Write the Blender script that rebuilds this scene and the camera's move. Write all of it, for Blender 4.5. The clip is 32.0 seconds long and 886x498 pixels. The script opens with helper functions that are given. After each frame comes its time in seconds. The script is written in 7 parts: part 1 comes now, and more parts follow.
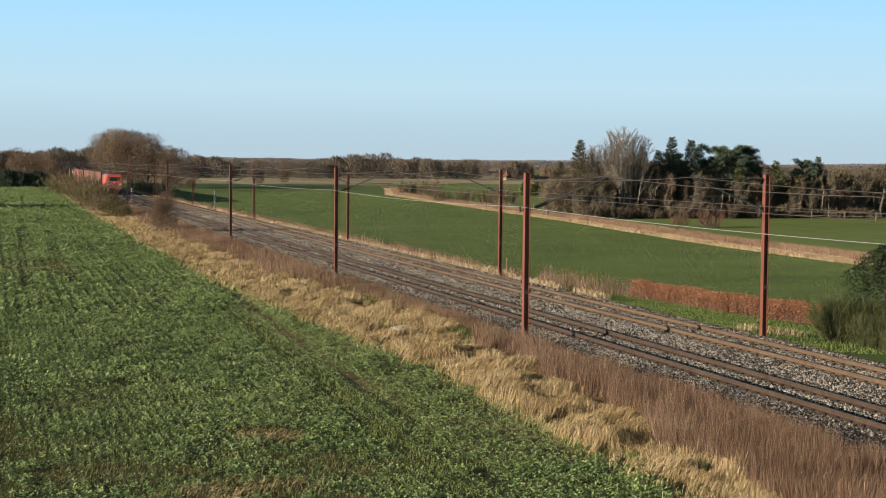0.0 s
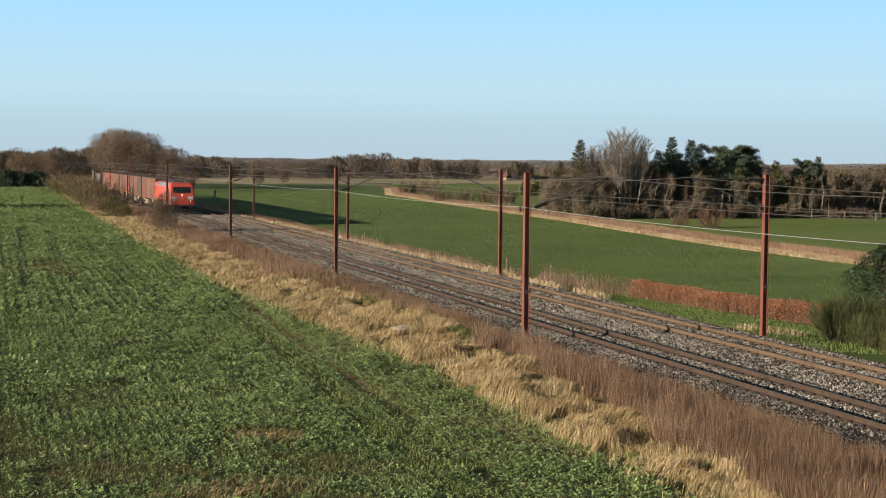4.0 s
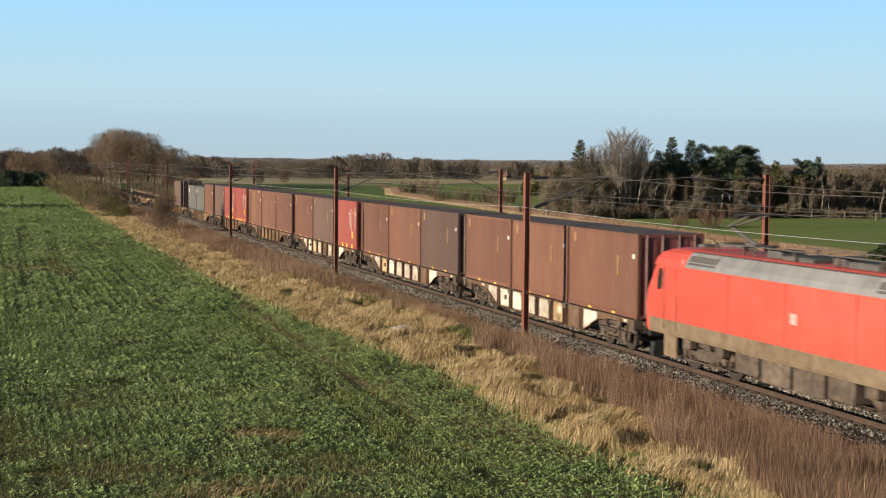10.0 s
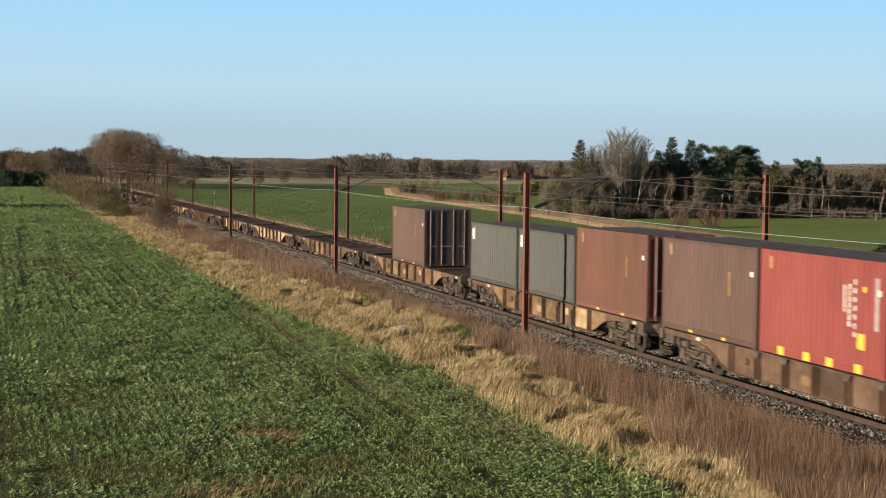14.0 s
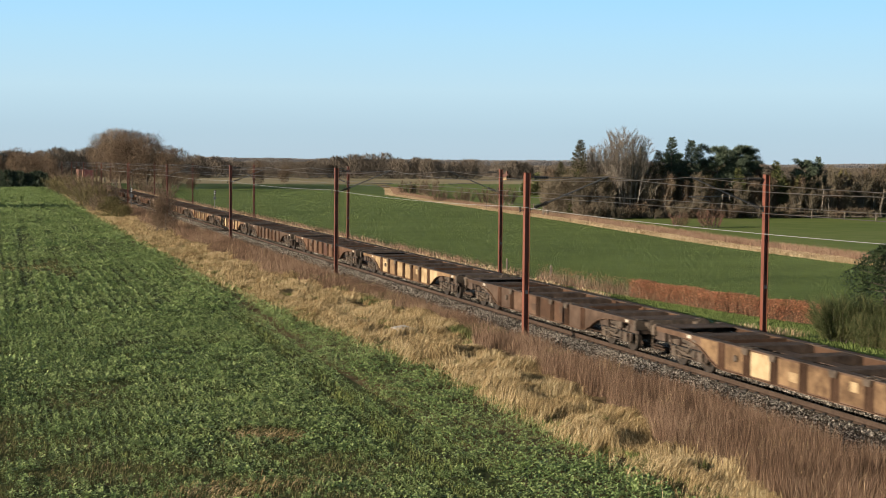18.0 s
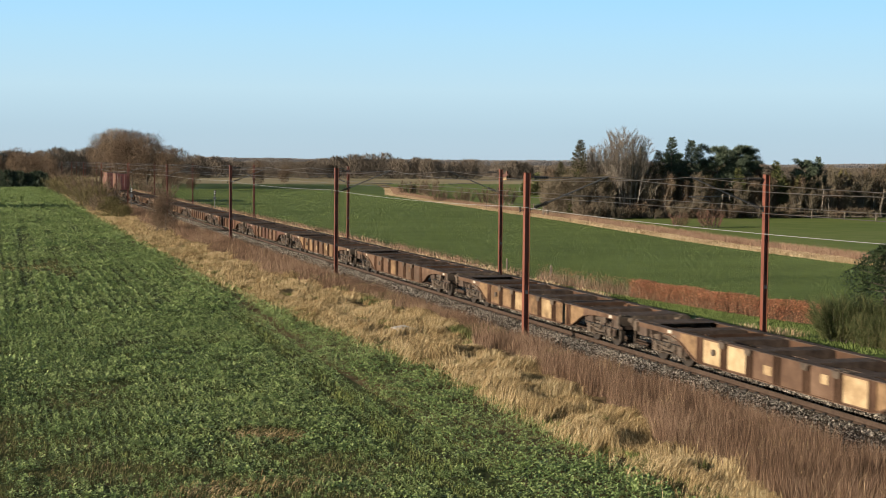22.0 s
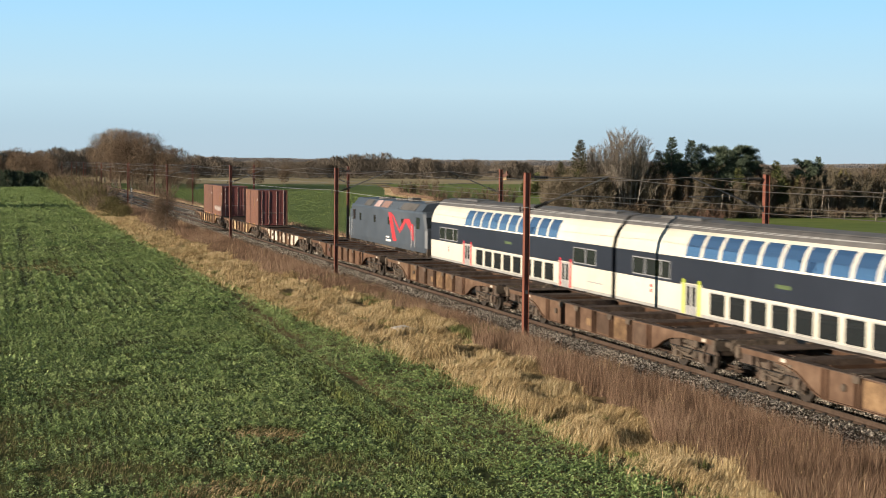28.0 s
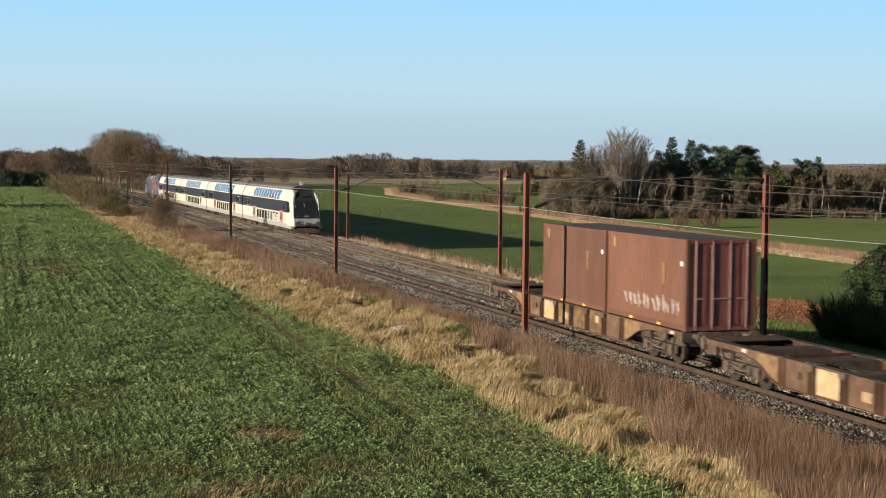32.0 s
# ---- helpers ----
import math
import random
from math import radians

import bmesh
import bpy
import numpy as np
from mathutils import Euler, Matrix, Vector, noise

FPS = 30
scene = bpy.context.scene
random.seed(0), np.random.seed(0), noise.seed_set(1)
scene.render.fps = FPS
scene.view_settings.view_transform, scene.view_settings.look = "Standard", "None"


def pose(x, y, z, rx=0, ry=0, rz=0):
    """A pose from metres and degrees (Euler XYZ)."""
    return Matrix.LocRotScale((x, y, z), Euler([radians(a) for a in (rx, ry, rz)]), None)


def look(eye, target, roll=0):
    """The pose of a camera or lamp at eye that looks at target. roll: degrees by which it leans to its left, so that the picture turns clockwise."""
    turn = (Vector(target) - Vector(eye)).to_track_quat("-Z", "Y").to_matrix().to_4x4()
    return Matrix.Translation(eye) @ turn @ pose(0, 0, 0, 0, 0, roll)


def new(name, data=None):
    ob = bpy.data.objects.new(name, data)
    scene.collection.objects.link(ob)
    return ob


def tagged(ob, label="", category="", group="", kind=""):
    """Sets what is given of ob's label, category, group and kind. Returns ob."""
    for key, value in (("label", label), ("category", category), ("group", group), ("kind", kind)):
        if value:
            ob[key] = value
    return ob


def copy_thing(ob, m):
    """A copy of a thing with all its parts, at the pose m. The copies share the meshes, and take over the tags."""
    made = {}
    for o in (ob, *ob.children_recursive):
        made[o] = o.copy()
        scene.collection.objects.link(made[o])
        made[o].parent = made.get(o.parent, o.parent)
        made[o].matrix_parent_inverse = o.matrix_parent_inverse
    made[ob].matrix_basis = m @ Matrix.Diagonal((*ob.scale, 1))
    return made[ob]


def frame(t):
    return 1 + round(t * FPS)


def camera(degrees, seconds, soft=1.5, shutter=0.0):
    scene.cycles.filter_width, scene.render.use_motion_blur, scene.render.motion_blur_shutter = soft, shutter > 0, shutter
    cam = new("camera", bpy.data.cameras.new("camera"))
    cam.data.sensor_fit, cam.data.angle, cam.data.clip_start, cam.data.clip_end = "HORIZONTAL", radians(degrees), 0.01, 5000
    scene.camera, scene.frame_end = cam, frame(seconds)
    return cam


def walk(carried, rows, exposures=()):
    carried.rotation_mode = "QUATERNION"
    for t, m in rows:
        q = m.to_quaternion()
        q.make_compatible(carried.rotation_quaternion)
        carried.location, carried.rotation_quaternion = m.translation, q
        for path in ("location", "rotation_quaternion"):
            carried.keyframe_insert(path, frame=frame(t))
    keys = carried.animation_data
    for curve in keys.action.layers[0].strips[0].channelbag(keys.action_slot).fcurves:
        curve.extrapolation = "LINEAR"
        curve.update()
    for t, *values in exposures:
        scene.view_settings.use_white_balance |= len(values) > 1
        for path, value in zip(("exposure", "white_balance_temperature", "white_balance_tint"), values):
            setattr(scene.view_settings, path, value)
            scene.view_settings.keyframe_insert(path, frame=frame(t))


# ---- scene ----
# ---- camera: stands still on high ground beside the line, long lens ----
# World: y runs along the straight double track away from the camera, x across it, z = 0 at the rail heads.
EYE = (-21.765, 0.0, 6.3355)
YAW, PITCH, ROLL = radians(17.1697), radians(3.3464), 0.556
cam = camera(33.883, 32.0, soft=1.0, shutter=0.25)
AIM = (EYE[0] + math.sin(YAW) * math.cos(PITCH), EYE[1] + math.cos(YAW) * math.cos(PITCH), EYE[2] - math.sin(PITCH))
walk(cam, [(0.0, look(EYE, AIM, ROLL)), (32.0, look(EYE, AIM, ROLL))], [(0.0, 1.0), (8.5, 1.0), (10.0, 0.95), (11.0, 0.91), (12.0, 0.90), (14.2, 0.90), (16.0, 1.0), (28.0, 1.0), (29.0, 0.86), (30.0, 0.83), (31.0, 0.91), (32.0, 0.94)])

# ---- sky and low winter sun from the left of the line ----
SUN_EL = radians(12.0)
SUN_WAY = Vector((1.0, 0.2, 0.0)).normalized() * math.cos(SUN_EL) + Vector((0, 0, -math.sin(SUN_EL)))
world = bpy.data.worlds.new("world")
scene.world = world
world.use_nodes = True
wn = world.node_tree.nodes
sky = wn.new("ShaderNodeTexSky")
sky.sky_type = "NISHITA"
sky.sun_disc = False
sky.sun_elevation = SUN_EL
sky.sun_rotation = math.atan2(-SUN_WAY.x, -SUN_WAY.y)
sky.altitude = 30
sky.air_density = 0.75
sky.dust_density = 0.0
sky.ozone_density = 4.0
wn["Background"].inputs["Strength"].default_value = 0.08
# pale winter haze low over the land, clear deeper blue above
where = wn.new("ShaderNodeTexCoord")
split = wn.new("ShaderNodeSeparateXYZ")
lift = wn.new("ShaderNodeValToRGB")
stops = [(0.0, (3.0, 3.85, 4.5)), (0.022, (3.0, 4.05, 4.75)), (0.05, (3.4, 4.75, 5.5)), (0.085, (2.95, 4.8, 6.05)), (0.12, (2.4, 4.65, 6.75)), (0.25, (1.15, 1.75, 2.4)), (0.5, (0.42, 0.62, 0.85)), (1.0, (0.22, 0.36, 0.52))]
while len(lift.color_ramp.elements) < len(stops):
    lift.color_ramp.elements.new(0.5)
for e, (pos, col) in zip(lift.color_ramp.elements, stops):
    e.position, e.color = pos, (*col, 1)
haze = wn.new("ShaderNodeMix")
haze.data_type, haze.blend_type = "RGBA", "MIX"
haze.inputs[0].default_value = 0.97
wl = world.node_tree.links.new
wl(where.outputs["Generated"], split.inputs[0])
wl(split.outputs["Z"], lift.inputs[0])
wl(sky.outputs[0], haze.inputs[6])
wl(lift.outputs[0], haze.inputs[7])
wl(haze.outputs[2], wn["Background"].inputs["Color"])
sun_data = bpy.data.lights.new("sun", "SUN")
sun_data.energy = 5.0
sun_data.angle = radians(0.5)
sun_data.color = (1.0, 0.86, 0.70)
sun = new("sun", sun_data)
sun.matrix_world = look((-60, -12, 30), Vector((-60, -12, 30)) + SUN_WAY)

# ---- materials ----
def ramp(nt, stops):
    n = nt.nodes.new("ShaderNodeValToRGB")
    el = n.color_ramp.elements
    while len(el) < len(stops):
        el.new(0.5)
    for e, (pos, col) in zip(el, stops):
        e.position, e.color = pos, (*col, 1)
    return n


def mat(name, cols, scale=3.0, rough=0.7, metal=0.0, bump=0.0, bump_scale=None, stretch=(1, 1, 1), coarse=0.3,
        spread=0.0, island=0.0, spec=None, subsurface=0.0, generated=False):
    """A surface with grain at one scale and broad staining at another; cols run from dark to light.
    spread: how far objects on it differ from each other; island: how far its loose pieces do."""
    m = bpy.data.materials.new(name)
    m.use_nodes = True
    nt = m.node_tree
    L = nt.links.new
    bsdf = nt.nodes["Principled BSDF"]
    co = nt.nodes.new("ShaderNodeTexCoord")
    mp = nt.nodes.new("ShaderNodeMapping")
    mp.inputs["Scale"].default_value = stretch
    L(co.outputs["Object"], mp.inputs["Vector"])
    n1 = nt.nodes.new("ShaderNodeTexNoise")
    n1.inputs["Scale"].default_value = scale
    n1.inputs["Detail"].default_value = 6
    n1.inputs["Roughness"].default_value = 0.65
    n2 = nt.nodes.new("ShaderNodeTexNoise")
    n2.inputs["Scale"].default_value = scale * 0.13
    n2.inputs["Detail"].default_value = 3
    L(mp.outputs[0], n1.inputs["Vector"])
    L(mp.outputs[0], n2.inputs["Vector"])
    mix = nt.nodes.new("ShaderNodeMix")
    mix.inputs[0].default_value = coarse
    L(n1.outputs[0], mix.inputs[2])
    L(n2.outputs[0], mix.inputs[3])
    fac = mix.outputs[0]
    for amount, node, out in ((spread, "ShaderNodeObjectInfo", "Random"), (island, "ShaderNodeNewGeometry", "Random Per Island")):
        if amount:
            r = nt.nodes.new(node)
            a = nt.nodes.new("ShaderNodeMath")
            a.operation = "MULTIPLY_ADD"
            L(r.outputs[out], a.inputs[0])
            a.inputs[1].default_value = amount
            b = nt.nodes.new("ShaderNodeMath")
            b.operation = "SUBTRACT"
            L(fac, b.inputs[0])
            b.inputs[1].default_value = amount * 0.5
            L(b.outputs[0], a.inputs[2])
            fac = a.outputs[0]
    n = len(cols)
    rp = ramp(nt, [(0.32 + 0.36 * i / max(1, n - 1), c) for i, c in enumerate(cols)])
    L(fac, rp.inputs[0])
    L(rp.outputs[0], bsdf.inputs["Base Color"])
    bsdf.inputs["Roughness"].default_value = rough
    bsdf.inputs["Metallic"].default_value = metal
    bsdf.inputs["Specular IOR Level"].default_value = spec if spec is not None else (0.5 if rough < 0.7 or metal else 0.1)
    if bump:
        bp = nt.nodes.new("ShaderNodeBump")
        bp.inputs["Strength"].default_value = bump
        bp.inputs["Distance"].default_value = 0.03
        src = n1
        if bump_scale:
            src = nt.nodes.new("ShaderNodeTexNoise")
            src.inputs["Scale"].default_value = bump_scale
            src.inputs["Detail"].default_value = 4
            L(mp.outputs[0], src.inputs["Vector"])
        L(src.outputs[0], bp.inputs["Height"])
        L(bp.outputs[0], bsdf.inputs["Normal"])
    return m


def lamp_mat(name, col, strength):
    m = bpy.data.materials.new(name)
    m.use_nodes = True
    b = m.node_tree.nodes["Principled BSDF"]
    b.inputs["Base Color"].default_value = (*col, 1)
    b.inputs["Emission Color"].default_value = (*col, 1)
    b.inputs["Emission Strength"].default_value = strength
    return m


# ---- mesh building ----
class Geo:
    """Collects vertices and faces."""

    def __init__(self):
        self.v, self.f, self.m = [], [], []

    def face(self, pts, mi=0):
        k = len(self.v)
        self.v += [tuple(q) for q in pts]
        self.f.append(tuple(range(k, k + len(pts))))
        self.m.append(mi)
        return self

    def box(self, x0, x1, y0, y1, z0, z1, mi=0, bev=0.0):
        k = len(self.v)
        if bev:
            b = bev
            for z, g in ((z0, b), (z0 + b, 0), (z1 - b, 0), (z1, b)):
                self.v += [(x0 + g, y0 + g, z), (x1 - g, y0 + g, z), (x1 - g, y1 - g, z), (x0 + g, y1 - g, z)]
            self.f.append((k + 3, k + 2, k + 1, k))
            for r in range(3):
                for i in range(4):
                    j = (i + 1) % 4
                    self.f.append((k + 4 * r + i, k + 4 * r + j, k + 4 * r + 4 + j, k + 4 * r + 4 + i))
            self.f.append((k + 12, k + 13, k + 14, k + 15))
            self.m += [mi] * 14
            return self
        self.v += [(x0, y0, z0), (x1, y0, z0), (x1, y1, z0), (x0, y1, z0), (x0, y0, z1), (x1, y0, z1), (x1, y1, z1), (x0, y1, z1)]
        for q in ((3, 2, 1, 0), (4, 5, 6, 7), (0, 1, 5, 4), (1, 2, 6, 5), (2, 3, 7, 6), (3, 0, 4, 7)):
            self.f.append(tuple(k + i for i in q))
        self.m += [mi] * 6
        return self

    def tube(self, a, b, r0, r1=None, n=6, mi=0, caps=True):
        r1 = r0 if r1 is None else r1
        a, b = Vector(a), Vector(b)
        d = (b - a)
        if d.length < 1e-6:
            return self
        d.normalize()
        u = d.cross(Vector((0, 0, 1)) if abs(d.z) < 0.9 else Vector((1, 0, 0))).normalized()
        w = d.cross(u)
        k = len(self.v)
        for c, r in ((a, r0), (b, r1)):
            for i in range(n):
                t = 2 * math.pi * i / n
                self.v.append(tuple(c + u * (r * math.cos(t)) + w * (r * math.sin(t))))
        for i in range(n):
            j = (i + 1) % n
            self.f.append((k + i, k + j, k + n + j, k + n + i))
        self.m += [mi] * n
        if caps:
            self.f.append(tuple(k + n - 1 - i for i in range(n)))
            self.f.append(tuple(k + n + i for i in range(n)))
            self.m += [mi] * 2
        return self

    def prism(self, pts, axis, lo, hi, mi=0):
        """The outline pts, of two coordinates each, drawn out along the axis from lo to hi."""
        k, n = len(self.v), len(pts)
        for c in (lo, hi):
            for a, b in pts:
                self.v.append({"x": (c, a, b), "y": (a, c, b), "z": (a, b, c)}[axis])
        for i in range(n):
            j = (i + 1) % n
            self.f.append((k + i, k + j, k + n + j, k + n + i))
        self.f.append(tuple(k + n - 1 - i for i in range(n)))
        self.f.append(tuple(k + n + i for i in range(n)))
        self.m += [mi] * (n + 2)
        return self

    def loft(self, rings, closed=True, caps=True, mi=0):
        k, n = len(self.v), len(rings[0])
        for r in rings:
            self.v += [tuple(q) for q in r]
        for j in range(len(rings) - 1):
            for i in range(n if closed else n - 1):
                a, b = k + j * n + i, k + j * n + (i + 1) % n
                self.f.append((a, b, b + n, a + n))
                self.m.append(mi)
        if caps and closed:
            self.f.append(tuple(k + n - 1 - i for i in range(n)))
            self.f.append(tuple(k + (len(rings) - 1) * n + i for i in range(n)))
            self.m += [mi] * 2
        return self

    def mesh(self, name, mats, smooth=False):
        me = bpy.data.meshes.new(name)
        me.from_pydata(self.v, [], self.f)
        for m in (mats if isinstance(mats, (list, tuple)) else [mats]):
            me.materials.append(m)
        if any(self.m):
            me.polygons.foreach_set("material_index", self.m)
        if smooth:
            me.polygons.foreach_set("use_smooth", [True] * len(me.polygons))
        bm = bmesh.new()
        if len(self.f) < 4000:
            bm.from_mesh(me)
            bmesh.ops.recalc_face_normals(bm, faces=bm.faces[:])
            bm.to_mesh(me)
        bm.free()
        me.update()
        return me


def part(name, geo, material, parent=None, label="", smooth=False):
    """Links geo, or a mesh, as one mesh object under a thing or a part."""
    me = geo.mesh(name, material, smooth) if isinstance(geo, Geo) else geo
    ob = new(name, me)
    ob.parent = parent
    return tagged(ob, label)


def thing(name, label, category, group="", kind="", at=None):
    ob = tagged(new(name), label, category, group, kind)
    if at is not None:
        ob.matrix_basis = at
    return ob


def repaint(ob, material, slot=0):
    """Gives one object a material of its own on a shared mesh."""
    ob.material_slots[slot].link = "OBJECT"
    ob.material_slots[slot].material = material


def grow(name, v, f, mats, label, category, kind="stuff", mi=None, parent=None):
    """Links one large mesh of many loose pieces, from arrays."""
    me = bpy.data.meshes.new(name)
    me.from_pydata(v, [], f)
    for m in (mats if isinstance(mats, (list, tuple)) else [mats]):
        me.materials.append(m)
    if mi is not None:
        me.polygons.foreach_set("material_index", mi)
    ob = new(name, me)
    ob.parent = parent
    return tagged(ob, label, category, "", kind)

STEEL_RUST = mat("rusty_rail", [(0.032, 0.022, 0.016), (0.055, 0.038, 0.028), (0.078, 0.056, 0.042)], 6, 0.75, 0.0, 0.2)
RAIL_TAN = mat("sandy_rust_rail", [(0.062, 0.042, 0.028), (0.098, 0.067, 0.044), (0.13, 0.092, 0.062)], 6, 0.75, 0.0, 0.2)
RAIL_TOP = mat("worn_rail_head", [(0.11, 0.08, 0.06), (0.19, 0.145, 0.11)], 9, 0.65, 0.2)
CONCRETE = mat("sleeper_concrete", [(0.14, 0.12, 0.10), (0.26, 0.235, 0.21)], 8, 0.9, 0, 0.3, spread=0.3)
BALLAST = mat("ballast_bed", [(0.026, 0.023, 0.018), (0.105, 0.093, 0.076), (0.27, 0.245, 0.205)], 9, 0.95, 0, 1.0, 14, coarse=0.15)
STONE = mat("ballast_stone", [(0.045, 0.037, 0.028), (0.135, 0.115, 0.09), (0.27, 0.238, 0.192), (0.50, 0.455, 0.385)], 2, 0.9, 0, 0.2, island=0.85)
MAST = mat("red_brown_mast_paint", [(0.095, 0.030, 0.017), (0.145, 0.046, 0.026), (0.18, 0.060, 0.034)], 2.5, 0.55, 0.0, 0.1, stretch=(1, 1, 0.25), spread=0.15)
DARKSTEEL = mat("dark_steel", [(0.012, 0.012, 0.012), (0.035, 0.033, 0.03)], 6, 0.5, 0.3)
GALV = mat("galvanised_steel", [(0.10, 0.10, 0.10), (0.19, 0.19, 0.185)], 8, 0.45, 0.7)
WIRE = mat("copper_wire", [(0.10, 0.09, 0.08), (0.20, 0.18, 0.16)], 2, 0.4, 0.6)
ALUWIRE = mat("bright_wire", [(0.34, 0.34, 0.33), (0.46, 0.46, 0.45)], 2, 0.5, 0.3)
SOIL = mat("field_soil", [(0.045, 0.040, 0.022), (0.058, 0.064, 0.024), (0.072, 0.088, 0.030), (0.11, 0.094, 0.055)], 1.1, 0.95, 0, 0.8, 12, coarse=0.5)
VERGE = mat("dead_grass_ground", [(0.065, 0.042, 0.02), (0.14, 0.10, 0.05), (0.22, 0.165, 0.085)], 2.4, 0.95, 0, 0.8, 14, coarse=0.5)
FIELD = mat("winter_wheat", [(0.070, 0.102, 0.027), (0.094, 0.132, 0.036), (0.122, 0.160, 0.050)], 0.9, 0.9, 0, 0.5, 9, coarse=0.55)
PASTURE = mat("pasture", [(0.092, 0.130, 0.030), (0.13, 0.172, 0.042), (0.18, 0.20, 0.068)], 0.25, 0.9, 0, 0.8, 6, coarse=0.5)
REED = mat("ditch_grass_ground", [(0.10, 0.065, 0.03), (0.19, 0.135, 0.065), (0.30, 0.23, 0.13)], 0.7, 0.95, 0, 0.8, 6)
LAWN = mat("mown_grass", [(0.075, 0.115, 0.026), (0.11, 0.16, 0.036), (0.16, 0.19, 0.06)], 1.2, 0.9, 0, 0.8, 14)
FARLAND = mat("far_land", [(0.17, 0.155, 0.075), (0.31, 0.255, 0.145), (0.43, 0.355, 0.22)], 0.012, 0.95, 0, 0.2)


# ---- the ground: one sheet to the horizon ----
def between(t, table):
    for (a, p), (b, q) in zip(table, table[1:]):
        if t <= b:
            k = max(0.0, (t - a) / (b - a))
            return p + (q - p) * k
    return table[-1][1]


FIELD_EDGE = [(-50, -8.4), (27, -8.3), (34, -8.0), (42, -7.9), (51, -8.2), (64, -9.0), (80, -9.5), (115, -9.9), (171, -9.9), (260, -9.2), (356, -8.3), (900, -8.3)]
DITCH = [(-50, 42.0), (103, 43.5), (140, 47.8), (189, 54.5), (243, 60.0), (300, 66.0), (352, 72.0), (420, 90.0), (900, 200.0)]


def ground_z(x, y):
    far = max(0.0, min(1.0, (y - 60) / 70))
    right = -1.0 - 0.5 * far
    e = between(y, FIELD_EDGE)
    if x <= e:
        z = -0.52
    elif x <= -3.2:
        k = (x - e) / (-3.2 - e)
        z = -0.52 + 0.30 * k
    elif x <= 7.2:
        z = -0.45
    elif x <= 14:
        k = (x - 7.2) / 6.8
        z = -0.45 + (right + 0.45) * k
    else:
        z = right
    near = max(0.0, 1 - abs(y - 60) / 250)
    if x < e or x > 14:
        z += 0.05 * near * noise.noise((x * 0.12, y * 0.12, 0.3))
    return z


def build_ground():
    fixed_left = [-3500, -1200, -500, -250, -140, -90, -60, -45] + [-36 + 2.0 * i for i in range(11)] + [-14.5, -13, -12, -11]
    ys = [-1300, -700, -300, -120, -50, -20, 0, 10] + [16 + 4 * i for i in range(46)] + [205 + 15 * i for i in range(25)] + [600, 640, 700, 800, 1000, 1400, 2000, 3500]
    v, f, mi = [], [], []
    rows = []
    for y in ys:
        e, d = between(y, FIELD_EDGE), between(y, DITCH)
        xs = [(x, 0) for x in fixed_left] + [(e, 1), (e + 1.3, 1), (e + 2.8, 1), (-4.6, 1), (-3.2, 1), (7.2, 2)]
        xs += [(8.4, 3), (9.6, 4), (11.5, 4), (14, 4), (18, 5), (22, 5), (26, 5), (30, 5), (34, 5), (38, 5), (d, 5), (d + 2, 6), (d + 4.5, 6)]
        xs += [(d + 12, 7), (d + 25, 7), (d + 50, 7), (d + 120, 7), (d + 300, 7), (d + 900, 8), (d + 3000, 8)]
        row = []
        for x, zone in xs:
            row.append(len(v))
            v.append((x, y, ground_z(x, y)))
        rows.append((y, row, [z for _, z in xs]))
    for (y0, r0, zn), (y1, r1, _) in zip(rows, rows[1:]):
        for i in range(len(r0) - 1):
            f.append((r0[i], r0[i + 1], r1[i + 1], r1[i]))
            zone = zn[i + 1]
            if y0 >= 385 and zone == 0:
                zone = 8
            if zone in (5, 6) and y0 >= 520:
                zone = 8
            if zone == 7 and y0 >= 545:
                zone = 8
            if zone == 4 and y0 > 84:
                zone = 5
            mi.append(zone)
    me = bpy.data.meshes.new("ground")
    me.from_pydata(v, [], f)
    for m in (SOIL, VERGE, BALLAST, VERGE, LAWN, FIELD, REED, PASTURE, FARLAND):
        me.materials.append(m)
    me.polygons.foreach_set("material_index", mi)
    me.polygons.foreach_set("use_smooth", [True] * len(f))
    return tagged(new("ground", me), "flat winter farmland, green crop, wheat and dead grass", "ground", "", "structure")


ground = build_ground()

# ---- the double track ----
FAR_X = 4.386
GAUGE = 1.505
Y_START, Y_END = -1150.0, 900.0


def build_bed():
    prof = [(-3.45, -0.60), (-2.75, -0.22), (-2.2, -0.185), (-0.9, -0.20), (0.9, -0.20), (1.6, -0.185), (2.8, -0.185), (3.5, -0.20), (5.3, -0.20), (6.2, -0.185), (6.7, -0.24), (7.5, -0.62)]
    g = Geo()
    ys = [Y_START, -200, 0] + [15 + 3 * i for i in range(60)] + [220, 300, 450, 650, Y_END]
    rings = []
    for y in ys:
        rings.append([(x + 0.10 * noise.noise((x, y * 0.7, 5.0)), y, z + (0.025 * noise.noise((x * 1.3, y * 0.9, 1.0)) if z > -0.5 else 0)) for x, z in prof])
    g.loft(rings, closed=False)
    return tagged(part("track_bed", g, BALLAST, None, smooth=True), "grey crushed stone ballast under the double track", "track bed", "", "structure")


build_bed()


def rail_geo(x):
    g = Geo()
    prof = [(-0.075, -0.172), (0.075, -0.172), (0.075, -0.155), (0.012, -0.125), (0.012, -0.045), (0.036, -0.035), (0.036, -0.004), (0.030, 0.0), (-0.030, 0.0), (-0.036, -0.004), (-0.036, -0.035), (-0.012, -0.045), (-0.012, -0.125), (-0.075, -0.155)]
    n = len(prof)
    g.prism([(x + a, b) for a, b in prof], "y", Y_START, Y_END)
    g.m[7] = 1
    return g


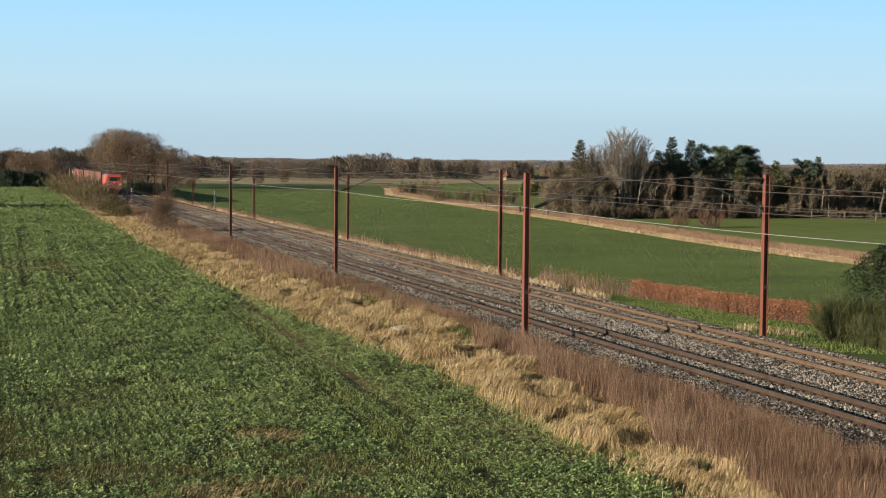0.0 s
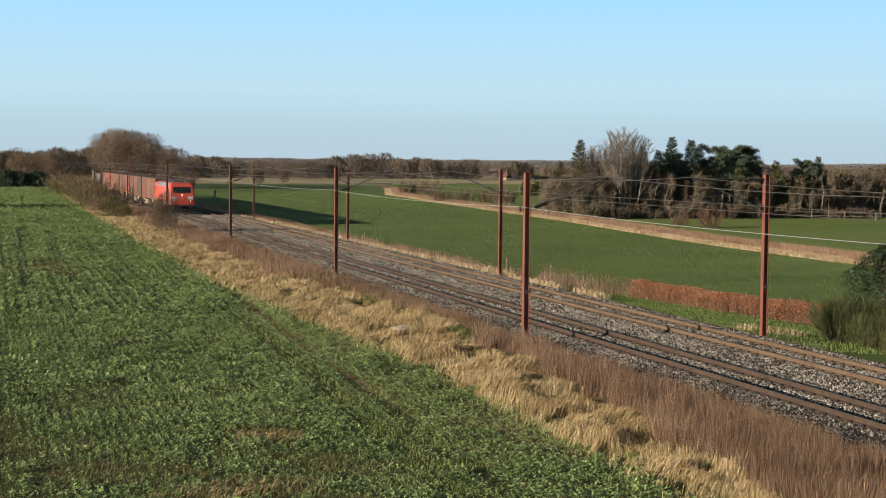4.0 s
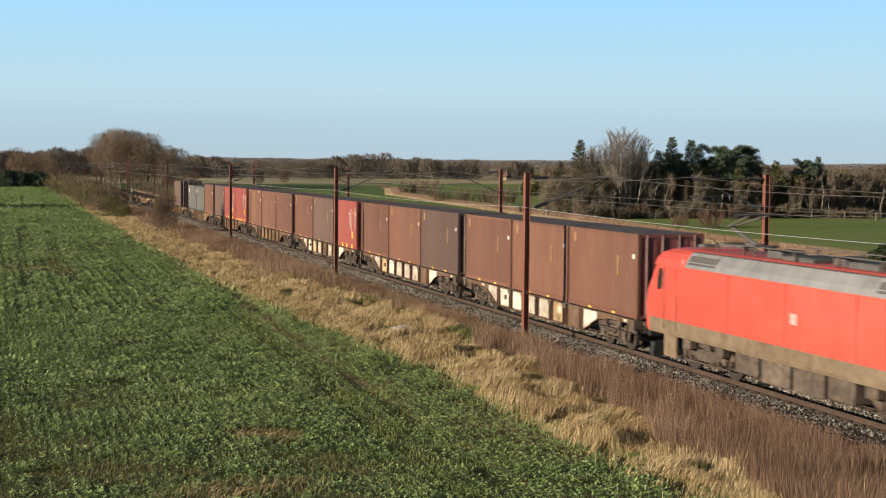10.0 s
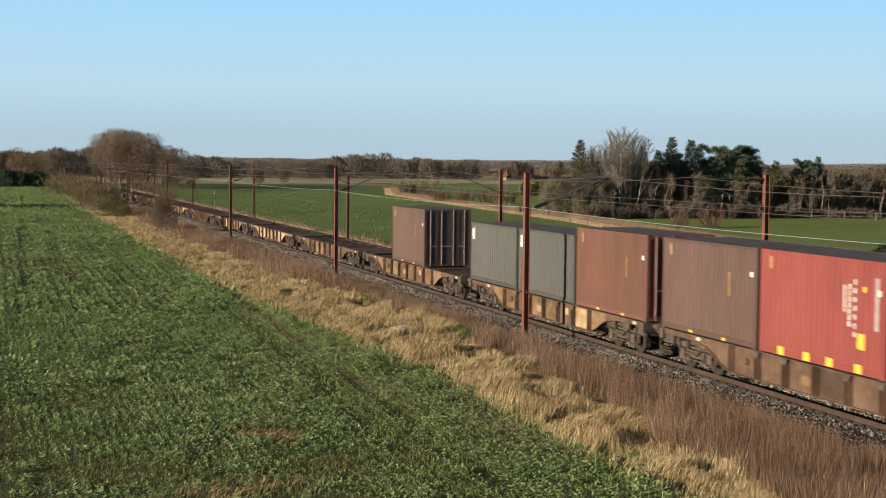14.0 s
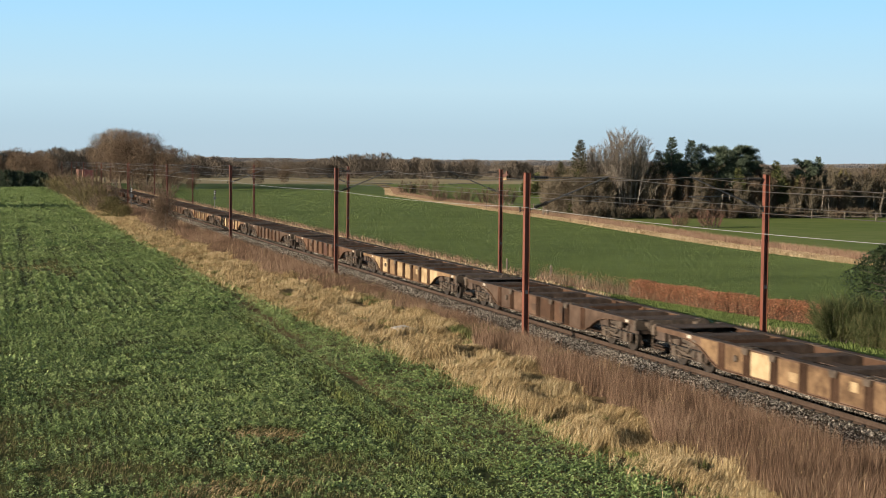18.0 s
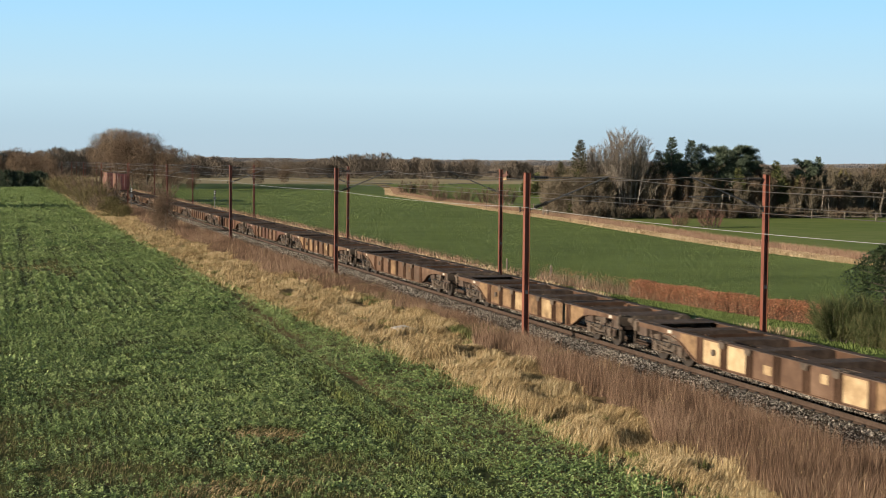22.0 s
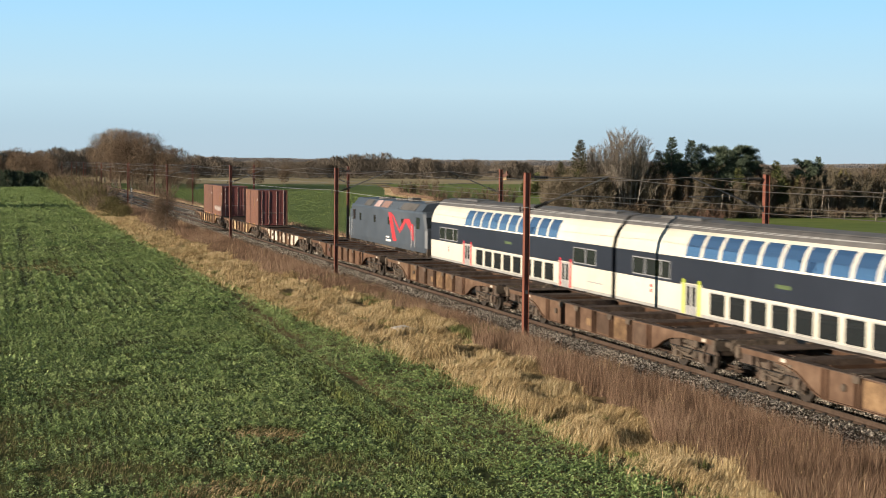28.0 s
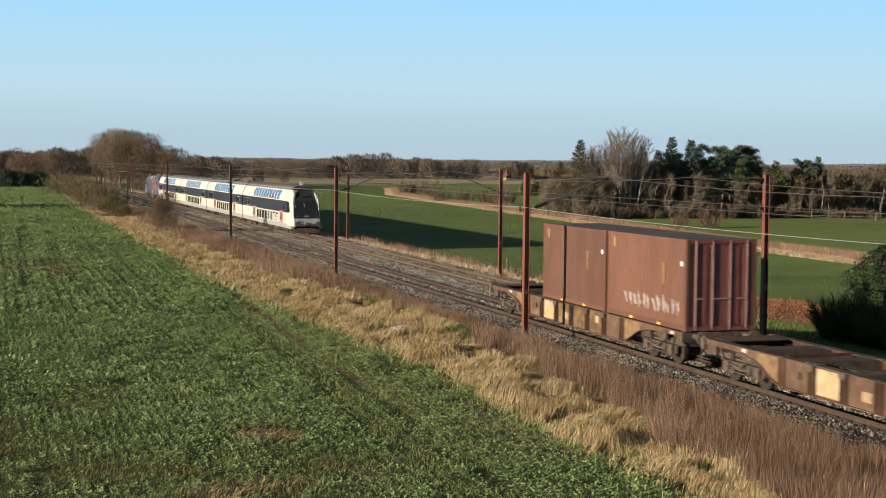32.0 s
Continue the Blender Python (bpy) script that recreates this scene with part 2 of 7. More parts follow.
def build_track(x, paint, label):
    t = thing("railway_track", label, "railway track", "double track", "structure", pose(x, 0, 0))
    for sx in (-1, 1):
        part("rail", rail_geo(sx * GAUGE / 2), [paint, RAIL_TOP], t)
    s = Geo().prism([(-1.28, -0.30), (1.28, -0.30), (1.24, -0.185), (0.95, -0.178), (0.55, -0.178), (0.3, -0.2), (-0.3, -0.2), (-0.55, -0.178), (-0.95, -0.178), (-1.24, -0.185)], "y", -0.12, 0.12)
    for sx in (-1, 1):
        for k in (-0.095, 0.095):
            a = sx * GAUGE / 2 + k
            s.box(a - 0.035, a + 0.035, -0.06, 0.06, -0.178, -0.13, 1)
    me = s.mesh("sleeper", [CONCRETE, DARKSTEEL])
    for i in range(145):
        o = part("sleeper", me, None, t)
        o.location = (0, 22 + 0.6 * i, 0)
    v, f, mi = [], [], []
    base = np.array([q.co for q in me.vertices])
    for i in range(330):
        y = 22 + 0.6 * 145 + 0.6 * i
        k = len(v)
        v += [tuple(q + np.array((0, y, 0))) for q in base]
        for p in me.polygons:
            f.append(tuple(k + j for j in p.vertices))
            mi.append(p.material_index)
    grow("sleeper_row", v, f, [CONCRETE, DARKSTEEL], "", "", "stuff", mi, t)
    return t


build_track(0.0, STEEL_RUST, "concrete-sleeper track with dark red rusty rails")
build_track(FAR_X, RAIL_TAN, "concrete-sleeper track with sandy brown rusty rails")


# ---- overhead line ----
MAST_TOP = 6.03
LEFT_Y = [20.0, 50.6, 82.0, 121.2, 167.8, 219.0, 274.1, 329.8, 380.9, 436, 492, 548]
RIGHT_Y = [20.0, 51.0, 82.4, 121.8, 169.2, 224.1, 279.5, 333.7, 388.6, 442, 497, 552]


def insulator(g, a, b, r=0.055, n=7):
    a, b = Vector(a), Vector(b)
    g.tube(a, b, 0.022, n=6)
    for i in range(n):
        c = a.lerp(b, (i + 0.3) / n)
        d = a.lerp(b, (i + 0.85) / n)
        g.tube(c, d, r, r * 0.55, n=8)
    return g


def build_mast(side, bottom):
    """side: 1 when the arm reaches towards +x."""
    m = thing("catenary_mast", "red-brown painted steel H-beam catenary mast beside the track", "catenary mast", "catenary masts along the line")
    g = Geo()
    w, d, t = 0.10, 0.11, 0.016
    g.box(-w, -w + t, -d, d, bottom, MAST_TOP)
    g.box(w - t, w, -d, d, bottom, MAST_TOP)
    g.box(-w + t, w - t, -0.007, 0.007, bottom, MAST_TOP)
    part("post", g, MAST, m)
    part("cap_plate", Geo().box(-w - 0.01, w + 0.01, -d - 0.01, d + 0.01, MAST_TOP, MAST_TOP + 0.012), MAST, m)
    part("foundation", Geo().box(-0.24, 0.24, -0.24, 0.24, bottom - 0.35, bottom + 0.08, bev=0.03), CONCRETE, m, "grey concrete foot")
    s = side
    top = Geo().tube((s * 0.1, 0, 5.87), (s * 0.28, 0, 5.87), 0.018)
    top.tube((s * 0.86, 0, 5.87), (s * 3.2, 0, 5.87), 0.016)
    part("top_tube", top, GALV, m)
    part("top_insulator", insulator(Geo(), (s * 0.28, 0, 5.87), (s * 0.86, 0, 5.87), 0.075), DARKSTEEL, m, "black ribbed insulator")
    a, b = Vector((s * 0.12, 0, 4.66)), Vector((s * 3.3, 0, 5.93))
    part("bracket_tube", Geo().tube(a.lerp(b, 0.22), b, 0.030).tube(a, a.lerp(b, 0.06), 0.024), GALV, m)
    part("bracket_insulator", insulator(Geo(), a.lerp(b, 0.06), a.lerp(b, 0.22), 0.085), DARKSTEEL, m, "black ribbed insulator")
    reg = Geo().tube(a.lerp(b, 0.42), (s * 3.35, 0, 5.16), 0.018)
    reg.tube((s * 3.35, 0, 5.16), (s * 2.4, 0, 4.98), 0.012)
    part("registration_arm", reg, GALV, m)
    part("hinge_plate", Geo().box(s * 0.1, s * 0.13, -0.06, 0.06, 4.56, 4.76), DARKSTEEL, m)
    if side > 0:
        h = Geo().tube((-0.10, 0, 4.66), (-0.26, 0, 4.66), 0.02)
        insulator(h, (-0.26, 0, 4.60), (-0.26, 0, 4.78), 0.05, 4)
        part("wire_holder", h, DARKSTEEL, m)
    else:
        part("mast_bolt_plate", Geo().box(0.1, 0.14, -0.08, 0.08, 5.0, 5.12), GALV, m)
    part("number_plate", Geo().box(-0.05, 0.05, -0.125, -0.118, 1.55, 1.68), GALV, m, "small pale plate")
    return m


mast_l = build_mast(1, -0.35)
mast_r = build_mast(-1, -0.65)
for i, y in enumerate(LEFT_Y):
    (copy_thing(mast_l, pose(-2.9, y, 0)) if i else mast_l).matrix_basis = pose(-2.9, y, 0, 0, 0, 0)
for i, y in enumerate(RIGHT_Y):
    (copy_thing(mast_r, pose(7.29, y, 0)) if i else mast_r).matrix_basis = pose(7.29, y, 0, 0, 0, 0)


def wire_run(x, ys, z, sag, r, name, material, parent, stagger=0.0):
    g = Geo()
    pts = []
    for i, (a, b) in enumerate(zip(ys, ys[1:])):
        s0, s1 = (stagger, -stagger) if i % 2 else (-stagger, stagger)
        k = 10
        for j in range(k):
            t = j / k
            pts.append(Vector((x + s0 + (s1 - s0) * t, a + (b - a) * t, z - 4 * sag * t * (1 - t))))
    pts.append(Vector((x, ys[-1], z)))
    for a, b in zip(pts, pts[1:]):
        g.tube(a, b, r, n=4, caps=False)
    part(name, g, material, parent)
    return pts


for x, ys, lab in ((0.3, LEFT_Y, "overhead wires hung above the near track"), (4.1, RIGHT_Y, "overhead wires hung above the far track")):
    c = thing("catenary_wire", lab, "overhead wire", "overhead wires")
    yy = [-400, -60, -20] + list(ys)
    up = wire_run(x, yy, 5.92, 0.35, 0.011, "messenger_wire", WIRE, c)
    dn = wire_run(x, yy, 4.97, 0.02, 0.010, "contact_wire", WIRE, c, 0.15)
    for a, b in list(zip(up, dn))[31:110:2]:
        part("dropper", Geo().tube(a, b, 0.0022, n=3, caps=False), WIRE, c)
rw = thing("return_wire", "pale bare return wire along the masts", "overhead wire", "overhead wires")
wire_run(-3.16, [-400, -60, -20] + LEFT_Y, 4.78, 0.14, 0.007, "conductor", ALUWIRE, rw)

# ---- paints of the trains ----
RED = mat("traffic_red_paint", [(0.37, 0.043, 0.028), (0.43, 0.062, 0.040), (0.47, 0.080, 0.054)], 1.2, 0.45, 0, 0.03, coarse=0.6)
TAN = mat("dusty_underframe_paint", [(0.085, 0.060, 0.038), (0.14, 0.104, 0.068), (0.19, 0.145, 0.098)], 2.2, 0.8, 0, 0.1)
ROOFGREY = mat("grey_roof_paint", [(0.10, 0.10, 0.10), (0.16, 0.16, 0.158), (0.21, 0.205, 0.20)], 1.6, 0.55, 0, 0.06)
ROOFDARK = mat("sooty_roof", [(0.05, 0.048, 0.045), (0.10, 0.095, 0.09)], 2.0, 0.7)
UNDER = mat("brown_grimy_steel", [(0.022, 0.016, 0.011), (0.072, 0.053, 0.037), (0.155, 0.115, 0.080)], 5, 0.8, 0.1, 0.3)
DECK = mat("dark_wagon_deck", [(0.028, 0.020, 0.015), (0.068, 0.050, 0.039), (0.12, 0.087, 0.068)], 4, 0.8, 0.0, 0.3)
WHEEL = mat("wheel_steel", [(0.025, 0.020, 0.016), (0.06, 0.048, 0.038)], 6, 0.6, 0.4)
LIGHTPANEL = mat("pale_grey_panel", [(0.34, 0.34, 0.34), (0.45, 0.45, 0.45)], 4, 0.5)
RUBBER = mat("black_rubber", [(0.010, 0.010, 0.010), (0.022, 0.022, 0.022)], 5, 0.6)
WHITEMARK = mat("white_marking", [(0.55, 0.54, 0.50), (0.72, 0.71, 0.67)], 5, 0.6)
YELLOWMARK = mat("yellow_marking", [(0.62, 0.33, 0.03), (0.78, 0.47, 0.05)], 5, 0.6)
PALEYELLOW = mat("faded_yellow_marking", [(0.26, 0.16, 0.07), (0.38, 0.25, 0.12)], 5, 0.7)
HEADLAMP = lamp_mat("lit_headlamp", (1.0, 0.93, 0.82), 1.3)


def glass(name, col, rough=0.04):
    m = bpy.data.materials.new(name)
    m.use_nodes = True
    b = m.node_tree.nodes["Principled BSDF"]
    b.inputs["Base Color"].default_value = (*col, 1)
    b.inputs["Roughness"].default_value = rough
    b.inputs["IOR"].default_value = 1.5
    b.inputs["Specular IOR Level"].default_value = 0.6
    return m


GLASS = glass("dark_window_glass", (0.016, 0.019, 0.020))
# blue base colour stands in for part of the sky's reflection
ROOFGLASS = glass("painted_sky_glass", (0.022, 0.055, 0.12), 0.04)
ROOFGLASS.node_tree.nodes["Principled BSDF"].inputs["IOR"].default_value = 2.3


def outline(w, yf, yr, c):
    """A plan outline, corners cut by c, from the front round."""
    return [(-w + c, yf), (w - c, yf), (w, yf + c), (w, yr - c), (w - c, yr), (-w + c, yr), (-w, yr - c), (-w, yf + c)]


def slices(levels):
    g = Geo()
    g.loft([[(x, y, z) for x, y in outline(w, a, b, c)] for z, w, a, b, c in levels])
    return g


def buffer_at(parent, x, y0, y1, z=1.03):
    k = 1 if y1 > y0 else -1
    part("buffer", Geo().tube((x, y0, z), (x, y1 - k * 0.06, z), 0.085, n=10).tube((x, y1 - k * 0.05, z), (x, y1, z), 0.225, 0.215, n=14), UNDER, parent)


def wheelset(parent, y, r=0.46):
    for x in (-0.76, 0.76):
        s = 1 if x > 0 else -1
        g = Geo().tube((x - s * 0.07, y, r), (x + s * 0.065, y, r), r, r, n=20)
        g.tube((x + s * 0.065, y, r), (x + s * 0.09, y, r), r * 0.84, r * 0.5, n=16)
        g.tube((0, y, r), (x + s * 0.16, y, r), 0.09, 0.10, n=10)
        part("wheel", g, WHEEL, parent)


def bogie(parent, yc, base=1.8, r=0.46, out=1.0):
    b = new("bogie")
    b.parent = parent
    b.location = (0, yc, 0)
    for s in (-1, 1):
        h = base / 2
        pts = [(-h - 0.48, 0.62), (-h - 0.48, 0.80), (-h + 0.28, 0.86), (-0.45, 0.74), (0.45, 0.74), (h - 0.28, 0.86), (h + 0.48, 0.80), (h + 0.48, 0.62), (h - 0.25, 0.58), (0.42, 0.40), (-0.42, 0.40), (-h + 0.25, 0.58)]
        part("side_frame", Geo().prism(pts, "x", s * out - 0.05, s * out + 0.05), UNDER, b)
        for k in (-1, 1):
            part("axle_box", Geo().box(s * out - 0.11, s * out + 0.11, k * h - 0.14, k * h + 0.14, r - 0.16, r + 0.17, bev=0.03), UNDER, b)
            for q in (-0.27, 0.27) if s < 0 else ():
                part("spring", Geo().tube((s * out, k * h + q, r - 0.08), (s * out, k * h + q, r + 0.28), 0.075, n=8), DECK, b)
        if s > 0:
            continue
        for k in (-1, 1):
            part("pedestal", Geo().box(s * out - 0.02, s * out + 0.10, k * h - 0.22, k * h - 0.16, r - 0.22, r + 0.42), UNDER, b)
            part("brake_link", Geo().tube((s * (out + 0.08), k * (h - 0.42), 0.30), (s * (out + 0.08), k * (h - 0.30), 0.95), 0.03, n=5), UNDER, b)
            part("damper", Geo().tube((s * (out + 0.10), k * (h + 0.10), 0.50), (s * (out + 0.10), k * (h + 0.34), 0.98), 0.045, n=6), DECK, b)
        part("side_bearer", Geo().box(s * out - 0.10, s * out + 0.10, -0.34, 0.34, 0.80, 0.94, bev=0.02), UNDER, b)
        part("brake_pull_rod", Geo().tube((s * (out + 0.06), -h - 0.3, 0.33), (s * (out + 0.06), h + 0.3, 0.33), 0.022, n=4), UNDER, b)
    part("bolster", Geo().box(-out, out, -0.22, 0.22, 0.42, 0.80, bev=0.02), UNDER, b)
    for k in (-1, 1):
        wheelset(b, k * base / 2, r)
    return b


# ---- electric locomotive ----
def build_loco():
    lo = thing("electric_locomotive", "red electric freight locomotive with grey roof panels, headlamps lit", "locomotive")
    L = 18.9
    y = lambda a: (a, L - a)
    body = slices([(1.03, 1.45, *y(0.70), 0.12), (1.12, 1.478, *y(0.66), 0.12), (1.53, 1.485, *y(0.62), 0.14), (1.95, 1.49, *y(0.60), 0.14), (2.42, 1.49, *y(0.74), 0.15), (2.50, 1.488, *y(0.80), 0.15), (3.22, 1.47, *y(1.22), 0.20), (3.38, 1.42, *y(1.36), 0.22), (3.66, 1.20, *y(1.85), 0.25), (3.74, 0.90, *y(2.3), 0.3)])
    part("body_shell", body, RED, lo)
    for s in (-1, 1):
        part("lower_band", Geo().prism([(s * 1.452, 1.02), (s * 1.482, 1.12), (s * 1.493, 1.50), (s * 1.44, 1.50), (s * 1.40, 1.02)], "y", 0.95, L - 0.95), TAN, lo, "dusty beige lower band")
    for s in (-1, 1):
        segs = [(3.35, 5.6, ROOFGREY), (5.62, 7.4, ROOFGREY), (7.42, 11.4, ROOFGREY), (11.42, 13.2, ROOFGREY), (13.22, 15.5, ROOFGREY)]
        for a, b, m in segs:
            pts = [(s * 1.478, 3.22), (s * 1.43, 3.40), (s * 1.215, 3.68), (s * 1.17, 3.68), (s * 1.40, 3.36), (s * 1.44, 3.22)]
            part("roof_side_panel", Geo().prism(pts, "y", a, b), m, lo, "grey sloping roof panel")
        for a in (3.6, 13.6):
            part("roof_grille", Geo().prism([(s * 1.452, 3.33), (s * 1.29, 3.585), (s * 1.30, 3.60), (s * 1.465, 3.34)], "y", a, a + 1.75), ROOFDARK, lo)
    part("roof_deck", Geo().box(-1.17, 1.17, 3.3, 15.6, 3.60, 3.70), ROOFDARK, lo, "dark equipment roof")
    for end in (0, 1):
        f = (lambda p: p) if not end else (lambda p: (-p[0], L - p[1], p[2]))
        fy = lambda z: 0.80 + (z - 2.50) * 0.42 / 0.72
        for x0, x1 in ((-1.07, -0.05), (0.05, 1.07)):
            g = Geo()
            q = [(x0, fy(2.52) - 0.012, 2.52), (x1, fy(2.52) - 0.012, 2.52), (x1 * 0.97, fy(3.2) - 0.012, 3.20), (x0 * 0.97, fy(3.2) - 0.012, 3.20)]
            g.loft([[f(p) for p in q], [f((a, b + 0.03, c)) for a, b, c in q]])
            part("windscreen_pane", g, GLASS, lo, "dark tinted windscreen")
        part("windscreen_pillar", Geo().loft([[f(p) for p in [(-0.05, fy(2.5) - 0.02, 2.5), (0.05, fy(2.5) - 0.02, 2.5), (0.05, fy(3.2) - 0.02, 3.2), (-0.05, fy(3.2) - 0.02, 3.2)]], [f(p) for p in [(-0.05, fy(2.5), 2.5), (0.05, fy(2.5), 2.5), (0.05, fy(3.2), 3.2), (-0.05, fy(3.2), 3.2)]]]), RUBBER, lo)
        for x in (-0.98, 0.98):
            g = Geo().loft([[f((x + a, 0.560 + c * 0.13, 1.76 + c)) for a, c in ((-0.29, 0), (0.29, 0), (0.29, 0.34), (-0.29, 0.34))], [f((x + a, 0.70, 1.76 + c)) for a, c in ((-0.29, 0), (0.29, 0), (0.29, 0.34), (-0.29, 0.34))]])
            part("grab_panel", g, LIGHTPANEL, lo, "pale grey panel")
            h = Geo().tube(f((x, 0.56, 1.40 + 0.17)), f((x, 0.66, 1.40 + 0.17)), 0.05, n=12)
            part("headlamp", h, HEADLAMP if not end else LIGHTPANEL, lo, "lit round headlamp" if not end else "")
            part("lamp_surround", Geo().loft([[f((x + a, 0.605, 1.57 + c)) for a, c in ((-0.20, -0.09), (0.20, -0.09), (0.20, 0.09), (-0.20, 0.09))], [f((x + a, 0.64, 1.57 + c)) for a, c in ((-0.20, -0.09), (0.20, -0.09), (0.20, 0.09), (-0.20, 0.09))]]), RUBBER, lo)
        cy = (lambda a, b: (a, b)) if not end else (lambda a, b: (L - b, L - a))
        part("cab_roof", slices([(3.20, 1.473, *cy(1.16, 3.34), 0.16), (3.44, 1.445, *cy(1.26, 3.34), 0.18), (3.62, 1.33, *cy(1.46, 3.34), 0.2), (3.72, 1.16, *cy(1.72, 3.33), 0.22), (3.77, 0.92, *cy(2.0, 3.32), 0.2)]), RED, lo)
        part("gutter", Geo().box(-1.1, 1.1, *sorted((f((0, 1.13, 0))[1], f((0, 1.18, 0))[1])), 3.20, 3.24), RUBBER, lo)
        for x in (-0.55, 0.55):
            part("wiper", Geo().tube(f((x, 0.78, 2.50)), f((x * 1.5, 1.02, 2.95)), 0.014, n=4), RUBBER, lo)
        part("top_headlamp", Geo().tube(f((0, 0.66, 2.28)), f((0, 0.74, 2.28)), 0.06, n=12), HEADLAMP if not end else LIGHTPANEL, lo, "lit round headlamp" if not end else "")
        part("front_emblem", Geo().loft([[f((a, 0.575, 1.78 + c)) for a, c in ((-0.18, 0), (0.18, 0), (0.18, 0.26), (-0.18, 0.26))], [f((a, 0.62, 1.78 + c)) for a, c in ((-0.18, 0), (0.18, 0), (0.18, 0.26), (-0.18, 0.26))]]), mat("dull_red_emblem", [(0.45, 0.10, 0.10), (0.52, 0.16, 0.15)], 6, 0.5), lo, "plain square emblem")
        part("buffer_beam", Geo().box(-1.36, 1.36, *sorted((f((0, 0.62, 0))[1], f((0, 0.80, 0))[1])), 0.80, 1.06, bev=0.02), RUBBER, lo)
        a, b = f((0, 0.62, 0))[1], f((0, 0.0, 0))[1]
        for x in (-0.875, 0.875):
            d = b - a
            part("buffer", Geo().tube((x, a, 0.98), (x, b - d * 0.12, 0.98), 0.10, n=10).box(x - 0.31, x + 0.31, *sorted((b - d * 0.12, b)), 0.79, 1.17, bev=0.03), RUBBER, lo, "black rectangular buffer")
        part("coupler", Geo().box(-0.06, 0.06, *sorted((a, f((0, 0.2, 0))[1])), 0.86, 1.04, bev=0.015), UNDER, lo)
        part("plough", Geo().loft([[f(p) for p in [(-1.3, 0.72, 0.16), (1.3, 0.72, 0.16), (1.3, 0.9, 0.16), (-1.3, 0.9, 0.16)]], [f(p) for p in [(-1.25, 0.62, 0.62), (1.25, 0.62, 0.62), (1.25, 0.9, 0.62), (-1.25, 0.9, 0.62)]]]), RUBBER, lo, "black rail guard")
        for x in (-1.22, -0.5, 0.5, 1.22):
            part("air_hose", Geo().tube(f((x * 0.5, 0.6, 0.85)), f((x * 0.5, 0.42, 0.42)), 0.03), RUBBER, lo)
        part("horn", Geo().loft([[f((a, c, d)) for a, c, d in ((-0.22, 1.75, 3.70), (0.22, 1.75, 3.70), (0.18, 1.8, 3.86), (-0.18, 1.8, 3.86))], [f((a, c, d)) for a, c, d in ((-0.22, 2.25, 3.70), (0.22, 2.25, 3.70), (0.18, 2.2, 3.86), (-0.18, 2.2, 3.86))]]), ROOFDARK, lo)
        for s in (-1, 1):
            pts = [(1.52, 2.42), (1.80, 2.42), (1.86, 2.55), (1.86, 3.02), (1.78, 3.10), (1.66, 3.08), (1.56, 2.80)]
            pts = [(f((0, a, 0))[1], z) for a, z in pts]
            part("cab_side_window", Geo().prism(pts, "x", s * 1.470, s * 1.503), GLASS, lo, "small dark cab window")
            part("cab_door", Geo().prism([(f((0, a, 0))[1], z) for a, z in ((2.12, 1.56), (2.85, 1.56), (2.85, 3.16), (2.12, 3.16))], "x", s * 1.480, s * 1.499), RED, lo)
            for a in (2.06, 2.92):
                part("handrail", Geo().tube(f((s * 1.53, a, 1.2)), f((s * 1.53, a, 2.3)), 0.013), TAN, lo)
            part("mirror_door", Geo().prism([(f((0, a, 0))[1], z) for a, z in ((1.98, 2.35), (2.02, 2.35), (2.02, 3.15), (1.98, 3.15))], "x", s * 1.49, s * 1.502), ROOFDARK, lo)
            part("step_box", Geo().box(s * 1.42, s * 1.47, *sorted((f((0, 2.05, 0))[1], f((0, 2.9, 0))[1])), 0.35, 1.02), TAN, lo)
    for s in (-1, 1):
        part("side_emblem", Geo().box(s * 1.488, s * 1.498, 8.90, 9.22, 2.15, 2.45), mat("faded_emblem", [(0.48, 0.22, 0.19), (0.56, 0.30, 0.27)], 6, 0.5), lo, "plain pale emblem")
        for a in (6.1, 9.5, 12.7):
            part("panel_seam", Geo().box(s * 1.486, s * 1.4925, a, a + 0.03, 1.56, 3.2), mat("seam_red", [(0.25, 0.02, 0.02), (0.30, 0.03, 0.03)], 4, 0.6), lo)
        for a, b, c in ((6.3, 7.5, 0.42), (7.7, 9.2, 0.36), (9.4, 10.9, 0.36), (11.1, 12.4, 0.45)):
            part("equipment_box", Geo().box(s * 0.5, s * 1.36, a, b, c, 1.03, bev=0.03), UNDER, lo)
        for a in (3.4, 5.5, 13.3, 15.4):
            part("sand_box", Geo().box(s * 1.2, s * 1.42, a - 0.25, a + 0.25, 0.72, 1.02, bev=0.03), UNDER, lo)
    for yc in (4.2, 14.7):
        bogie(lo, yc, 2.6, 0.6, 1.08)
    # roof gear
    for yc, up in ((4.6, 0), (14.4, 1)):
        p = new("pantograph")
        p.parent = lo
        p.location = (0, yc, 3.70)
        part("base_frame", Geo().box(-0.6, 0.6, -0.9, -0.8, 0.22, 0.30).box(-0.6, 0.6, 0.8, 0.9, 0.22, 0.30).box(-0.5, -0.42, -0.9, 0.9, 0.22, 0.30).box(0.42, 0.5, -0.9, 0.9, 0.22, 0.30), ROOFDARK, p)
        for x in (-0.5, 0.5):
            for k in (-0.8, 0.8):
                part("post_insulator", insulator(Geo(), (x, k, 0), (x, k, 0.24), 0.07, 4), mat("brown_porcelain", [(0.09, 0.03, 0.02), (0.14, 0.05, 0.03)], 5, 0.3) if x < 0 and k < 0 and not up else UNDER, p)
        knee = (0, 0.95, 0.42 if not up else 0.78)
        head = (0, -0.75, 0.50 if not up else 1.20)
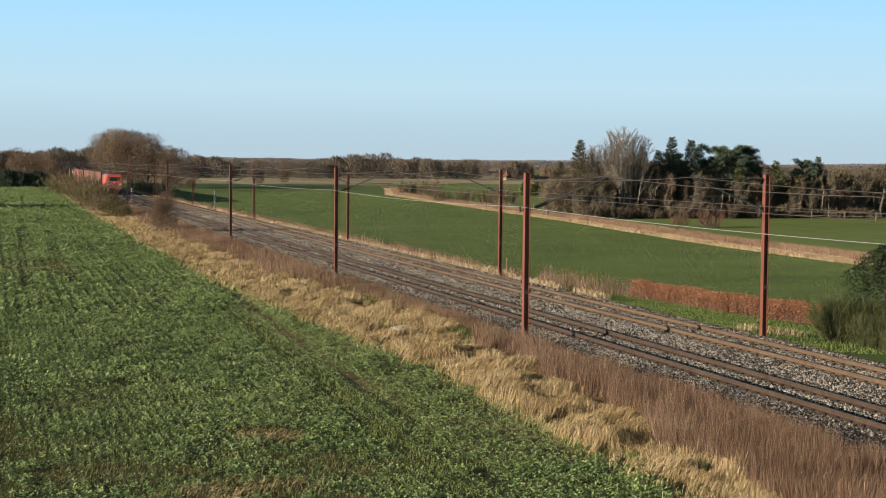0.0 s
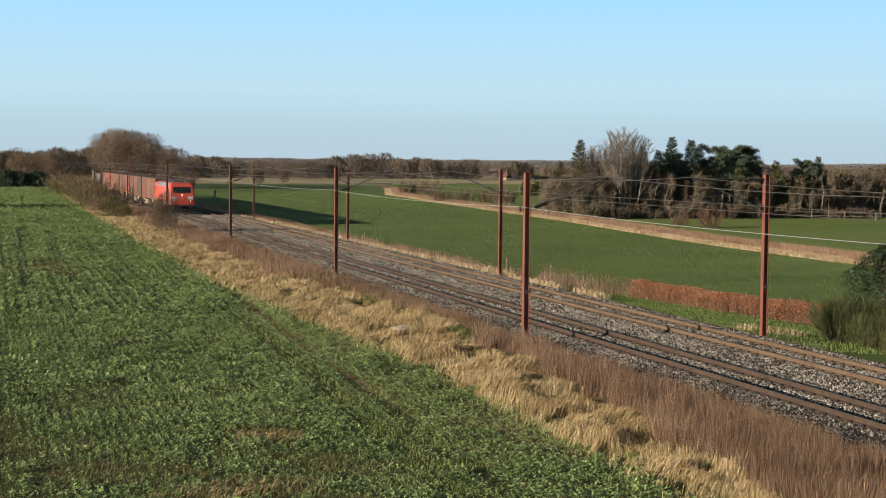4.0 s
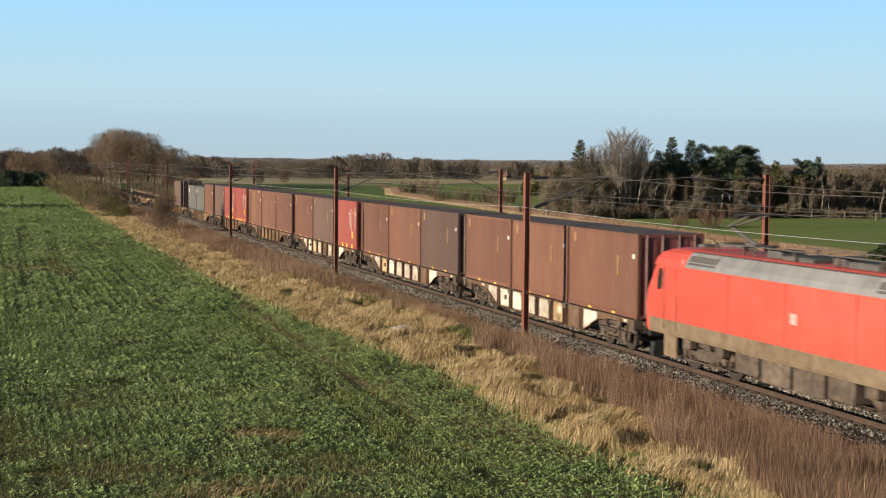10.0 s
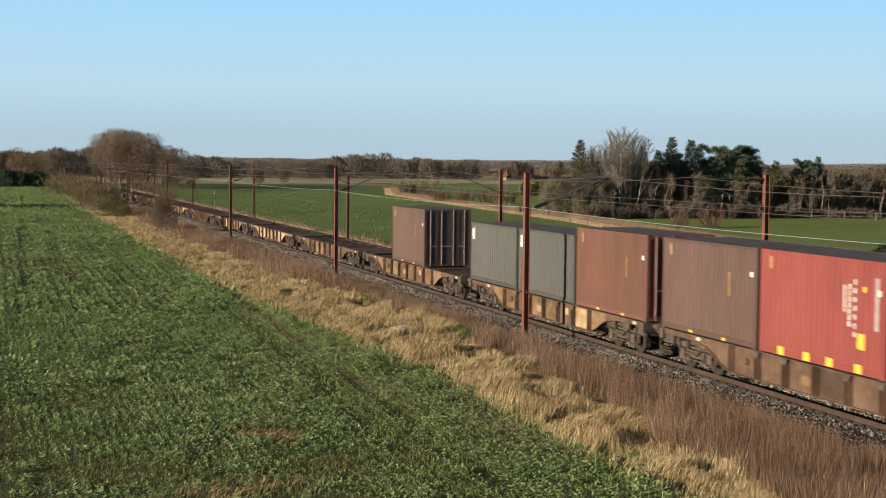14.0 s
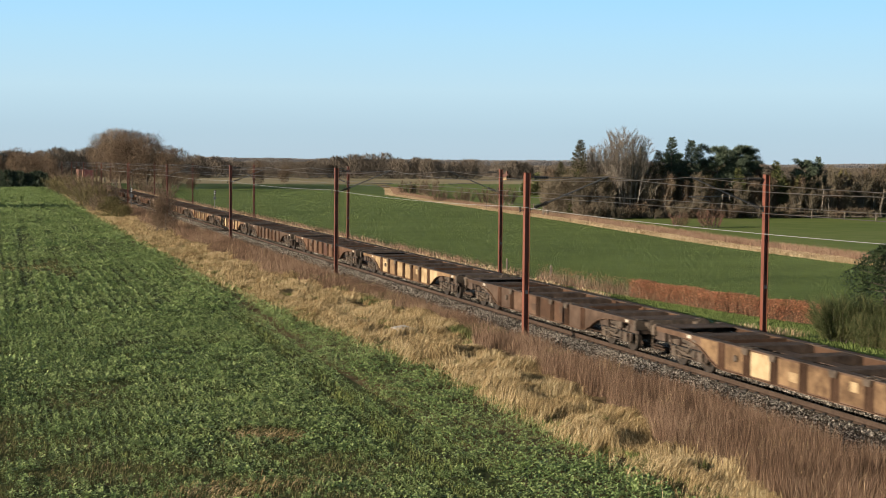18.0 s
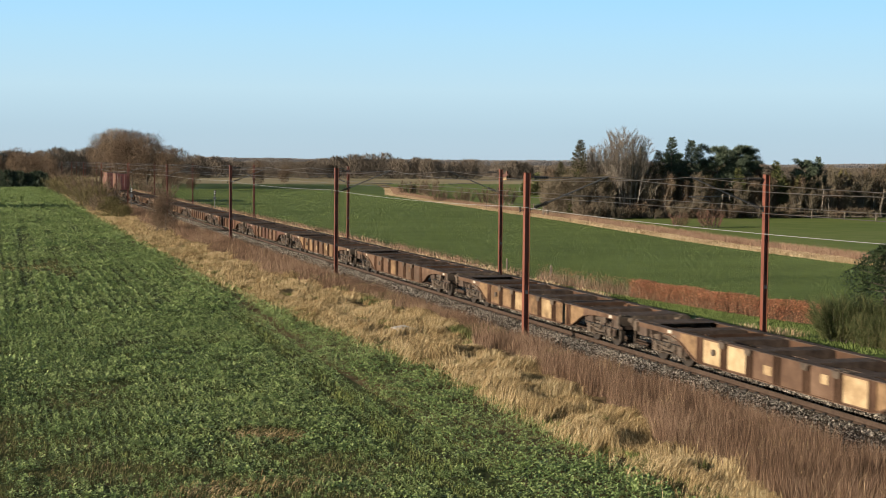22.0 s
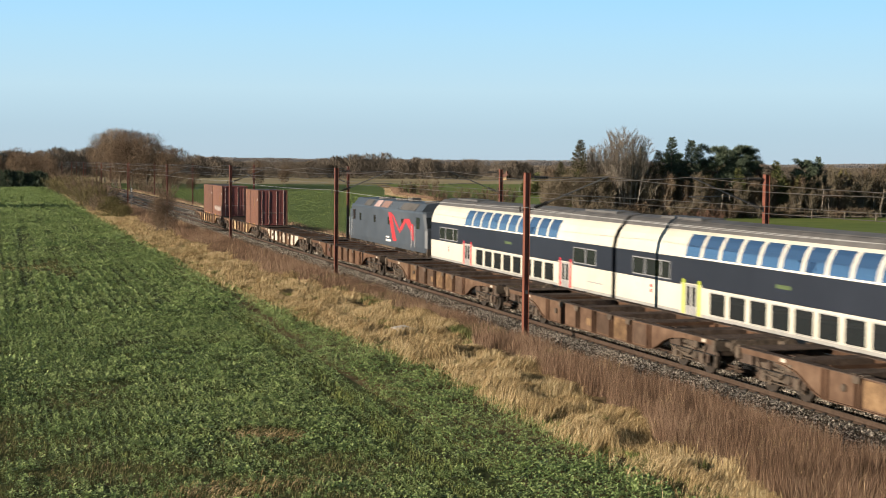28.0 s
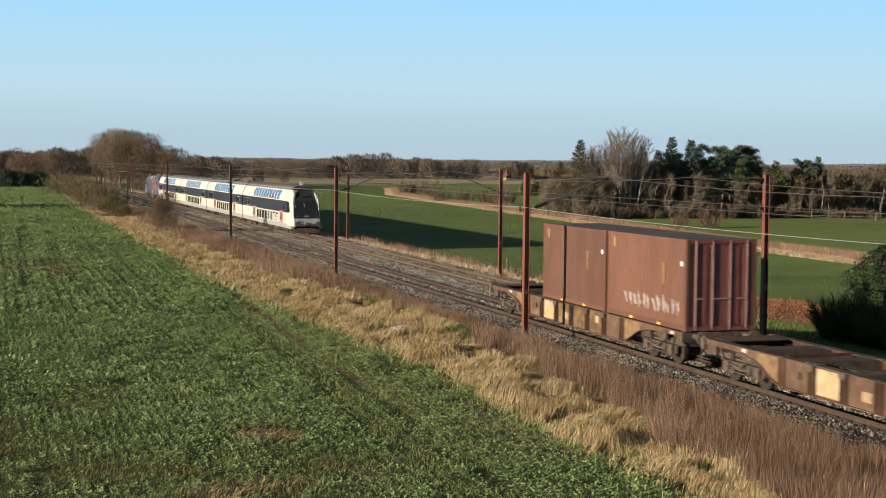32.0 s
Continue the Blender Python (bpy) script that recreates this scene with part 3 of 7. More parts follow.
        part("lower_arm", Geo().tube((0, -0.7, 0.30), knee, 0.06), ROOFDARK, p)
        part("upper_arm", Geo().tube((-0.12, knee[1], knee[2]), (-0.3, head[1], head[2]), 0.035).tube((0.12, knee[1], knee[2]), (0.3, head[1], head[2]), 0.035), ROOFDARK, p)
        part("collector_head", Geo().tube((-0.98, head[1] - 0.15, head[2] - 0.1), (-0.6, head[1] - 0.15, head[2] + 0.02), 0.02).tube((-0.6, head[1] - 0.15, head[2] + 0.02), (0.6, head[1] - 0.15, head[2] + 0.02), 0.03).tube((0.6, head[1] - 0.15, head[2] + 0.02), (0.98, head[1] - 0.15, head[2] - 0.1), 0.02).tube((-0.6, head[1] + 0.2, head[2] + 0.02), (0.6, head[1] + 0.2, head[2] + 0.02), 0.03), ROOFDARK, p)
    for a, b, w, h in ((6.6, 8.0, 0.55, 0.20), (8.4, 9.0, 0.35, 0.28), (9.6, 11.2, 0.6, 0.16), (11.6, 12.4, 0.4, 0.26), (2.6, 3.2, 0.4, 0.15)):
        part("roof_box", Geo().box(-w, w, a, b, 3.70, 3.70 + h, bev=0.03), ROOFDARK, lo)
    for i, a in enumerate((6.2, 6.9, 8.2, 9.3, 10.4, 11.4, 12.6)):
        x = (-0.7, 0.65)[i % 2]
        part("roof_insulator", insulator(Geo(), (x, a, 3.70), (x, a, 4.0), 0.08, 4), UNDER, lo)
    part("roof_busbar", Geo().tube((-0.7, 5.2, 4.02), (-0.7, 13.4, 4.02), 0.02).tube((0.65, 6.9, 4.02), (0.65, 12.0, 4.02), 0.02), ROOFDARK, lo)
    return lo


# ---- flat container wagon ----
SILLS = {
    "cream": mat("dirty_cream_sill", [(0.09, 0.058, 0.033), (0.23, 0.158, 0.086), (0.38, 0.285, 0.165), (0.48, 0.375, 0.23)], 2.2, 0.75, 0, 0.15, coarse=0.5),
    "white": mat("grubby_white_sill", [(0.12, 0.09, 0.065), (0.28, 0.24, 0.185), (0.48, 0.44, 0.37), (0.60, 0.56, 0.49)], 2.2, 0.75, 0, 0.15, coarse=0.5),
    "tan": mat("tan_dusty_sill", [(0.045, 0.027, 0.016), (0.10, 0.062, 0.035), (0.205, 0.132, 0.072), (0.29, 0.20, 0.118)], 2.4, 0.8, 0, 0.15, coarse=0.5),
    "brown": mat("brown_dusty_sill", [(0.045, 0.026, 0.017), (0.10, 0.062, 0.041), (0.17, 0.112, 0.074)], 1.8, 0.8, 0, 0.15, coarse=0.5),
    "dark": mat("dark_brown_sill", [(0.030, 0.020, 0.014), (0.068, 0.045, 0.032), (0.12, 0.084, 0.060)], 1.8, 0.8, 0, 0.15, coarse=0.5),
    # rust brown, darkened further for the shade inside the channel ribs
    "rib": mat("rust_with_painted_shade", [(0.030, 0.018, 0.012), (0.062, 0.036, 0.023), (0.11, 0.062, 0.038)], 1.8, 0.8, 0, 0.15, coarse=0.5),
    "rust": mat("rust_orange_sill", [(0.046, 0.027, 0.018), (0.092, 0.053, 0.034), (0.15, 0.090, 0.058)], 1.8, 0.8, 0, 0.15, coarse=0.5),
    "red": mat("faded_red_sill", [(0.042, 0.023, 0.017), (0.084, 0.046, 0.034), (0.13, 0.076, 0.056)], 1.8, 0.8, 0, 0.15, coarse=0.5),
}
WL = 19.74


def build_wagon():
    w = thing("flat_wagon", "", "freight wagon", "container wagons of the freight train")
    swoop = [(5.30, 0.36), (4.95, 0.42), (4.60, 0.55), (4.25, 0.72), (3.85, 0.87), (3.40, 0.95), (2.9, 0.98)]
    for s in (-1, 1):
        near = s < 0
        pts = [(0.75, 1.15), (WL - 0.75, 1.15), (WL - 0.75, 0.99)] + [(WL - a, b) for a, b in reversed(swoop)] + swoop + [(0.75, 0.99)]
        sill = part("side_sill", Geo().prism(pts, "x", s * 1.18, s * 1.22), SILLS["tan"], w)
        for k in (0, 1):
            q = [(3.95, 0.88), (4.25, 0.765), (4.60, 0.60), (4.95, 0.47), (5.16, 0.42), (5.16, 1.11), (3.95, 1.11)]
            part("end_panel", Geo().prism([(WL - a if k else a, b) for a, b in q], "x", s * 1.219, s * 1.226), SILLS["tan"], sill)
            if near:
                lip = [(WL - a if k else a, b) for a, b in swoop]
                part("curved_lip", Geo().prism(lip + [(a, b - 0.022) for a, b in reversed(lip)], "x", s * 1.12, s * 1.29), SILLS["brown"], sill)
        part("sill_flange", Geo().box(s * 1.02, s * 1.30, 0.75, WL - 0.75, 1.15, 1.172), DECK, sill)
        part("bottom_flange", Geo().box(s * 1.12, s * 1.28, 5.28, WL - 5.28, 0.335, 0.358), SILLS["brown"], sill)
        bay = (WL - 10.6) / 6
        for i in range(7):
            y = 5.3 + i * bay
            if not near and i % 3:
                continue
            for q in (-0.11, 0.11) if near else (0.0,):
                # inner ribs carry the shade-darkened rust, the outermost plain rust
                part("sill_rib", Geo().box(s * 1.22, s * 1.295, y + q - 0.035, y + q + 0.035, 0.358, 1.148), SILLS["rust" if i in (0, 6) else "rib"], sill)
            if near and i < 6:
                part("sill_panel", Geo().box(s * 1.219, s * 1.227, y + 0.20, y + bay - 0.20, 0.40, 1.09), SILLS["tan"], sill)
            if near and i in (1, 2, 4, 5):
                part("spigot_bracket", Geo().prism([(y - 0.20, 1.16), (y + 0.20, 1.16), (y + 0.12, 0.98), (y - 0.12, 0.98)], "x", s * 1.29, s * 1.34), UNDER, sill)
        for y, z, ww in ((7.35, 0.72, 0.34), (10.2, 0.55, 0.42)) if near else ():
            part("marking_panel", Geo().box(s * 1.226, s * 1.231, y, y + ww, z, z + 0.26), WHITEMARK, sill, "faded pale marking panel")
        for y in (1.35, WL - 3.3) if near else ():
            part("end_plate", Geo().box(s * 1.221, s * 1.235, y, y + 0.26, 1.02, 1.12), SILLS["white"], sill)
        if near:
            part("brake_wheel", Geo().tube((s * 1.235, WL - 6.2, 0.78), (s * 1.30, WL - 6.2, 0.78), 0.10, n=10), UNDER, w)
            for y in (2.0, WL - 3.5):
                part("brake_rigging", Geo().tube((s * 1.2, y, 0.98), (s * 1.12, y + 0.7, 0.5), 0.035, n=5).tube((s * 1.12, y + 0.7, 0.5), (s * 1.12, y + 1.5, 0.55), 0.03, n=5).box(s * 1.24, s * 1.16, y - 0.12, y + 0.12, 0.80, 1.0), UNDER, w)
    # added dark sheet, standing in for the shade seen through the deck openings
    part("belly_plate", Geo().box(-1.16, 1.16, 0.9, WL - 0.9, 0.66, 0.68), DARKSTEEL, w)
    part("centre_sill", Geo().box(-0.22, 0.22, 0.7, WL - 0.7, 0.70, 1.02), DECK, w)
    for i in range(15):
        y = 1.0 + i * (WL - 2.0) / 14
        low = i % 2
        part("cross_beam", Geo().box(-1.17, 1.17, y - (0.10 if low else 0.36), y + (0.10 if low else 0.36), 0.70, 0.90 if low else 1.165), DECK, w)
    for a, b in ((0.9, 1.9), (WL - 1.9, WL - 0.9)):
        part("deck_plate", Geo().box(-1.01, 1.01, a, b, 1.166, 1.178), DECK, w)
    for y in (5.1, WL - 5.2):
        part("stop_bar", Geo().box(-1.01, 1.01, y, y + 0.09, 1.10, 1.20), SILLS["rib"], w)
    for k in range(3):
        for yy in (0.68 + 6.25 * k, 0.68 + 6.25 * k + 5.85):
            for x in (-1.12, 1.12):
                part("container_spigot", Geo().box(x - 0.12, x + 0.12, yy - 0.10, yy + 0.10, 1.172, 1.20, bev=0.01), UNDER, w)
    for yb, d in ((0.62, -1), (WL - 0.62, 1)):
        part("end_beam", Geo().box(-1.30, 1.30, min(yb, yb - d * 0.2), max(yb, yb - d * 0.2), 0.82, 1.16, bev=0.02), UNDER, w)
        for x in (-0.875, 0.875):
            buffer_at(w, x, yb, yb + d * 0.60)
        part("coupling", Geo().tube((0, yb, 0.98), (0, yb + d * 0.5, 0.88), 0.05).tube((0, yb + d * 0.5, 0.88), (0, yb + d * 0.6, 0.80), 0.04), UNDER, w)
        part("brake_hose", Geo().tube((0.35, yb, 0.90), (0.38, yb + d * 0.35, 0.50), 0.03), RUBBER, w)
        part("grab_rail", Geo().tube((-1.25, yb, 0.9), (-1.25, yb + d * 0.02, 0.35), 0.018).tube((1.25, yb, 0.9), (1.25, yb + d * 0.02, 0.35), 0.018), UNDER, w)
    part("brake_cylinder", Geo().tube((0.6, 7.6, 0.56), (0.6, 8.6, 0.56), 0.18, n=12), UNDER, w)
    part("air_tank", Geo().tube((-0.6, 11.0, 0.54), (-0.6, 12.4, 0.54), 0.2, n=12), UNDER, w)
    for yc in (2.77, WL - 2.77):
        bogie(w, yc, 1.8, 0.46, 1.0)
    return w


FRONT = 299.08
WAGON_LOOK = ["white", "white", "white", "brown", "brown", "tan", "tan", "brown", "cream", "tan", "dark", "cream", "rust", "dark", "tan", "tan", "brown", "tan", "red", "rust", "dark", "brown", "brown", "brown", "rust", "white", "tan", "tan"]
WAGON_WORDS = {"white": "grubby white side sills", "cream": "cream side sills under road dust", "tan": "tan dusty side sills", "brown": "brown dirty side sills", "dark": "dark brown side sills", "rust": "rusty orange side sills", "red": "faded red-brown side sills"}
LOADED = {0: (0, 1, 2), 1: (0, 1, 2), 2: (0, 1, 2), 3: (0, 1, 2), 4: (0, 1, 2), 5: (0, 1, 2), 6: (1,), 26: (0,), 27: (0, 1)}
FREIGHT = [(build_loco(), 280.18)]
wagon = build_wagon()
for n in range(28):
    w = copy_thing(wagon, pose(0, FRONT + WL * n, 0)) if n else wagon
    load = {0: "empty", 1: "carrying one container", 2: "carrying two containers", 3: "carrying three containers"}[len(LOADED.get(n, ()))]
    tagged(w, "flat wagon, %s, %s" % (WAGON_WORDS[WAGON_LOOK[n]], load))
    FREIGHT.append((w, FRONT + WL * n))
BAYS = {"white": ("white", "white", "white", "cream", "brown"), "cream": ("cream", "cream", "tan", "cream"), "tan": ("tan", "cream", "tan", "brown"), "brown": ("brown", "tan", "dark", "brown"), "dark": ("dark", "brown", "rib"), "rust": ("rust", "brown", "red"), "red": ("red", "rust", "brown")}
pick = random.Random(17)
for n in range(28):
    w, style = FREIGHT[1 + n][0], WAGON_LOOK[n]
    for o in w.children:
        if o.name.startswith("side_sill"):
            near = o.data.vertices[0].co.x < 0
            # far sill takes the same shade-darkened rust on every wagon
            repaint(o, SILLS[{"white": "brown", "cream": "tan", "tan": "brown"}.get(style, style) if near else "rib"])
            for c in o.children:
                kind = c.name.split(".")[0]
                if kind == "end_panel":
                    repaint(c, SILLS[style])
                elif kind == "sill_panel":
                    repaint(c, SILLS[pick.choice(BAYS[style])])
                elif kind == "marking_panel":
                    repaint(c, SILLS[{"white": "white", "cream": "cream", "tan": "cream", "brown": "tan"}.get(style, style)])


# ---- freight containers ----
def box_paint(name, cols):
    return mat(name, cols, 1.3, 0.6, 0, 0.08, stretch=(1, 1, 0.35), coarse=0.5, spread=0.22)


BROWN = box_paint("faded_brown_container", [(0.080, 0.034, 0.019), (0.116, 0.049, 0.028), (0.146, 0.065, 0.038)])
DARKBROWN = box_paint("dull_dark_brown_container", [(0.056, 0.032, 0.023), (0.080, 0.045, 0.032), (0.104, 0.060, 0.044)])
BOXRED = box_paint("red_container", [(0.145, 0.027, 0.020), (0.19, 0.038, 0.028), (0.22, 0.053, 0.039)])
BOXGREY = box_paint("grey_green_container", [(0.036, 0.035, 0.028), (0.050, 0.049, 0.040), (0.064, 0.063, 0.052)])
BOXTOP = mat("grimy_container_roof", [(0.045, 0.038, 0.038), (0.085, 0.070, 0.068), (0.12, 0.10, 0.095)], 1.5, 0.7, 0, 0.1)
DOORRED = mat("dark_red_container_door", [(0.10, 0.028, 0.024), (0.155, 0.045, 0.038), (0.19, 0.06, 0.05)], 1.5, 0.6, 0, 0.08)
DOORDARK = mat("dark_container_door", [(0.035, 0.022, 0.019), (0.06, 0.04, 0.034)], 1.5, 0.6, 0, 0.08)
RODMAT = mat("worn_lock_rod", [(0.20, 0.13, 0.11), (0.30, 0.22, 0.19)], 4, 0.5, 0.2)
GREYSPRAY = mat("dull_white_spray", [(0.26, 0.21, 0.19), (0.40, 0.36, 0.33)], 5, 0.7)
CL = 6.058


def corrugated(x0, depth, y0, y1, z0, z1, n, s):
    """A wall of upright ribs at x0, drawn towards -s."""
    g = Geo()
    pts = []
    d = (y1 - y0) / n
    for i in range(n):
        a = y0 + d * i
        pts += [(x0, a), (x0, a + d * 0.36), (x0 - s * depth, a + d * 0.5), (x0 - s * depth, a + d * 0.86)]
    pts.append((x0, y1))
    back = [(x0 - s * 0.07, y1), (x0 - s * 0.07, y0)]
    k = len(g.v)
    line = pts
    for z in (z0, z1):
        g.v += [(a, b, z) for a, b in line]
    m = len(line)
    for i in range(m - 1):
        g.f.append((k + i, k + i + 1, k + m + i + 1, k + m + i))
        g.m.append(0)
    return g


def build_container(H=2.9, depth=0.012, yellow=2, door=None, marks=0, grafitti=False, light_tags=False, patches=False):
    """Stands on z = 1.16; the doors look towards the engine."""
    c = thing("freight_container", "", "container", "containers on the train")
    z0, z1 = 1.202, 1.202 + H - 0.04
    W = 1.219
    for s in (-1, 1):
        p = part("side_wall", corrugated(s * (W - 0.012), depth, 0.12, CL - 0.12, z0 + 0.12, z1 - 0.06, 22, s), BROWN, c)
        part("bottom_rail", Geo().box(s * (W - 0.06), s * W, 0.12, CL - 0.12, z0, z0 + 0.15), BROWN, c)
        part("top_rail", Geo().box(s * (W - 0.06), s * W, 0.12, CL - 0.12, z1 - 0.08, z1 - 0.005), BROWN, c)
        for y in (0.0, CL - 0.12):
            part("corner_post", Geo().box(s * (W - 0.11), s * W, y, y + 0.12, z0 + 0.10, z1 - 0.10), BROWN, c)
            for z in (z0, z1 - 0.118):
                part("corner_casting", Geo().box(s * (W - 0.165), s * (W + 0.003), y - 0.003, y + 0.165 if y == 0 else y + 0.123, z - 0.002, z + 0.12), BROWN, c)
        for i in range(yellow):
            y = (i + 1) * CL / (yellow + 1) - 0.15 + (0.05 if i % 2 else -0.05)
            wid = 0.20 if yellow < 3 else 0.30
            part("lifting_mark", Geo().box(s * (W + 0.001), s * (W + 0.006), y, y + wid, z0 + 0.01, z0 + (0.09 if yellow < 3 else 0.24)), YELLOWMARK, c, "yellow mark")
        part("side_label", Geo().box(s * (W - 0.004), s * (W + 0.003), CL - 0.62, CL - 0.50, z1 - 0.52, z1 - 0.18) if s < 0 else Geo().box(s * (W - 0.004), s * (W + 0.003), 0.4, 0.5, z1 - 0.6, z1 - 0.2), PALEYELLOW, c)
        if marks:
            for j, (y, h0, h1, ww) in enumerate(((1.34, 0.9, 2.45, 0.10), (1.58, 1.15, 2.25, 0.13), (1.82, 1.5, 2.15, 0.08), (0.92, 0.62, 1.02, 0.30))):
                for q in range(7 if j < 3 else 1):
                    if j < 3:
                        a = h0 + (h1 - h0) * q / 7
                        part("marking_bar", Geo().box(s * (W - 0.006), s * (W + 0.002), y, y + ww * 0.6, z0 + a, z0 + a + 0.13), WHITEMARK, c)
                    else:
                        part("marking_bar", Geo().box(s * (W - 0.006), s * (W + 0.002), y, y + ww, z0 + h0, z0 + h1), YELLOWMARK, c)
        if marks:
            part("pale_bar", Geo().box(s * (W - 0.006), s * (W + 0.002), 0.34, 0.48, z0 + 1.15, z0 + 2.45), GREYSPRAY, c, "pale grey upright bar")
            part("side_label", Geo().box(s * (W - 0.006), s * (W + 0.002), 0.90, 1.02, z1 - 0.80, z1 - 0.66), YELLOWMARK, c)
        if patches:
            part("upright_stripe", Geo().box(s * (W - 0.006), s * (W + 0.002), 3.05, 3.17, z0 + 0.35, z1 - 0.12), PALEYELLOW, c, "faded upright stripe")
            for a, b, d in ((0.5, 1.5, 0.22), (0.8, 1.3, 0.30), (5.0, 5.8, 0.20), (5.1, 5.5, 0.27)):
                part("peeled_patch", Geo().prism([(a, z1 - 0.085), (b, z1 - 0.085), (b - 0.12, z1 - d * 0.8), ((a + b) / 2, z1 - d), (a + 0.1, z1 - d * 0.7)], "x", s * (W - 0.008), s * (W + 0.001)), PALEYELLOW, c, "peeled patch of paint")
        if light_tags:
            part("side_label", Geo().box(s * (W - 0.004), s * (W + 0.003), CL - 0.55, CL - 0.25, z1 - 0.75, z1 - 0.28), WHITEMARK, c, "white label")
        else:
            part("side_label", Geo().box(s * (W - 0.008), s * (W + 0.002), 1.6, 1.67, z0 + 1.35, z0 + 2.05), PALEYELLOW, c)
            part("side_label", Geo().box(s * (W - 0.008), s * (W + 0.002), 0.26, 0.40, z1 - 0.85, z1 - 0.70), WHITEMARK, c)
    part("roof", Geo().box(-W + 0.06, W - 0.06, 0.06, CL - 0.06, z1 - 0.045, z1 - 0.008), BOXTOP, c, "grimy dark roof")
    part("floor", Geo().box(-W + 0.06, W - 0.06, 0.06, CL - 0.06, z0 + 0.02, z0 + 0.14), UNDER, c)
    part("end_wall", Geo().box(-W + 0.1, W - 0.1, CL - 0.06, CL - 0.02, z0 + 0.02, z1 - 0.02), DOORRED, c)
    dm = door or DOORRED
    part("door_header", Geo().box(-W + 0.11, W - 0.11, 0.0, 0.08, z1 - 0.13, z1 - 0.01), dm, c)
    part("door_sill", Geo().box(-W + 0.11, W - 0.11, 0.0, 0.08, z0, z0 + 0.13), dm, c)
    for s in (-1, 1):
        a, b = sorted((s * 0.012, s * (W - 0.115)))
        d = part("door", Geo().box(a, b, 0.03, 0.07, z0 + 0.14, z1 - 0.14, bev=0.006), dm, c, "closed container door")
        for k in range(1, 4):
            x = a + (b - a) * k / 4
            part("door_rib", Geo().box(x - 0.07, x + 0.07, 0.012, 0.03, z0 + 0.2, z1 - 0.2), dm, d)
        for k in (0.27, 0.80):
            x = s * (0.012 + (W - 0.127) * k)
            part("lock_rod", Geo().tube((x, 0.0, z0 + 0.03), (x, 0.0, z1 - 0.03), 0.022, n=6), RODMAT, d, "pale worn lock rod")
            part("rod_handle", Geo().box(min(x, x - s * 0.3), max(x, x - s * 0.3), -0.02, 0.0, z0 + 0.98, z0 + 1.03), RODMAT, d)
    if grafitti:
        rnd = random.Random(5)
        y = 0.35
        while y < 4.4:
            h = 0.5 + 0.12 * rnd.random()
            zc = z0 + 0.42
            for q in range(3):
                a = (y + rnd.random() * 0.2, zc + rnd.random() * 0.2)
                b = (y + 0.1 + rnd.random() * 0.25, zc + h - rnd.random() * 0.2)
                part("paint_stroke", Geo().tube((-W - 0.001, a[0], a[1]), (-W - 0.001, b[0], b[1]), 0.02, n=4), GREYSPRAY, c, "white spray paint stroke")
            y += 0.36
    return c


def paint_container(c, m, label):
    tagged(c, label)
    for o in c.children:
        if o.name.split(".")[0] in ("side_wall", "bottom_rail", "top_rail", "corner_post", "corner_casting"):
            repaint(o, m)


KINDS = {
    "b": (build_container(), BROWN, "faded brown steel container standing on a flat wagon"),
    "d": (build_container(door=DOORDARK), DARKBROWN, "dull dark brown steel container standing on a flat wagon"),
    "r": (build_container(yellow=4, marks=1), BOXRED, "red steel container with yellow marks on a flat wagon"),
    "g": (build_container(H=2.59, depth=0.03, yellow=0, light_tags=True, door=BOXGREY), BOXGREY, "lower grey-green ribbed container on a flat wagon"),
    "p": (build_container(patches=True), BROWN, "faded brown container with peeled paint patches and a pale stripe"),
    "s": (build_container(grafitti=True), BROWN, "faded brown container with white spray paint along the side"),
}
CARGO = {0: "bbb", 1: "dbb", 2: "rdb", 3: "bbp", 4: "rrd", 5: "bgg", 6: "-d-", 26: "b--", 27: "sb-"}
used = set()
for n, row in CARGO.items():
    for k, kind in enumerate(row):
        if kind == "-":
            continue
        proto, m, label = KINDS[kind]
        c = copy_thing(proto, pose(0, 0, 0)) if kind in used else proto
        used.add(kind)
        paint_container(c, m, label)
        FREIGHT.append((c, FRONT + WL * n + 0.58 + 6.25 * k))

# ---- passenger train on the far track ----
CREAM = mat("cream_white_coach_paint", [(0.42, 0.385, 0.31), (0.50, 0.47, 0.39), (0.56, 0.53, 0.45)], 0.9, 0.4, 0, 0.02, coarse=0.6)
NAVY = mat("dark_blue_grey_coach_paint", [(0.010, 0.012, 0.018), (0.015, 0.018, 0.026), (0.020, 0.024, 0.034)], 0.9, 0.4, 0, 0.02, coarse=0.6)
COACHROOF = mat("grey_coach_roof", [(0.045, 0.043, 0.041), (0.080, 0.076, 0.072), (0.115, 0.11, 0.104)], 1.2, 0.6, 0, 0.05)
COACHSKIRT = mat("grey_coach_skirt", [(0.20, 0.20, 0.19), (0.30, 0.295, 0.28)], 1.5, 0.6)
DOORPOST_RED = mat("red_door_paint", [(0.38, 0.022, 0.03), (0.45, 0.04, 0.045)], 3, 0.4)
DOORPOST_LIME = mat("lime_door_paint", [(0.30, 0.36, 0.03), (0.37, 0.43, 0.05)], 3, 0.4)
DOORGREY = mat("grey_door_leaf", [(0.20, 0.20, 0.20), (0.29, 0.29, 0.28)], 3, 0.45)
BLINDGREY = glass("pale_blind_behind_glass", (0.16, 0.17, 0.16), 0.1)
WEEDGREEN = mat("dim_green_display", [(0.05, 0.075, 0.03), (0.08, 0.11, 0.045)], 5, 0.5)
ORANGE = mat("orange_stripe", [(0.62, 0.30, 0.05), (0.72, 0.40, 0.10)], 3, 0.5)
LG = 26.4
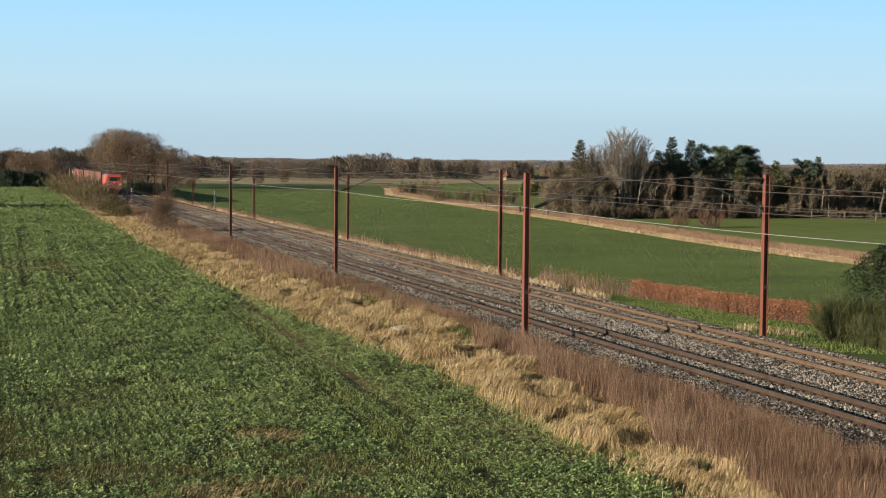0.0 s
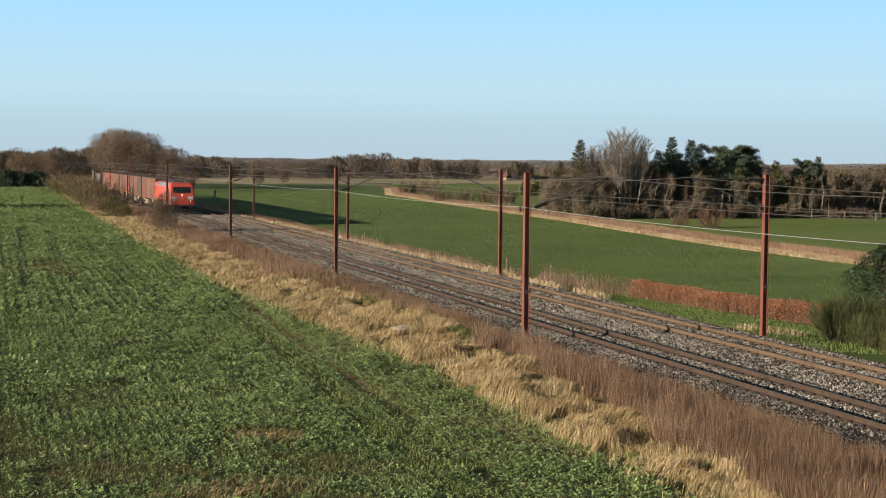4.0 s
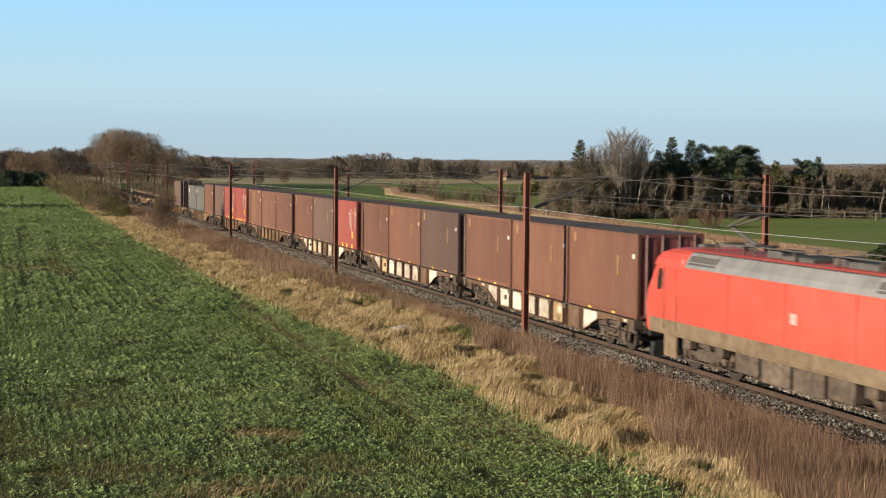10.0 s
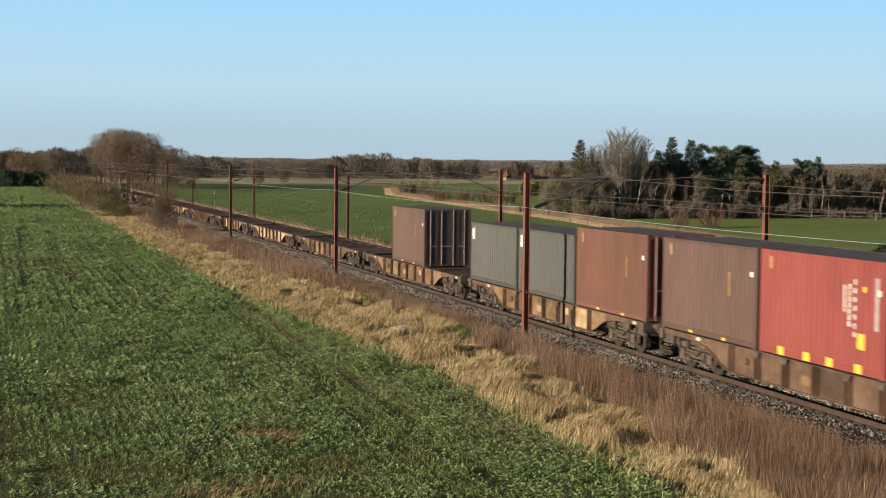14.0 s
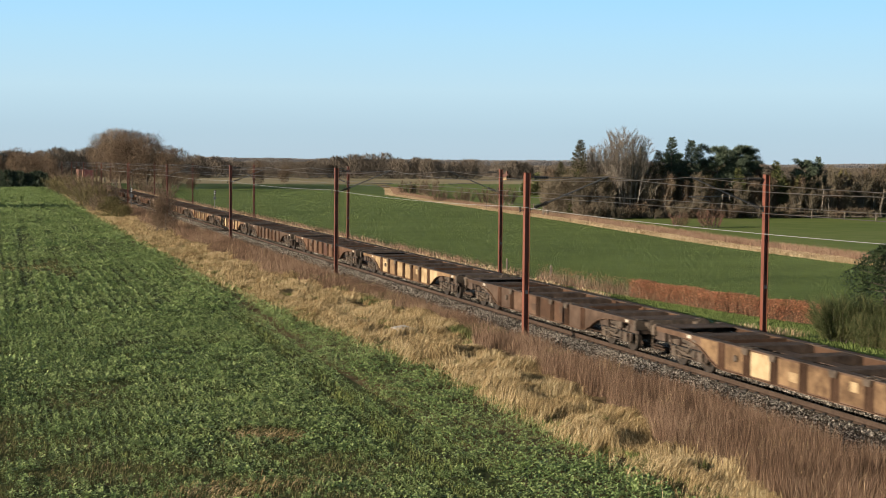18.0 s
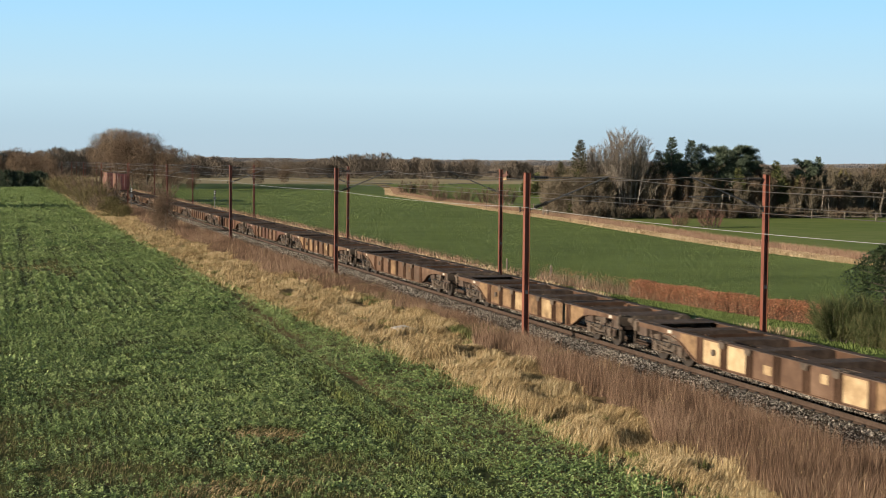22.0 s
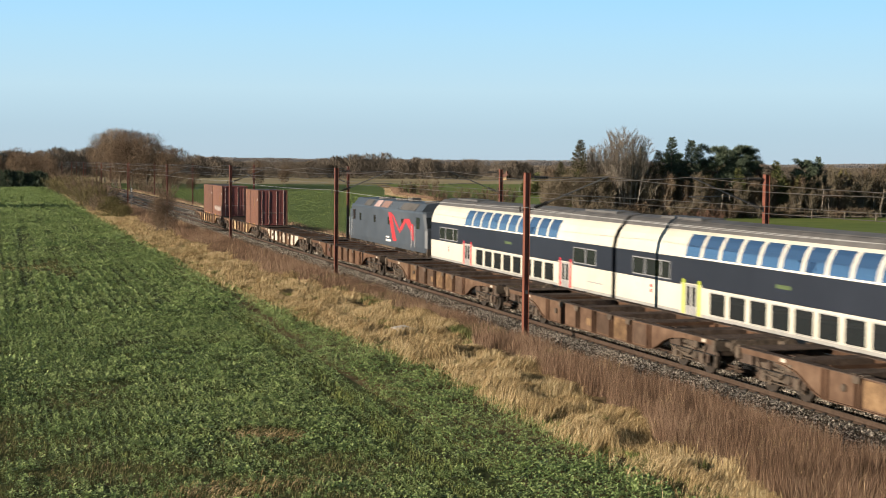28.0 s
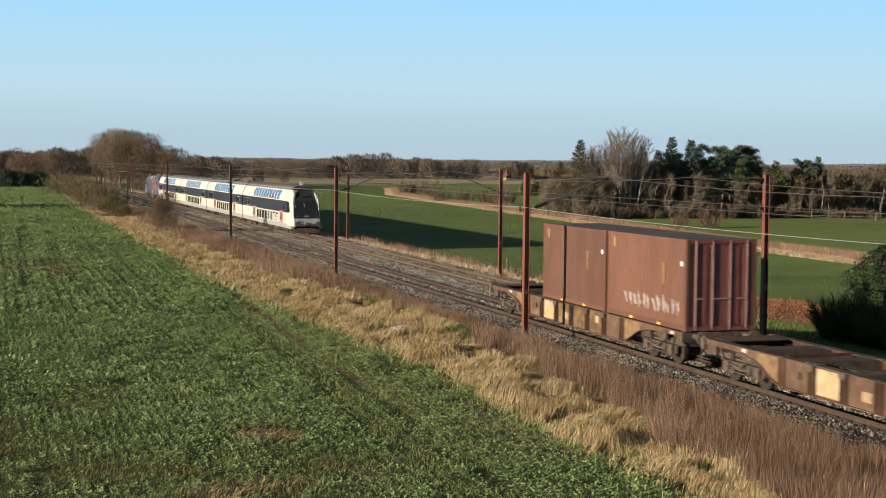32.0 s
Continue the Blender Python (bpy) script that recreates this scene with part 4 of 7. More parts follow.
SIDE = [(1.36, 0.52), (1.39, 0.72), (1.39, 1.89), (1.39, 2.92), (1.37, 3.04), (1.31, 3.34), (1.18, 3.64), (1.04, 3.82), (0.94, 3.91)]


def side_at(z):
    for (x0, z0), (x1, z1) in zip(SIDE, SIDE[1:]):
        if z <= z1:
            return x0 + (x1 - x0) * (z - z0) / (z1 - z0)
    return SIDE[-1][0]


def strip(s, y0, y1, zs, off=0.0, thick=0.04):
    """A plate that follows the coach side between heights zs."""
    outer = [(s * (side_at(z) + off), z) for z in zs]
    inner = [(s * (side_at(z) + off - thick), z) for z in reversed(zs)]
    return Geo().prism(outer + inner, "y", y0, y1)


def coach_side_fittings(c, s, tint, y_of, with_far=True, n_up=10, first=6.35, cab=False, bikes=False):
    for i in range(n_up):
        a, b = sorted((y_of(first + 1.40 * i), y_of(first + 1.40 * i + 1.16)))
        part("upper_window", strip(s, a, b, [2.99, 3.15, 3.34, 3.5, 3.64, 3.80], 0.006), ROOFGLASS, c, "curved window, its blue sky reflection partly painted")
    part("window_rail", strip(s, *sorted((y_of(first - 0.1), y_of(first + 1.4 * n_up))), [2.93, 2.965], 0.012), ORANGE if cab else WHITEMARK, c)
    for i in range(8):
        a, b = sorted((y_of(8.40 + 1.46 * i), y_of(8.40 + 1.46 * i + 1.12)))
        m = BLINDGREY if bikes and i in (4, 5) else GLASS
        part("lower_window", strip(s, a, b, [0.98, 1.76], 0.006), m, c, "dark lower window")
        part("window_trim", strip(s, a - 0.03, b + 0.03, [1.765, 1.80], 0.01), DOORGREY, c)
        part("window_trim", strip(s, a - 0.03, b + 0.03, [0.935, 0.97], 0.01), DOORGREY, c)
        if bikes and i in (6, 7):
            for k in (0.2, 0.62):
                g = Geo()
                for q in range(14):
                    t0, t1 = 2 * math.pi * q / 14, 2 * math.pi * (q + 1) / 14
                    x = s * (1.39 + 0.012)
                    g.tube((x, a + 0.14 + k * 0.9 + 0.17 * math.cos(t0), 1.18 + 0.17 * math.sin(t0)), (x, a + 0.14 + k * 0.9 + 0.17 * math.cos(t1), 1.18 + 0.17 * math.sin(t1)), 0.022, n=4, caps=False)
                g.box(min(s * 1.396, s * 1.404), max(s * 1.396, s * 1.404), a + 0.14 + k * 0.9 - 0.1, a + 0.14 + k * 0.9 + 0.1, 1.38, 1.62)
                part("bicycle_sign", g, WHITEMARK, c, "white bicycle pictogram")
    doors = ((6.05, tint[0], tint[1]), (20.35, tint[2], tint[3])) if with_far else ((6.05, tint[0], tint[1]),)
    for d0, ca, cb in doors:
        a, b = sorted((y_of(d0), y_of(d0 + 1.72)))
        part("door_recess", strip(s, a, b, [0.80, 1.98], 0.004), CREAM, c)
        for y0, y1 in ((a + 0.42, a + 0.84), (a + 0.88, a + 1.30)):
            d = part("door_leaf", strip(s, y0, y1, [0.80, 1.95], 0.010), DOORGREY, c, "grey door leaf")
            part("door_pane", strip(s, y0 + 0.08, y1 - 0.08, [1.15, 1.86], 0.016), GLASS, d)
        for y0, y1, m in ((a + 0.12, a + 0.34, ca), (a + 1.38, a + 1.60, cb)):
            part("door_post", strip(s, y0, y1, [0.82, 2.12], 0.012), m, c, "bright coloured door panel")
    for d0, d1 in ((1.75, 2.75), (2.95, 4.25), (4.35, 5.05)) if not cab else ((1.75, 2.75), (2.95, 4.25)):
        for mirrored in ((0, 1) if with_far and not cab else (0,)):
            if mirrored and d0 > 4.3:
                continue
            a, b = sorted((y_of(LG - d0 if mirrored else d0), y_of(LG - d1 if mirrored else d1)))
            part("window_frame", strip(s, a - 0.05, b + 0.05, [1.99, 2.70], 0.004), DOORGREY, c)
            part("end_window", strip(s, a, b, [2.03, 2.66], 0.010), GLASS, c, "dark window at the coach end")
    for d, z0, z1, m in ((13.0, 2.33, 2.42, WEEDGREEN),):
        part("destination_sign", strip(s, *sorted((y_of(d), y_of(d + 0.95))), [z0, z1 + 0.04], 0.006), m, c, "small dull display panel")
    part("service_hatch", strip(s, *sorted((y_of(1.9), y_of(2.5))), [1.22, 1.80], 0.006), LIGHTPANEL, c)
    for z in (1.36, 1.56):
        part("red_sign", strip(s, *sorted((y_of(3.35), y_of(3.53))), [z, z + 0.13], 0.007), DOORPOST_RED, c)


def coach_shell(c, y0, y1):
    for s in (-1, 1):
        part("lower_side", strip(s, y0, y1, [0.92, 1.89]), CREAM, c, "cream white lower side")
        part("dark_band", strip(s, y0, y1, [1.89, 2.92]), NAVY, c, "dark blue-grey band")
        part("upper_side", strip(s, y0, y1, [2.92, 3.04, 3.34, 3.64, 3.82, 3.91]), CREAM, c, "cream white upper side")
        part("skirt", strip(s, y0, y1, [0.52, 0.72, 0.92], 0.0), COACHSKIRT, c)
    roof = [(-0.94, 3.91), (-0.86, 4.08), (-0.62, 4.25), (0, 4.33), (0.62, 4.25), (0.86, 4.08), (0.94, 3.91), (0.9, 3.85), (-0.9, 3.85)]
    part("roof", Geo().prism(roof, "y", y0, y1), COACHROOF, c, "sooty grey rounded roof")
    for s in (-1, 1):
        part("roof_strip", Geo().box(min(s * 0.80, s * 0.87), max(s * 0.80, s * 0.87), y0 + 0.2, y1 - 0.2, 4.075, 4.095), DOORGREY, c)
    part("floor", Geo().box(-1.3, 1.3, y0 + 0.05, y1 - 0.05, 0.60, 0.74), UNDER, c)
    for y in (y0 + 0.03, y1 - 0.08):
        pts = [(-1.36, 0.6), (1.36, 0.6), (1.35, 2.92), (1.27, 3.34), (1.14, 3.64), (0.92, 3.88), (-0.92, 3.88), (-1.14, 3.64), (-1.27, 3.34), (-1.35, 2.92)]
        part("end_wall", Geo().prism(pts, "y", y, y + 0.05), NAVY, c)


def build_coach(tint, label):
    c = thing("passenger_coach", label, "railway coach", "double-deck coaches of the passenger train")
    coach_shell(c, 0.0, LG)
    for s in (-1, 1):
        coach_side_fittings(c, s, tint, lambda d: LG - d)
        part("scribble", strip(s, 1.0, 2.6, [1.25, 1.30], 0.004), DOORGREY, c)
    for y, d in ((0.0, -1), (LG, 1)):
        part("gangway", Geo().box(-0.75, 0.75, min(y, y + d * 0.20), max(y, y + d * 0.20), 0.9, 2.9, bev=0.05), RUBBER, c)
    for a, b in ((1.6, 5.0), (20.5, 24.0)):
        part("roof_unit", Geo().prism([(-0.55, 4.2), (0.55, 4.2), (0.5, 4.36), (-0.5, 4.36)], "y", a, b), COACHROOF, c)
    for a in (6.0, 13.0, 20.0):
        part("roof_seam", Geo().prism([(-0.95, 3.92), (-0.865, 4.09), (-0.62, 4.262), (0.62, 4.262), (0.865, 4.09), (0.95, 3.92)], "y", a, a + 0.04), ROOFDARK, c)
    for yc in (3.2, LG - 3.2):
        bogie(c, yc, 2.5, 0.46, 1.0)
    for a, b in ((7.5, 9.5), (11.0, 14.5), (16.0, 18.0)):
        part("underfloor_box", Geo().box(-1.2, 1.2, a, b, 0.32, 0.60, bev=0.03), UNDER, c)
    return c


def build_cab_car():
    c = thing("driving_coach", "double-deck driving coach with black sloping front and bicycle signs", "railway coach", "double-deck coaches of the passenger train")
    y0 = 2.6
    coach_shell(c, y0, LG)
    for s in (-1, 1):
        coach_side_fittings(c, s, (DOORPOST_RED,) * 4, lambda d: LG - d, True, 10, 6.35, True, True)
        # rounded white side cheek of the nose
        pts = [(0.52, 0.75), (0.55, 1.2), (0.78, 1.9), (0.98, 2.5), (1.16, 2.95), (1.38, 3.34), (1.62, 3.64), (2.05, 3.90)]
        rings = []
        for u in (0.0, 0.3, 0.55, 0.75, 0.9, 1.0):
            line = [(side_at(z) - 0.27 * u ** 3, 2.6 + (yf - 2.6) * u, z) for yf, z in pts]
            rings.append([(s * x, y, z) for x, y, z in line] + [(s * (x - 0.16), y + 0.03, z - 0.03) for x, y, z in reversed(line)])
        part("nose_cheek", Geo().loft(rings), CREAM, c, "cream white rounded nose side")
        part("cab_end_window", strip(s, 3.7, 4.35, [2.03, 2.66], 0.010), GLASS, c)
        part("cab_band", Geo().prism([(2.62, 1.89), (2.62, 2.92), (1.95, 2.88), (1.72, 2.70), (1.52, 1.95)], "x", s * 1.34, s * 1.402), GLASS, c, "dark cab side window")
    front = [[(x, 0.62 + 0.05, 0.75) for x in (-1.12, 1.12)], [(x, 0.58, 1.45) for x in (-1.14, 1.14)], [(x, 0.85, 2.05) for x in (-1.15, 1.15)], [(x, 1.25, 3.0) for x in (-1.12, 1.12)], [(x, 1.75, 3.72) for x in (-0.95, 0.95)], [(x, 2.3, 4.12) for x in (-0.72, 0.72)], [(x, 2.75, 4.27) for x in (-0.6, 0.6)]]
    def band(i, j, off=0.0, thick=0.15):
        g = Geo()
        rows = front[i:j + 1]
        a = [p for r in rows for p in r[:1]] + [p for r in reversed(rows) for p in r[1:]]
        g.loft([[(x, y - off, z) for x, y, z in a], [(x, y - off + thick, z) for x, y, z in a]])
        return g
    part("front_fairing", band(0, 1), mat("grey_nose_paint", [(0.36, 0.36, 0.35), (0.46, 0.46, 0.45)], 2, 0.45), c, "light grey lower front")
    part("front_lower_panel", band(1, 2), NAVY, c)
    part("windscreen", band(2, 3, 0.01), GLASS, c, "large dark windscreen")
    part("front_brow", band(3, 6), RUBBER, c, "black front above the windscreen")
    part("wiper", Geo().tube((-0.1, 0.90, 2.1), (-0.12, 1.12, 2.75), 0.015), LIGHTPANEL, c)
    part("front_sign", Geo().box(-0.3, 0.3, 1.40, 1.46, 3.24, 3.42), GLASS, c)
    for x in (-0.85, 0.85):
        part("tail_lamp", Geo().box(x - 0.09, x + 0.09, 0.63, 0.75, 1.60, 1.70, bev=0.02), mat("red_tail_lens", [(0.18, 0.015, 0.012), (0.24, 0.02, 0.016)], 5, 0.3), c, "red tail lamp")
        part("front_lamp", Geo().tube((x, 0.52, 1.22), (x, 0.62, 1.22), 0.09, n=12), LIGHTPANEL, c)
        buffer_at(c, x * 1.03, 0.62, 0.0, 0.98)
    part("nose_emblem", Geo().box(-0.2, 0.2, 0.62, 0.70, 1.62, 1.70), DOORGREY, c)
    part("coupler", Geo().box(-0.18, 0.18, 0.05, 0.7, 0.80, 1.08, bev=0.03), UNDER, c)
    part("plough", Geo().box(-1.15, 1.15, 0.65, 0.8, 0.18, 0.60, bev=0.03), UNDER, c)
    part("fairing_side", Geo().box(-1.36, -1.1, 0.62, 2.6, 0.50, 0.78, bev=0.05).box(1.1, 1.36, 0.62, 2.6, 0.50, 0.78, bev=0.05), COACHSKIRT, c)
    part("roof_vent", Geo().box(-0.12, 0.12, 2.9, 3.15, 4.30, 4.62, bev=0.02), LIGHTPANEL, c)
    part("gangway", Geo().box(-0.75, 0.75, LG, LG + 0.2, 0.9, 2.9, bev=0.05), RUBBER, c)
    for yc in (3.9, LG - 3.2):
        bogie(c, yc, 2.5, 0.46, 1.0)
    for a, b in ((7.5, 9.5), (11.0, 14.5), (16.0, 18.0)):
        part("underfloor_box", Geo().box(-1.2, 1.2, a, b, 0.32, 0.60, bev=0.03), UNDER, c)
    return c


def build_diesel():
    DB = mat("dark_slate_loco_paint", [(0.030, 0.038, 0.047), (0.046, 0.056, 0.068), (0.068, 0.080, 0.092)], 1.1, 0.5, 0, 0.05, coarse=0.6)
    d = thing("diesel_locomotive", "dark slate diesel locomotive with a red painted sign on its side", "locomotive")
    L = 20.8
    y = lambda a: (a, L - a)
    part("body_shell", slices([(0.95, 1.42, *y(0.75), 0.10), (1.25, 1.45, *y(0.62), 0.12), (2.30, 1.45, *y(0.62), 0.14), (3.28, 1.44, *y(1.15), 0.18), (3.42, 1.40, *y(1.3), 0.2)]), DB, d)
    hood = [(-1.40, 3.40), (-1.02, 3.86), (-0.9, 3.9), (0.9, 3.9), (1.02, 3.86), (1.40, 3.40)]
    for a, b, m in ((1.7, 2.5, DB), (2.5, 7.2, DB), (7.24, 9.2, DB), (9.24, 13.6, DB), (13.64, 16.4, DB), (16.44, 19.1, DB)):
        part("roof_section", Geo().prism(hood, "y", a, b), m, d)
    for s in (-1, 1):
        for a, b, m in ((3.2, 6.6, ROOFDARK), (9.6, 11.4, mat("rust_brown_panel", [(0.16, 0.10, 0.085), (0.23, 0.15, 0.13)], 3, 0.7)), (11.8, 13.2, mat("pinkish_grey_panel", [(0.28, 0.20, 0.19), (0.36, 0.27, 0.26)], 3, 0.7)), (14.2, 16.0, ROOFDARK)):
            q = [(s * 1.395, 3.42), (s * 1.045, 3.835), (s * 1.06, 3.85), (s * 1.41, 3.43)]
            part("roof_grille", Geo().prism(q, "y", a, b), m, d)
        for a in (5.6, 8.9, 12.6, 16.6):
            part("side_window", Geo().box(min(s * 1.43, s * 1.456), max(s * 1.43, s * 1.456), a, a + 0.5, 2.35, 2.85), GLASS, d)
        for a in (1.9, 18.3):
            part("cab_window", Geo().box(min(s * 1.43, s * 1.456), max(s * 1.43, s * 1.456), a, a + 0.75, 2.35, 3.05), GLASS, d)
            part("cab_door", Geo().box(min(s * 1.44, s * 1.453), max(s * 1.44, s * 1.453), a + 0.95, a + 1.6, 1.15, 3.05), DB, d)
            for k in (0.9, 1.66):
                part("handrail", Geo().tube((s * 1.49, a + k, 1.15), (s * 1.49, a + k, 2.5), 0.02), LIGHTPANEL, d)
        # red painted sign, drawn as plain strokes
        X = (min(s * 1.449, s * 1.457), max(s * 1.449, s * 1.457))
        strokes = [[(9.3, 3.15), (8.5, 3.15), (7.2, 1.35), (8.1, 1.35)], [(8.45, 3.1), (7.95, 3.0), (6.2, 2.0), (6.5, 1.9)], [(6.6, 2.1), (5.9, 2.1), (4.9, 2.75), (5.3, 2.85)], [(5.4, 2.85), (4.2, 2.9), (3.3, 2.3), (3.9, 2.15)], [(4.1, 2.6), (3.3, 2.6), (3.2, 1.6), (3.7, 1.6)]]
        for st in strokes:
            part("painted_stroke", Geo().prism(st, "x", *X), DOORPOST_RED, d, "red painted stroke")
        part("white_lettering", Geo().box(*X, 8.6, 9.8, 1.25, 1.38).box(*X, 9.0, 9.8, 1.48, 1.58), WHITEMARK, d, "small pale lettering bars")
        part("underframe_tank", Geo().box(s * 0.6, s * 1.38, 7.8, 13.0, 0.40, 0.95, bev=0.05), UNDER, d)
    for k in (0, 1):
        f = (lambda v: v) if not k else (lambda v: L - v)
        a, b = sorted((f(0.55), f(0.80)))
        part("buffer_beam", Geo().box(-1.35, 1.35, a, b, 0.72, 1.2, bev=0.02), UNDER, d)
        for x in (-0.875, 0.875):
            buffer_at(d, x, f(0.6), f(0.0))
            part("windscreen_pane", Geo().loft([[(x + u, f(0.64 + 0.53 * (z - 2.3) / 0.98 + 0.12), z) for u, z in ((-0.45, 2.45), (0.45, 2.45), (0.42, 3.1), (-0.42, 3.1))], [(x + u, f(0.60 + 0.53 * (z - 2.3) / 0.98), z) for u, z in ((-0.45, 2.45), (0.45, 2.45), (0.42, 3.1), (-0.42, 3.1))]]), GLASS, d)
            part("lamp", Geo().tube((x, f(0.56), 1.55), (x, f(0.66), 1.55), 0.12, n=12), LIGHTPANEL, d)
        bogie(d, f(4.1), 3.4, 0.52, 1.05)
        wheelset(d, f(4.1), 0.52)
    for a in (3.6, 10.4, 14.9):
        part("roof_fan", Geo().tube((0, a, 3.9), (0, a, 4.02), 0.6, 0.55, n=16), ROOFDARK, d)
    part("exhaust", Geo().box(-0.3, 0.3, 7.6, 8.6, 3.9, 4.12, bev=0.04), ROOFDARK, d)
    return d


R2, L2 = DOORPOST_RED, DOORPOST_LIME
PASSENGER = [
    (build_diesel(), 80.6),
    (build_coach((R2, R2, R2, R2), "double-deck coach, cream and dark blue, with red door panels"), 53.8),
    (build_coach((L2, L2, R2, L2), "double-deck coach, cream and dark blue, with lime green door panels"), 27.0),
    (build_coach((R2, R2, L2, R2), "double-deck coach, cream and dark blue, red and lime doors"), 0.2),
    (build_cab_car(), -26.6),
]


# ---- plants ----
def grow_np(name, v, f, material, label, category, kind="stuff", parent=None):
    """One mesh of many loose pieces from arrays of vertices and of equal faces."""
    v = np.asarray(v, np.float32).reshape(-1, 3)
    f = np.asarray(f, np.int32)
    n, k = f.shape
    me = bpy.data.meshes.new(name)
    me.vertices.add(len(v))
    me.vertices.foreach_set("co", v.ravel())
    me.loops.add(n * k)
    me.loops.foreach_set("vertex_index", f.ravel())
    me.polygons.add(n)
    me.polygons.foreach_set("loop_start", np.arange(0, n * k, k, dtype=np.int32))
    me.update(calc_edges=True)
    for m in (material if isinstance(material, list) else [material]):
        me.materials.append(m)
    ob = new(name, me)
    ob.parent = parent
    return tagged(ob, label, category, "", kind) if parent is None else tagged(ob, label)


RNG = np.random.default_rng(7)


def unit(a):
    return a / np.maximum(1e-6, np.linalg.norm(a, axis=-1, keepdims=True))


def slivers(base, way, length, width, rng, bend=0.0):
    """Thin pointed triangles: base (n,3), way (n,3)."""
    n = len(base)
    way = unit(way)
    side = unit(np.cross(way, unit(rng.normal(size=(n, 3)))))
    tip = base + way * length[:, None]
    v = np.stack([base - side * width[:, None] * 0.5, base + side * width[:, None] * 0.5, tip], 1)
    f = np.arange(3 * n).reshape(n, 3)
    return v.reshape(-1, 3), f


def blades(base, height, width, lean, rng):
    """Bent grass blades of four points each, two triangles as a kite."""
    n = len(base)
    a = rng.uniform(0, 2 * np.pi, n)
    side = np.stack([np.cos(a), np.sin(a), 0 * a], 1) * (width * 0.5)[:, None]
    mid = base + lean * (height * 0.35)[:, None]
    mid[:, 2] += height * 0.62
    tip = base + lean * height[:, None]
    tip[:, 2] += height * np.maximum(0.15, 1 - 0.45 * np.linalg.norm(lean, axis=1))
    v = np.stack([base - side * 0.6, base + side * 0.6, mid + side, tip, mid - side], 1).reshape(-1, 3)
    k = np.arange(n)[:, None] * 5
    f = np.concatenate([k + np.array([[0, 1, 2]]), k + np.array([[0, 2, 4]]), k + np.array([[4, 2, 3]])], 0)
    return v, f


def leaves(base, size, up, rng, ratio=0.55):
    """Small folded leaves of two triangles."""
    n = len(base)
    a = rng.uniform(0, 2 * np.pi, n)
    d = np.stack([np.cos(a), np.sin(a), up], 1)
    d = unit(d) * size[:, None]
    side = np.stack([-np.sin(a), np.cos(a), rng.normal(0, 0.5, n)], 1)
    side = unit(side) * (size * ratio * 0.5)[:, None]
    mid = base + d * 0.55
    v = np.stack([base, mid + side, base + d, mid - side], 1).reshape(-1, 3)
    k = np.arange(n)[:, None] * 4
    f = np.concatenate([k + np.array([[0, 1, 2]]), k + np.array([[0, 2, 3]])], 0)
    return v, f


def gz(x, y):
    return np.array([ground_z(float(a), float(b)) for a, b in zip(x, y)])


def lattice(x, y, s, seed=0.0):
    return np.array([noise.noise((float(a) * s, float(b) * s, seed)) for a, b in zip(x, y)])


CROP = mat("crop_leaf", [(0.096, 0.148, 0.048), (0.158, 0.224, 0.073), (0.208, 0.275, 0.096), (0.255, 0.312, 0.126)], 1.2, 0.5, 0, 0, island=0.45, coarse=0.6, spec=0.3)
STRAW = mat("dead_grass", [(0.21, 0.142, 0.064), (0.32, 0.228, 0.112), (0.43, 0.326, 0.172), (0.53, 0.42, 0.245)], 3.0, 0.8, 0, 0, island=0.42, coarse=0.6)
STALK = mat("brown_dead_stalks", [(0.066, 0.040, 0.026), (0.128, 0.079, 0.050), (0.195, 0.126, 0.083), (0.275, 0.19, 0.13)], 0.6, 0.85, 0, 0, island=0.5, coarse=0.5)
FRESH = mat("fresh_grass", [(0.085, 0.115, 0.028), (0.13, 0.16, 0.042), (0.19, 0.20, 0.075)], 0.8, 0.7, 0, 0, island=0.5)
WHEAT = mat("wheat_blades", [(0.082, 0.112, 0.032), (0.108, 0.144, 0.042), (0.134, 0.168, 0.056)], 0.25, 0.8, 0, 0, island=0.05, coarse=0.6)
TWIG = mat("bare_twigs", [(0.070, 0.049, 0.033), (0.128, 0.091, 0.061), (0.19, 0.141, 0.096)], 0.6, 0.9, 0, 0, island=0.5, spread=0.35)
REDTWIG = mat("reddish_twigs", [(0.068, 0.035, 0.026), (0.118, 0.066, 0.047), (0.17, 0.10, 0.072)], 0.6, 0.9, 0, 0, island=0.5, spread=0.3)
PALETWIG = mat("pale_grey_twigs", [(0.115, 0.094, 0.074), (0.175, 0.146, 0.116), (0.235, 0.20, 0.16)], 0.6, 0.9, 0, 0, island=0.5, spread=0.3)
UNDERTWIG = mat("dull_brown_twigs", [(0.085, 0.068, 0.046), (0.13, 0.106, 0.073), (0.18, 0.15, 0.105)], 0.6, 0.9, 0, 0, island=0.5, spread=0.3)
OLIVETWIG = mat("olive_brown_twigs", [(0.07, 0.062, 0.025), (0.12, 0.105, 0.045), (0.18, 0.15, 0.07)], 0.6, 0.9, 0, 0, island=0.5, spread=0.3)
BARK = mat("grey_brown_bark", [(0.06, 0.05, 0.04), (0.13, 0.11, 0.09), (0.20, 0.175, 0.145)], 3, 0.9, 0, 0.4, stretch=(1, 1, 0.3), spread=0.3)
GREYBARK = mat("grey_bark", [(0.10, 0.088, 0.074), (0.17, 0.152, 0.13), (0.24, 0.215, 0.185)], 3, 0.9, 0, 0.3, stretch=(1, 1, 0.3))
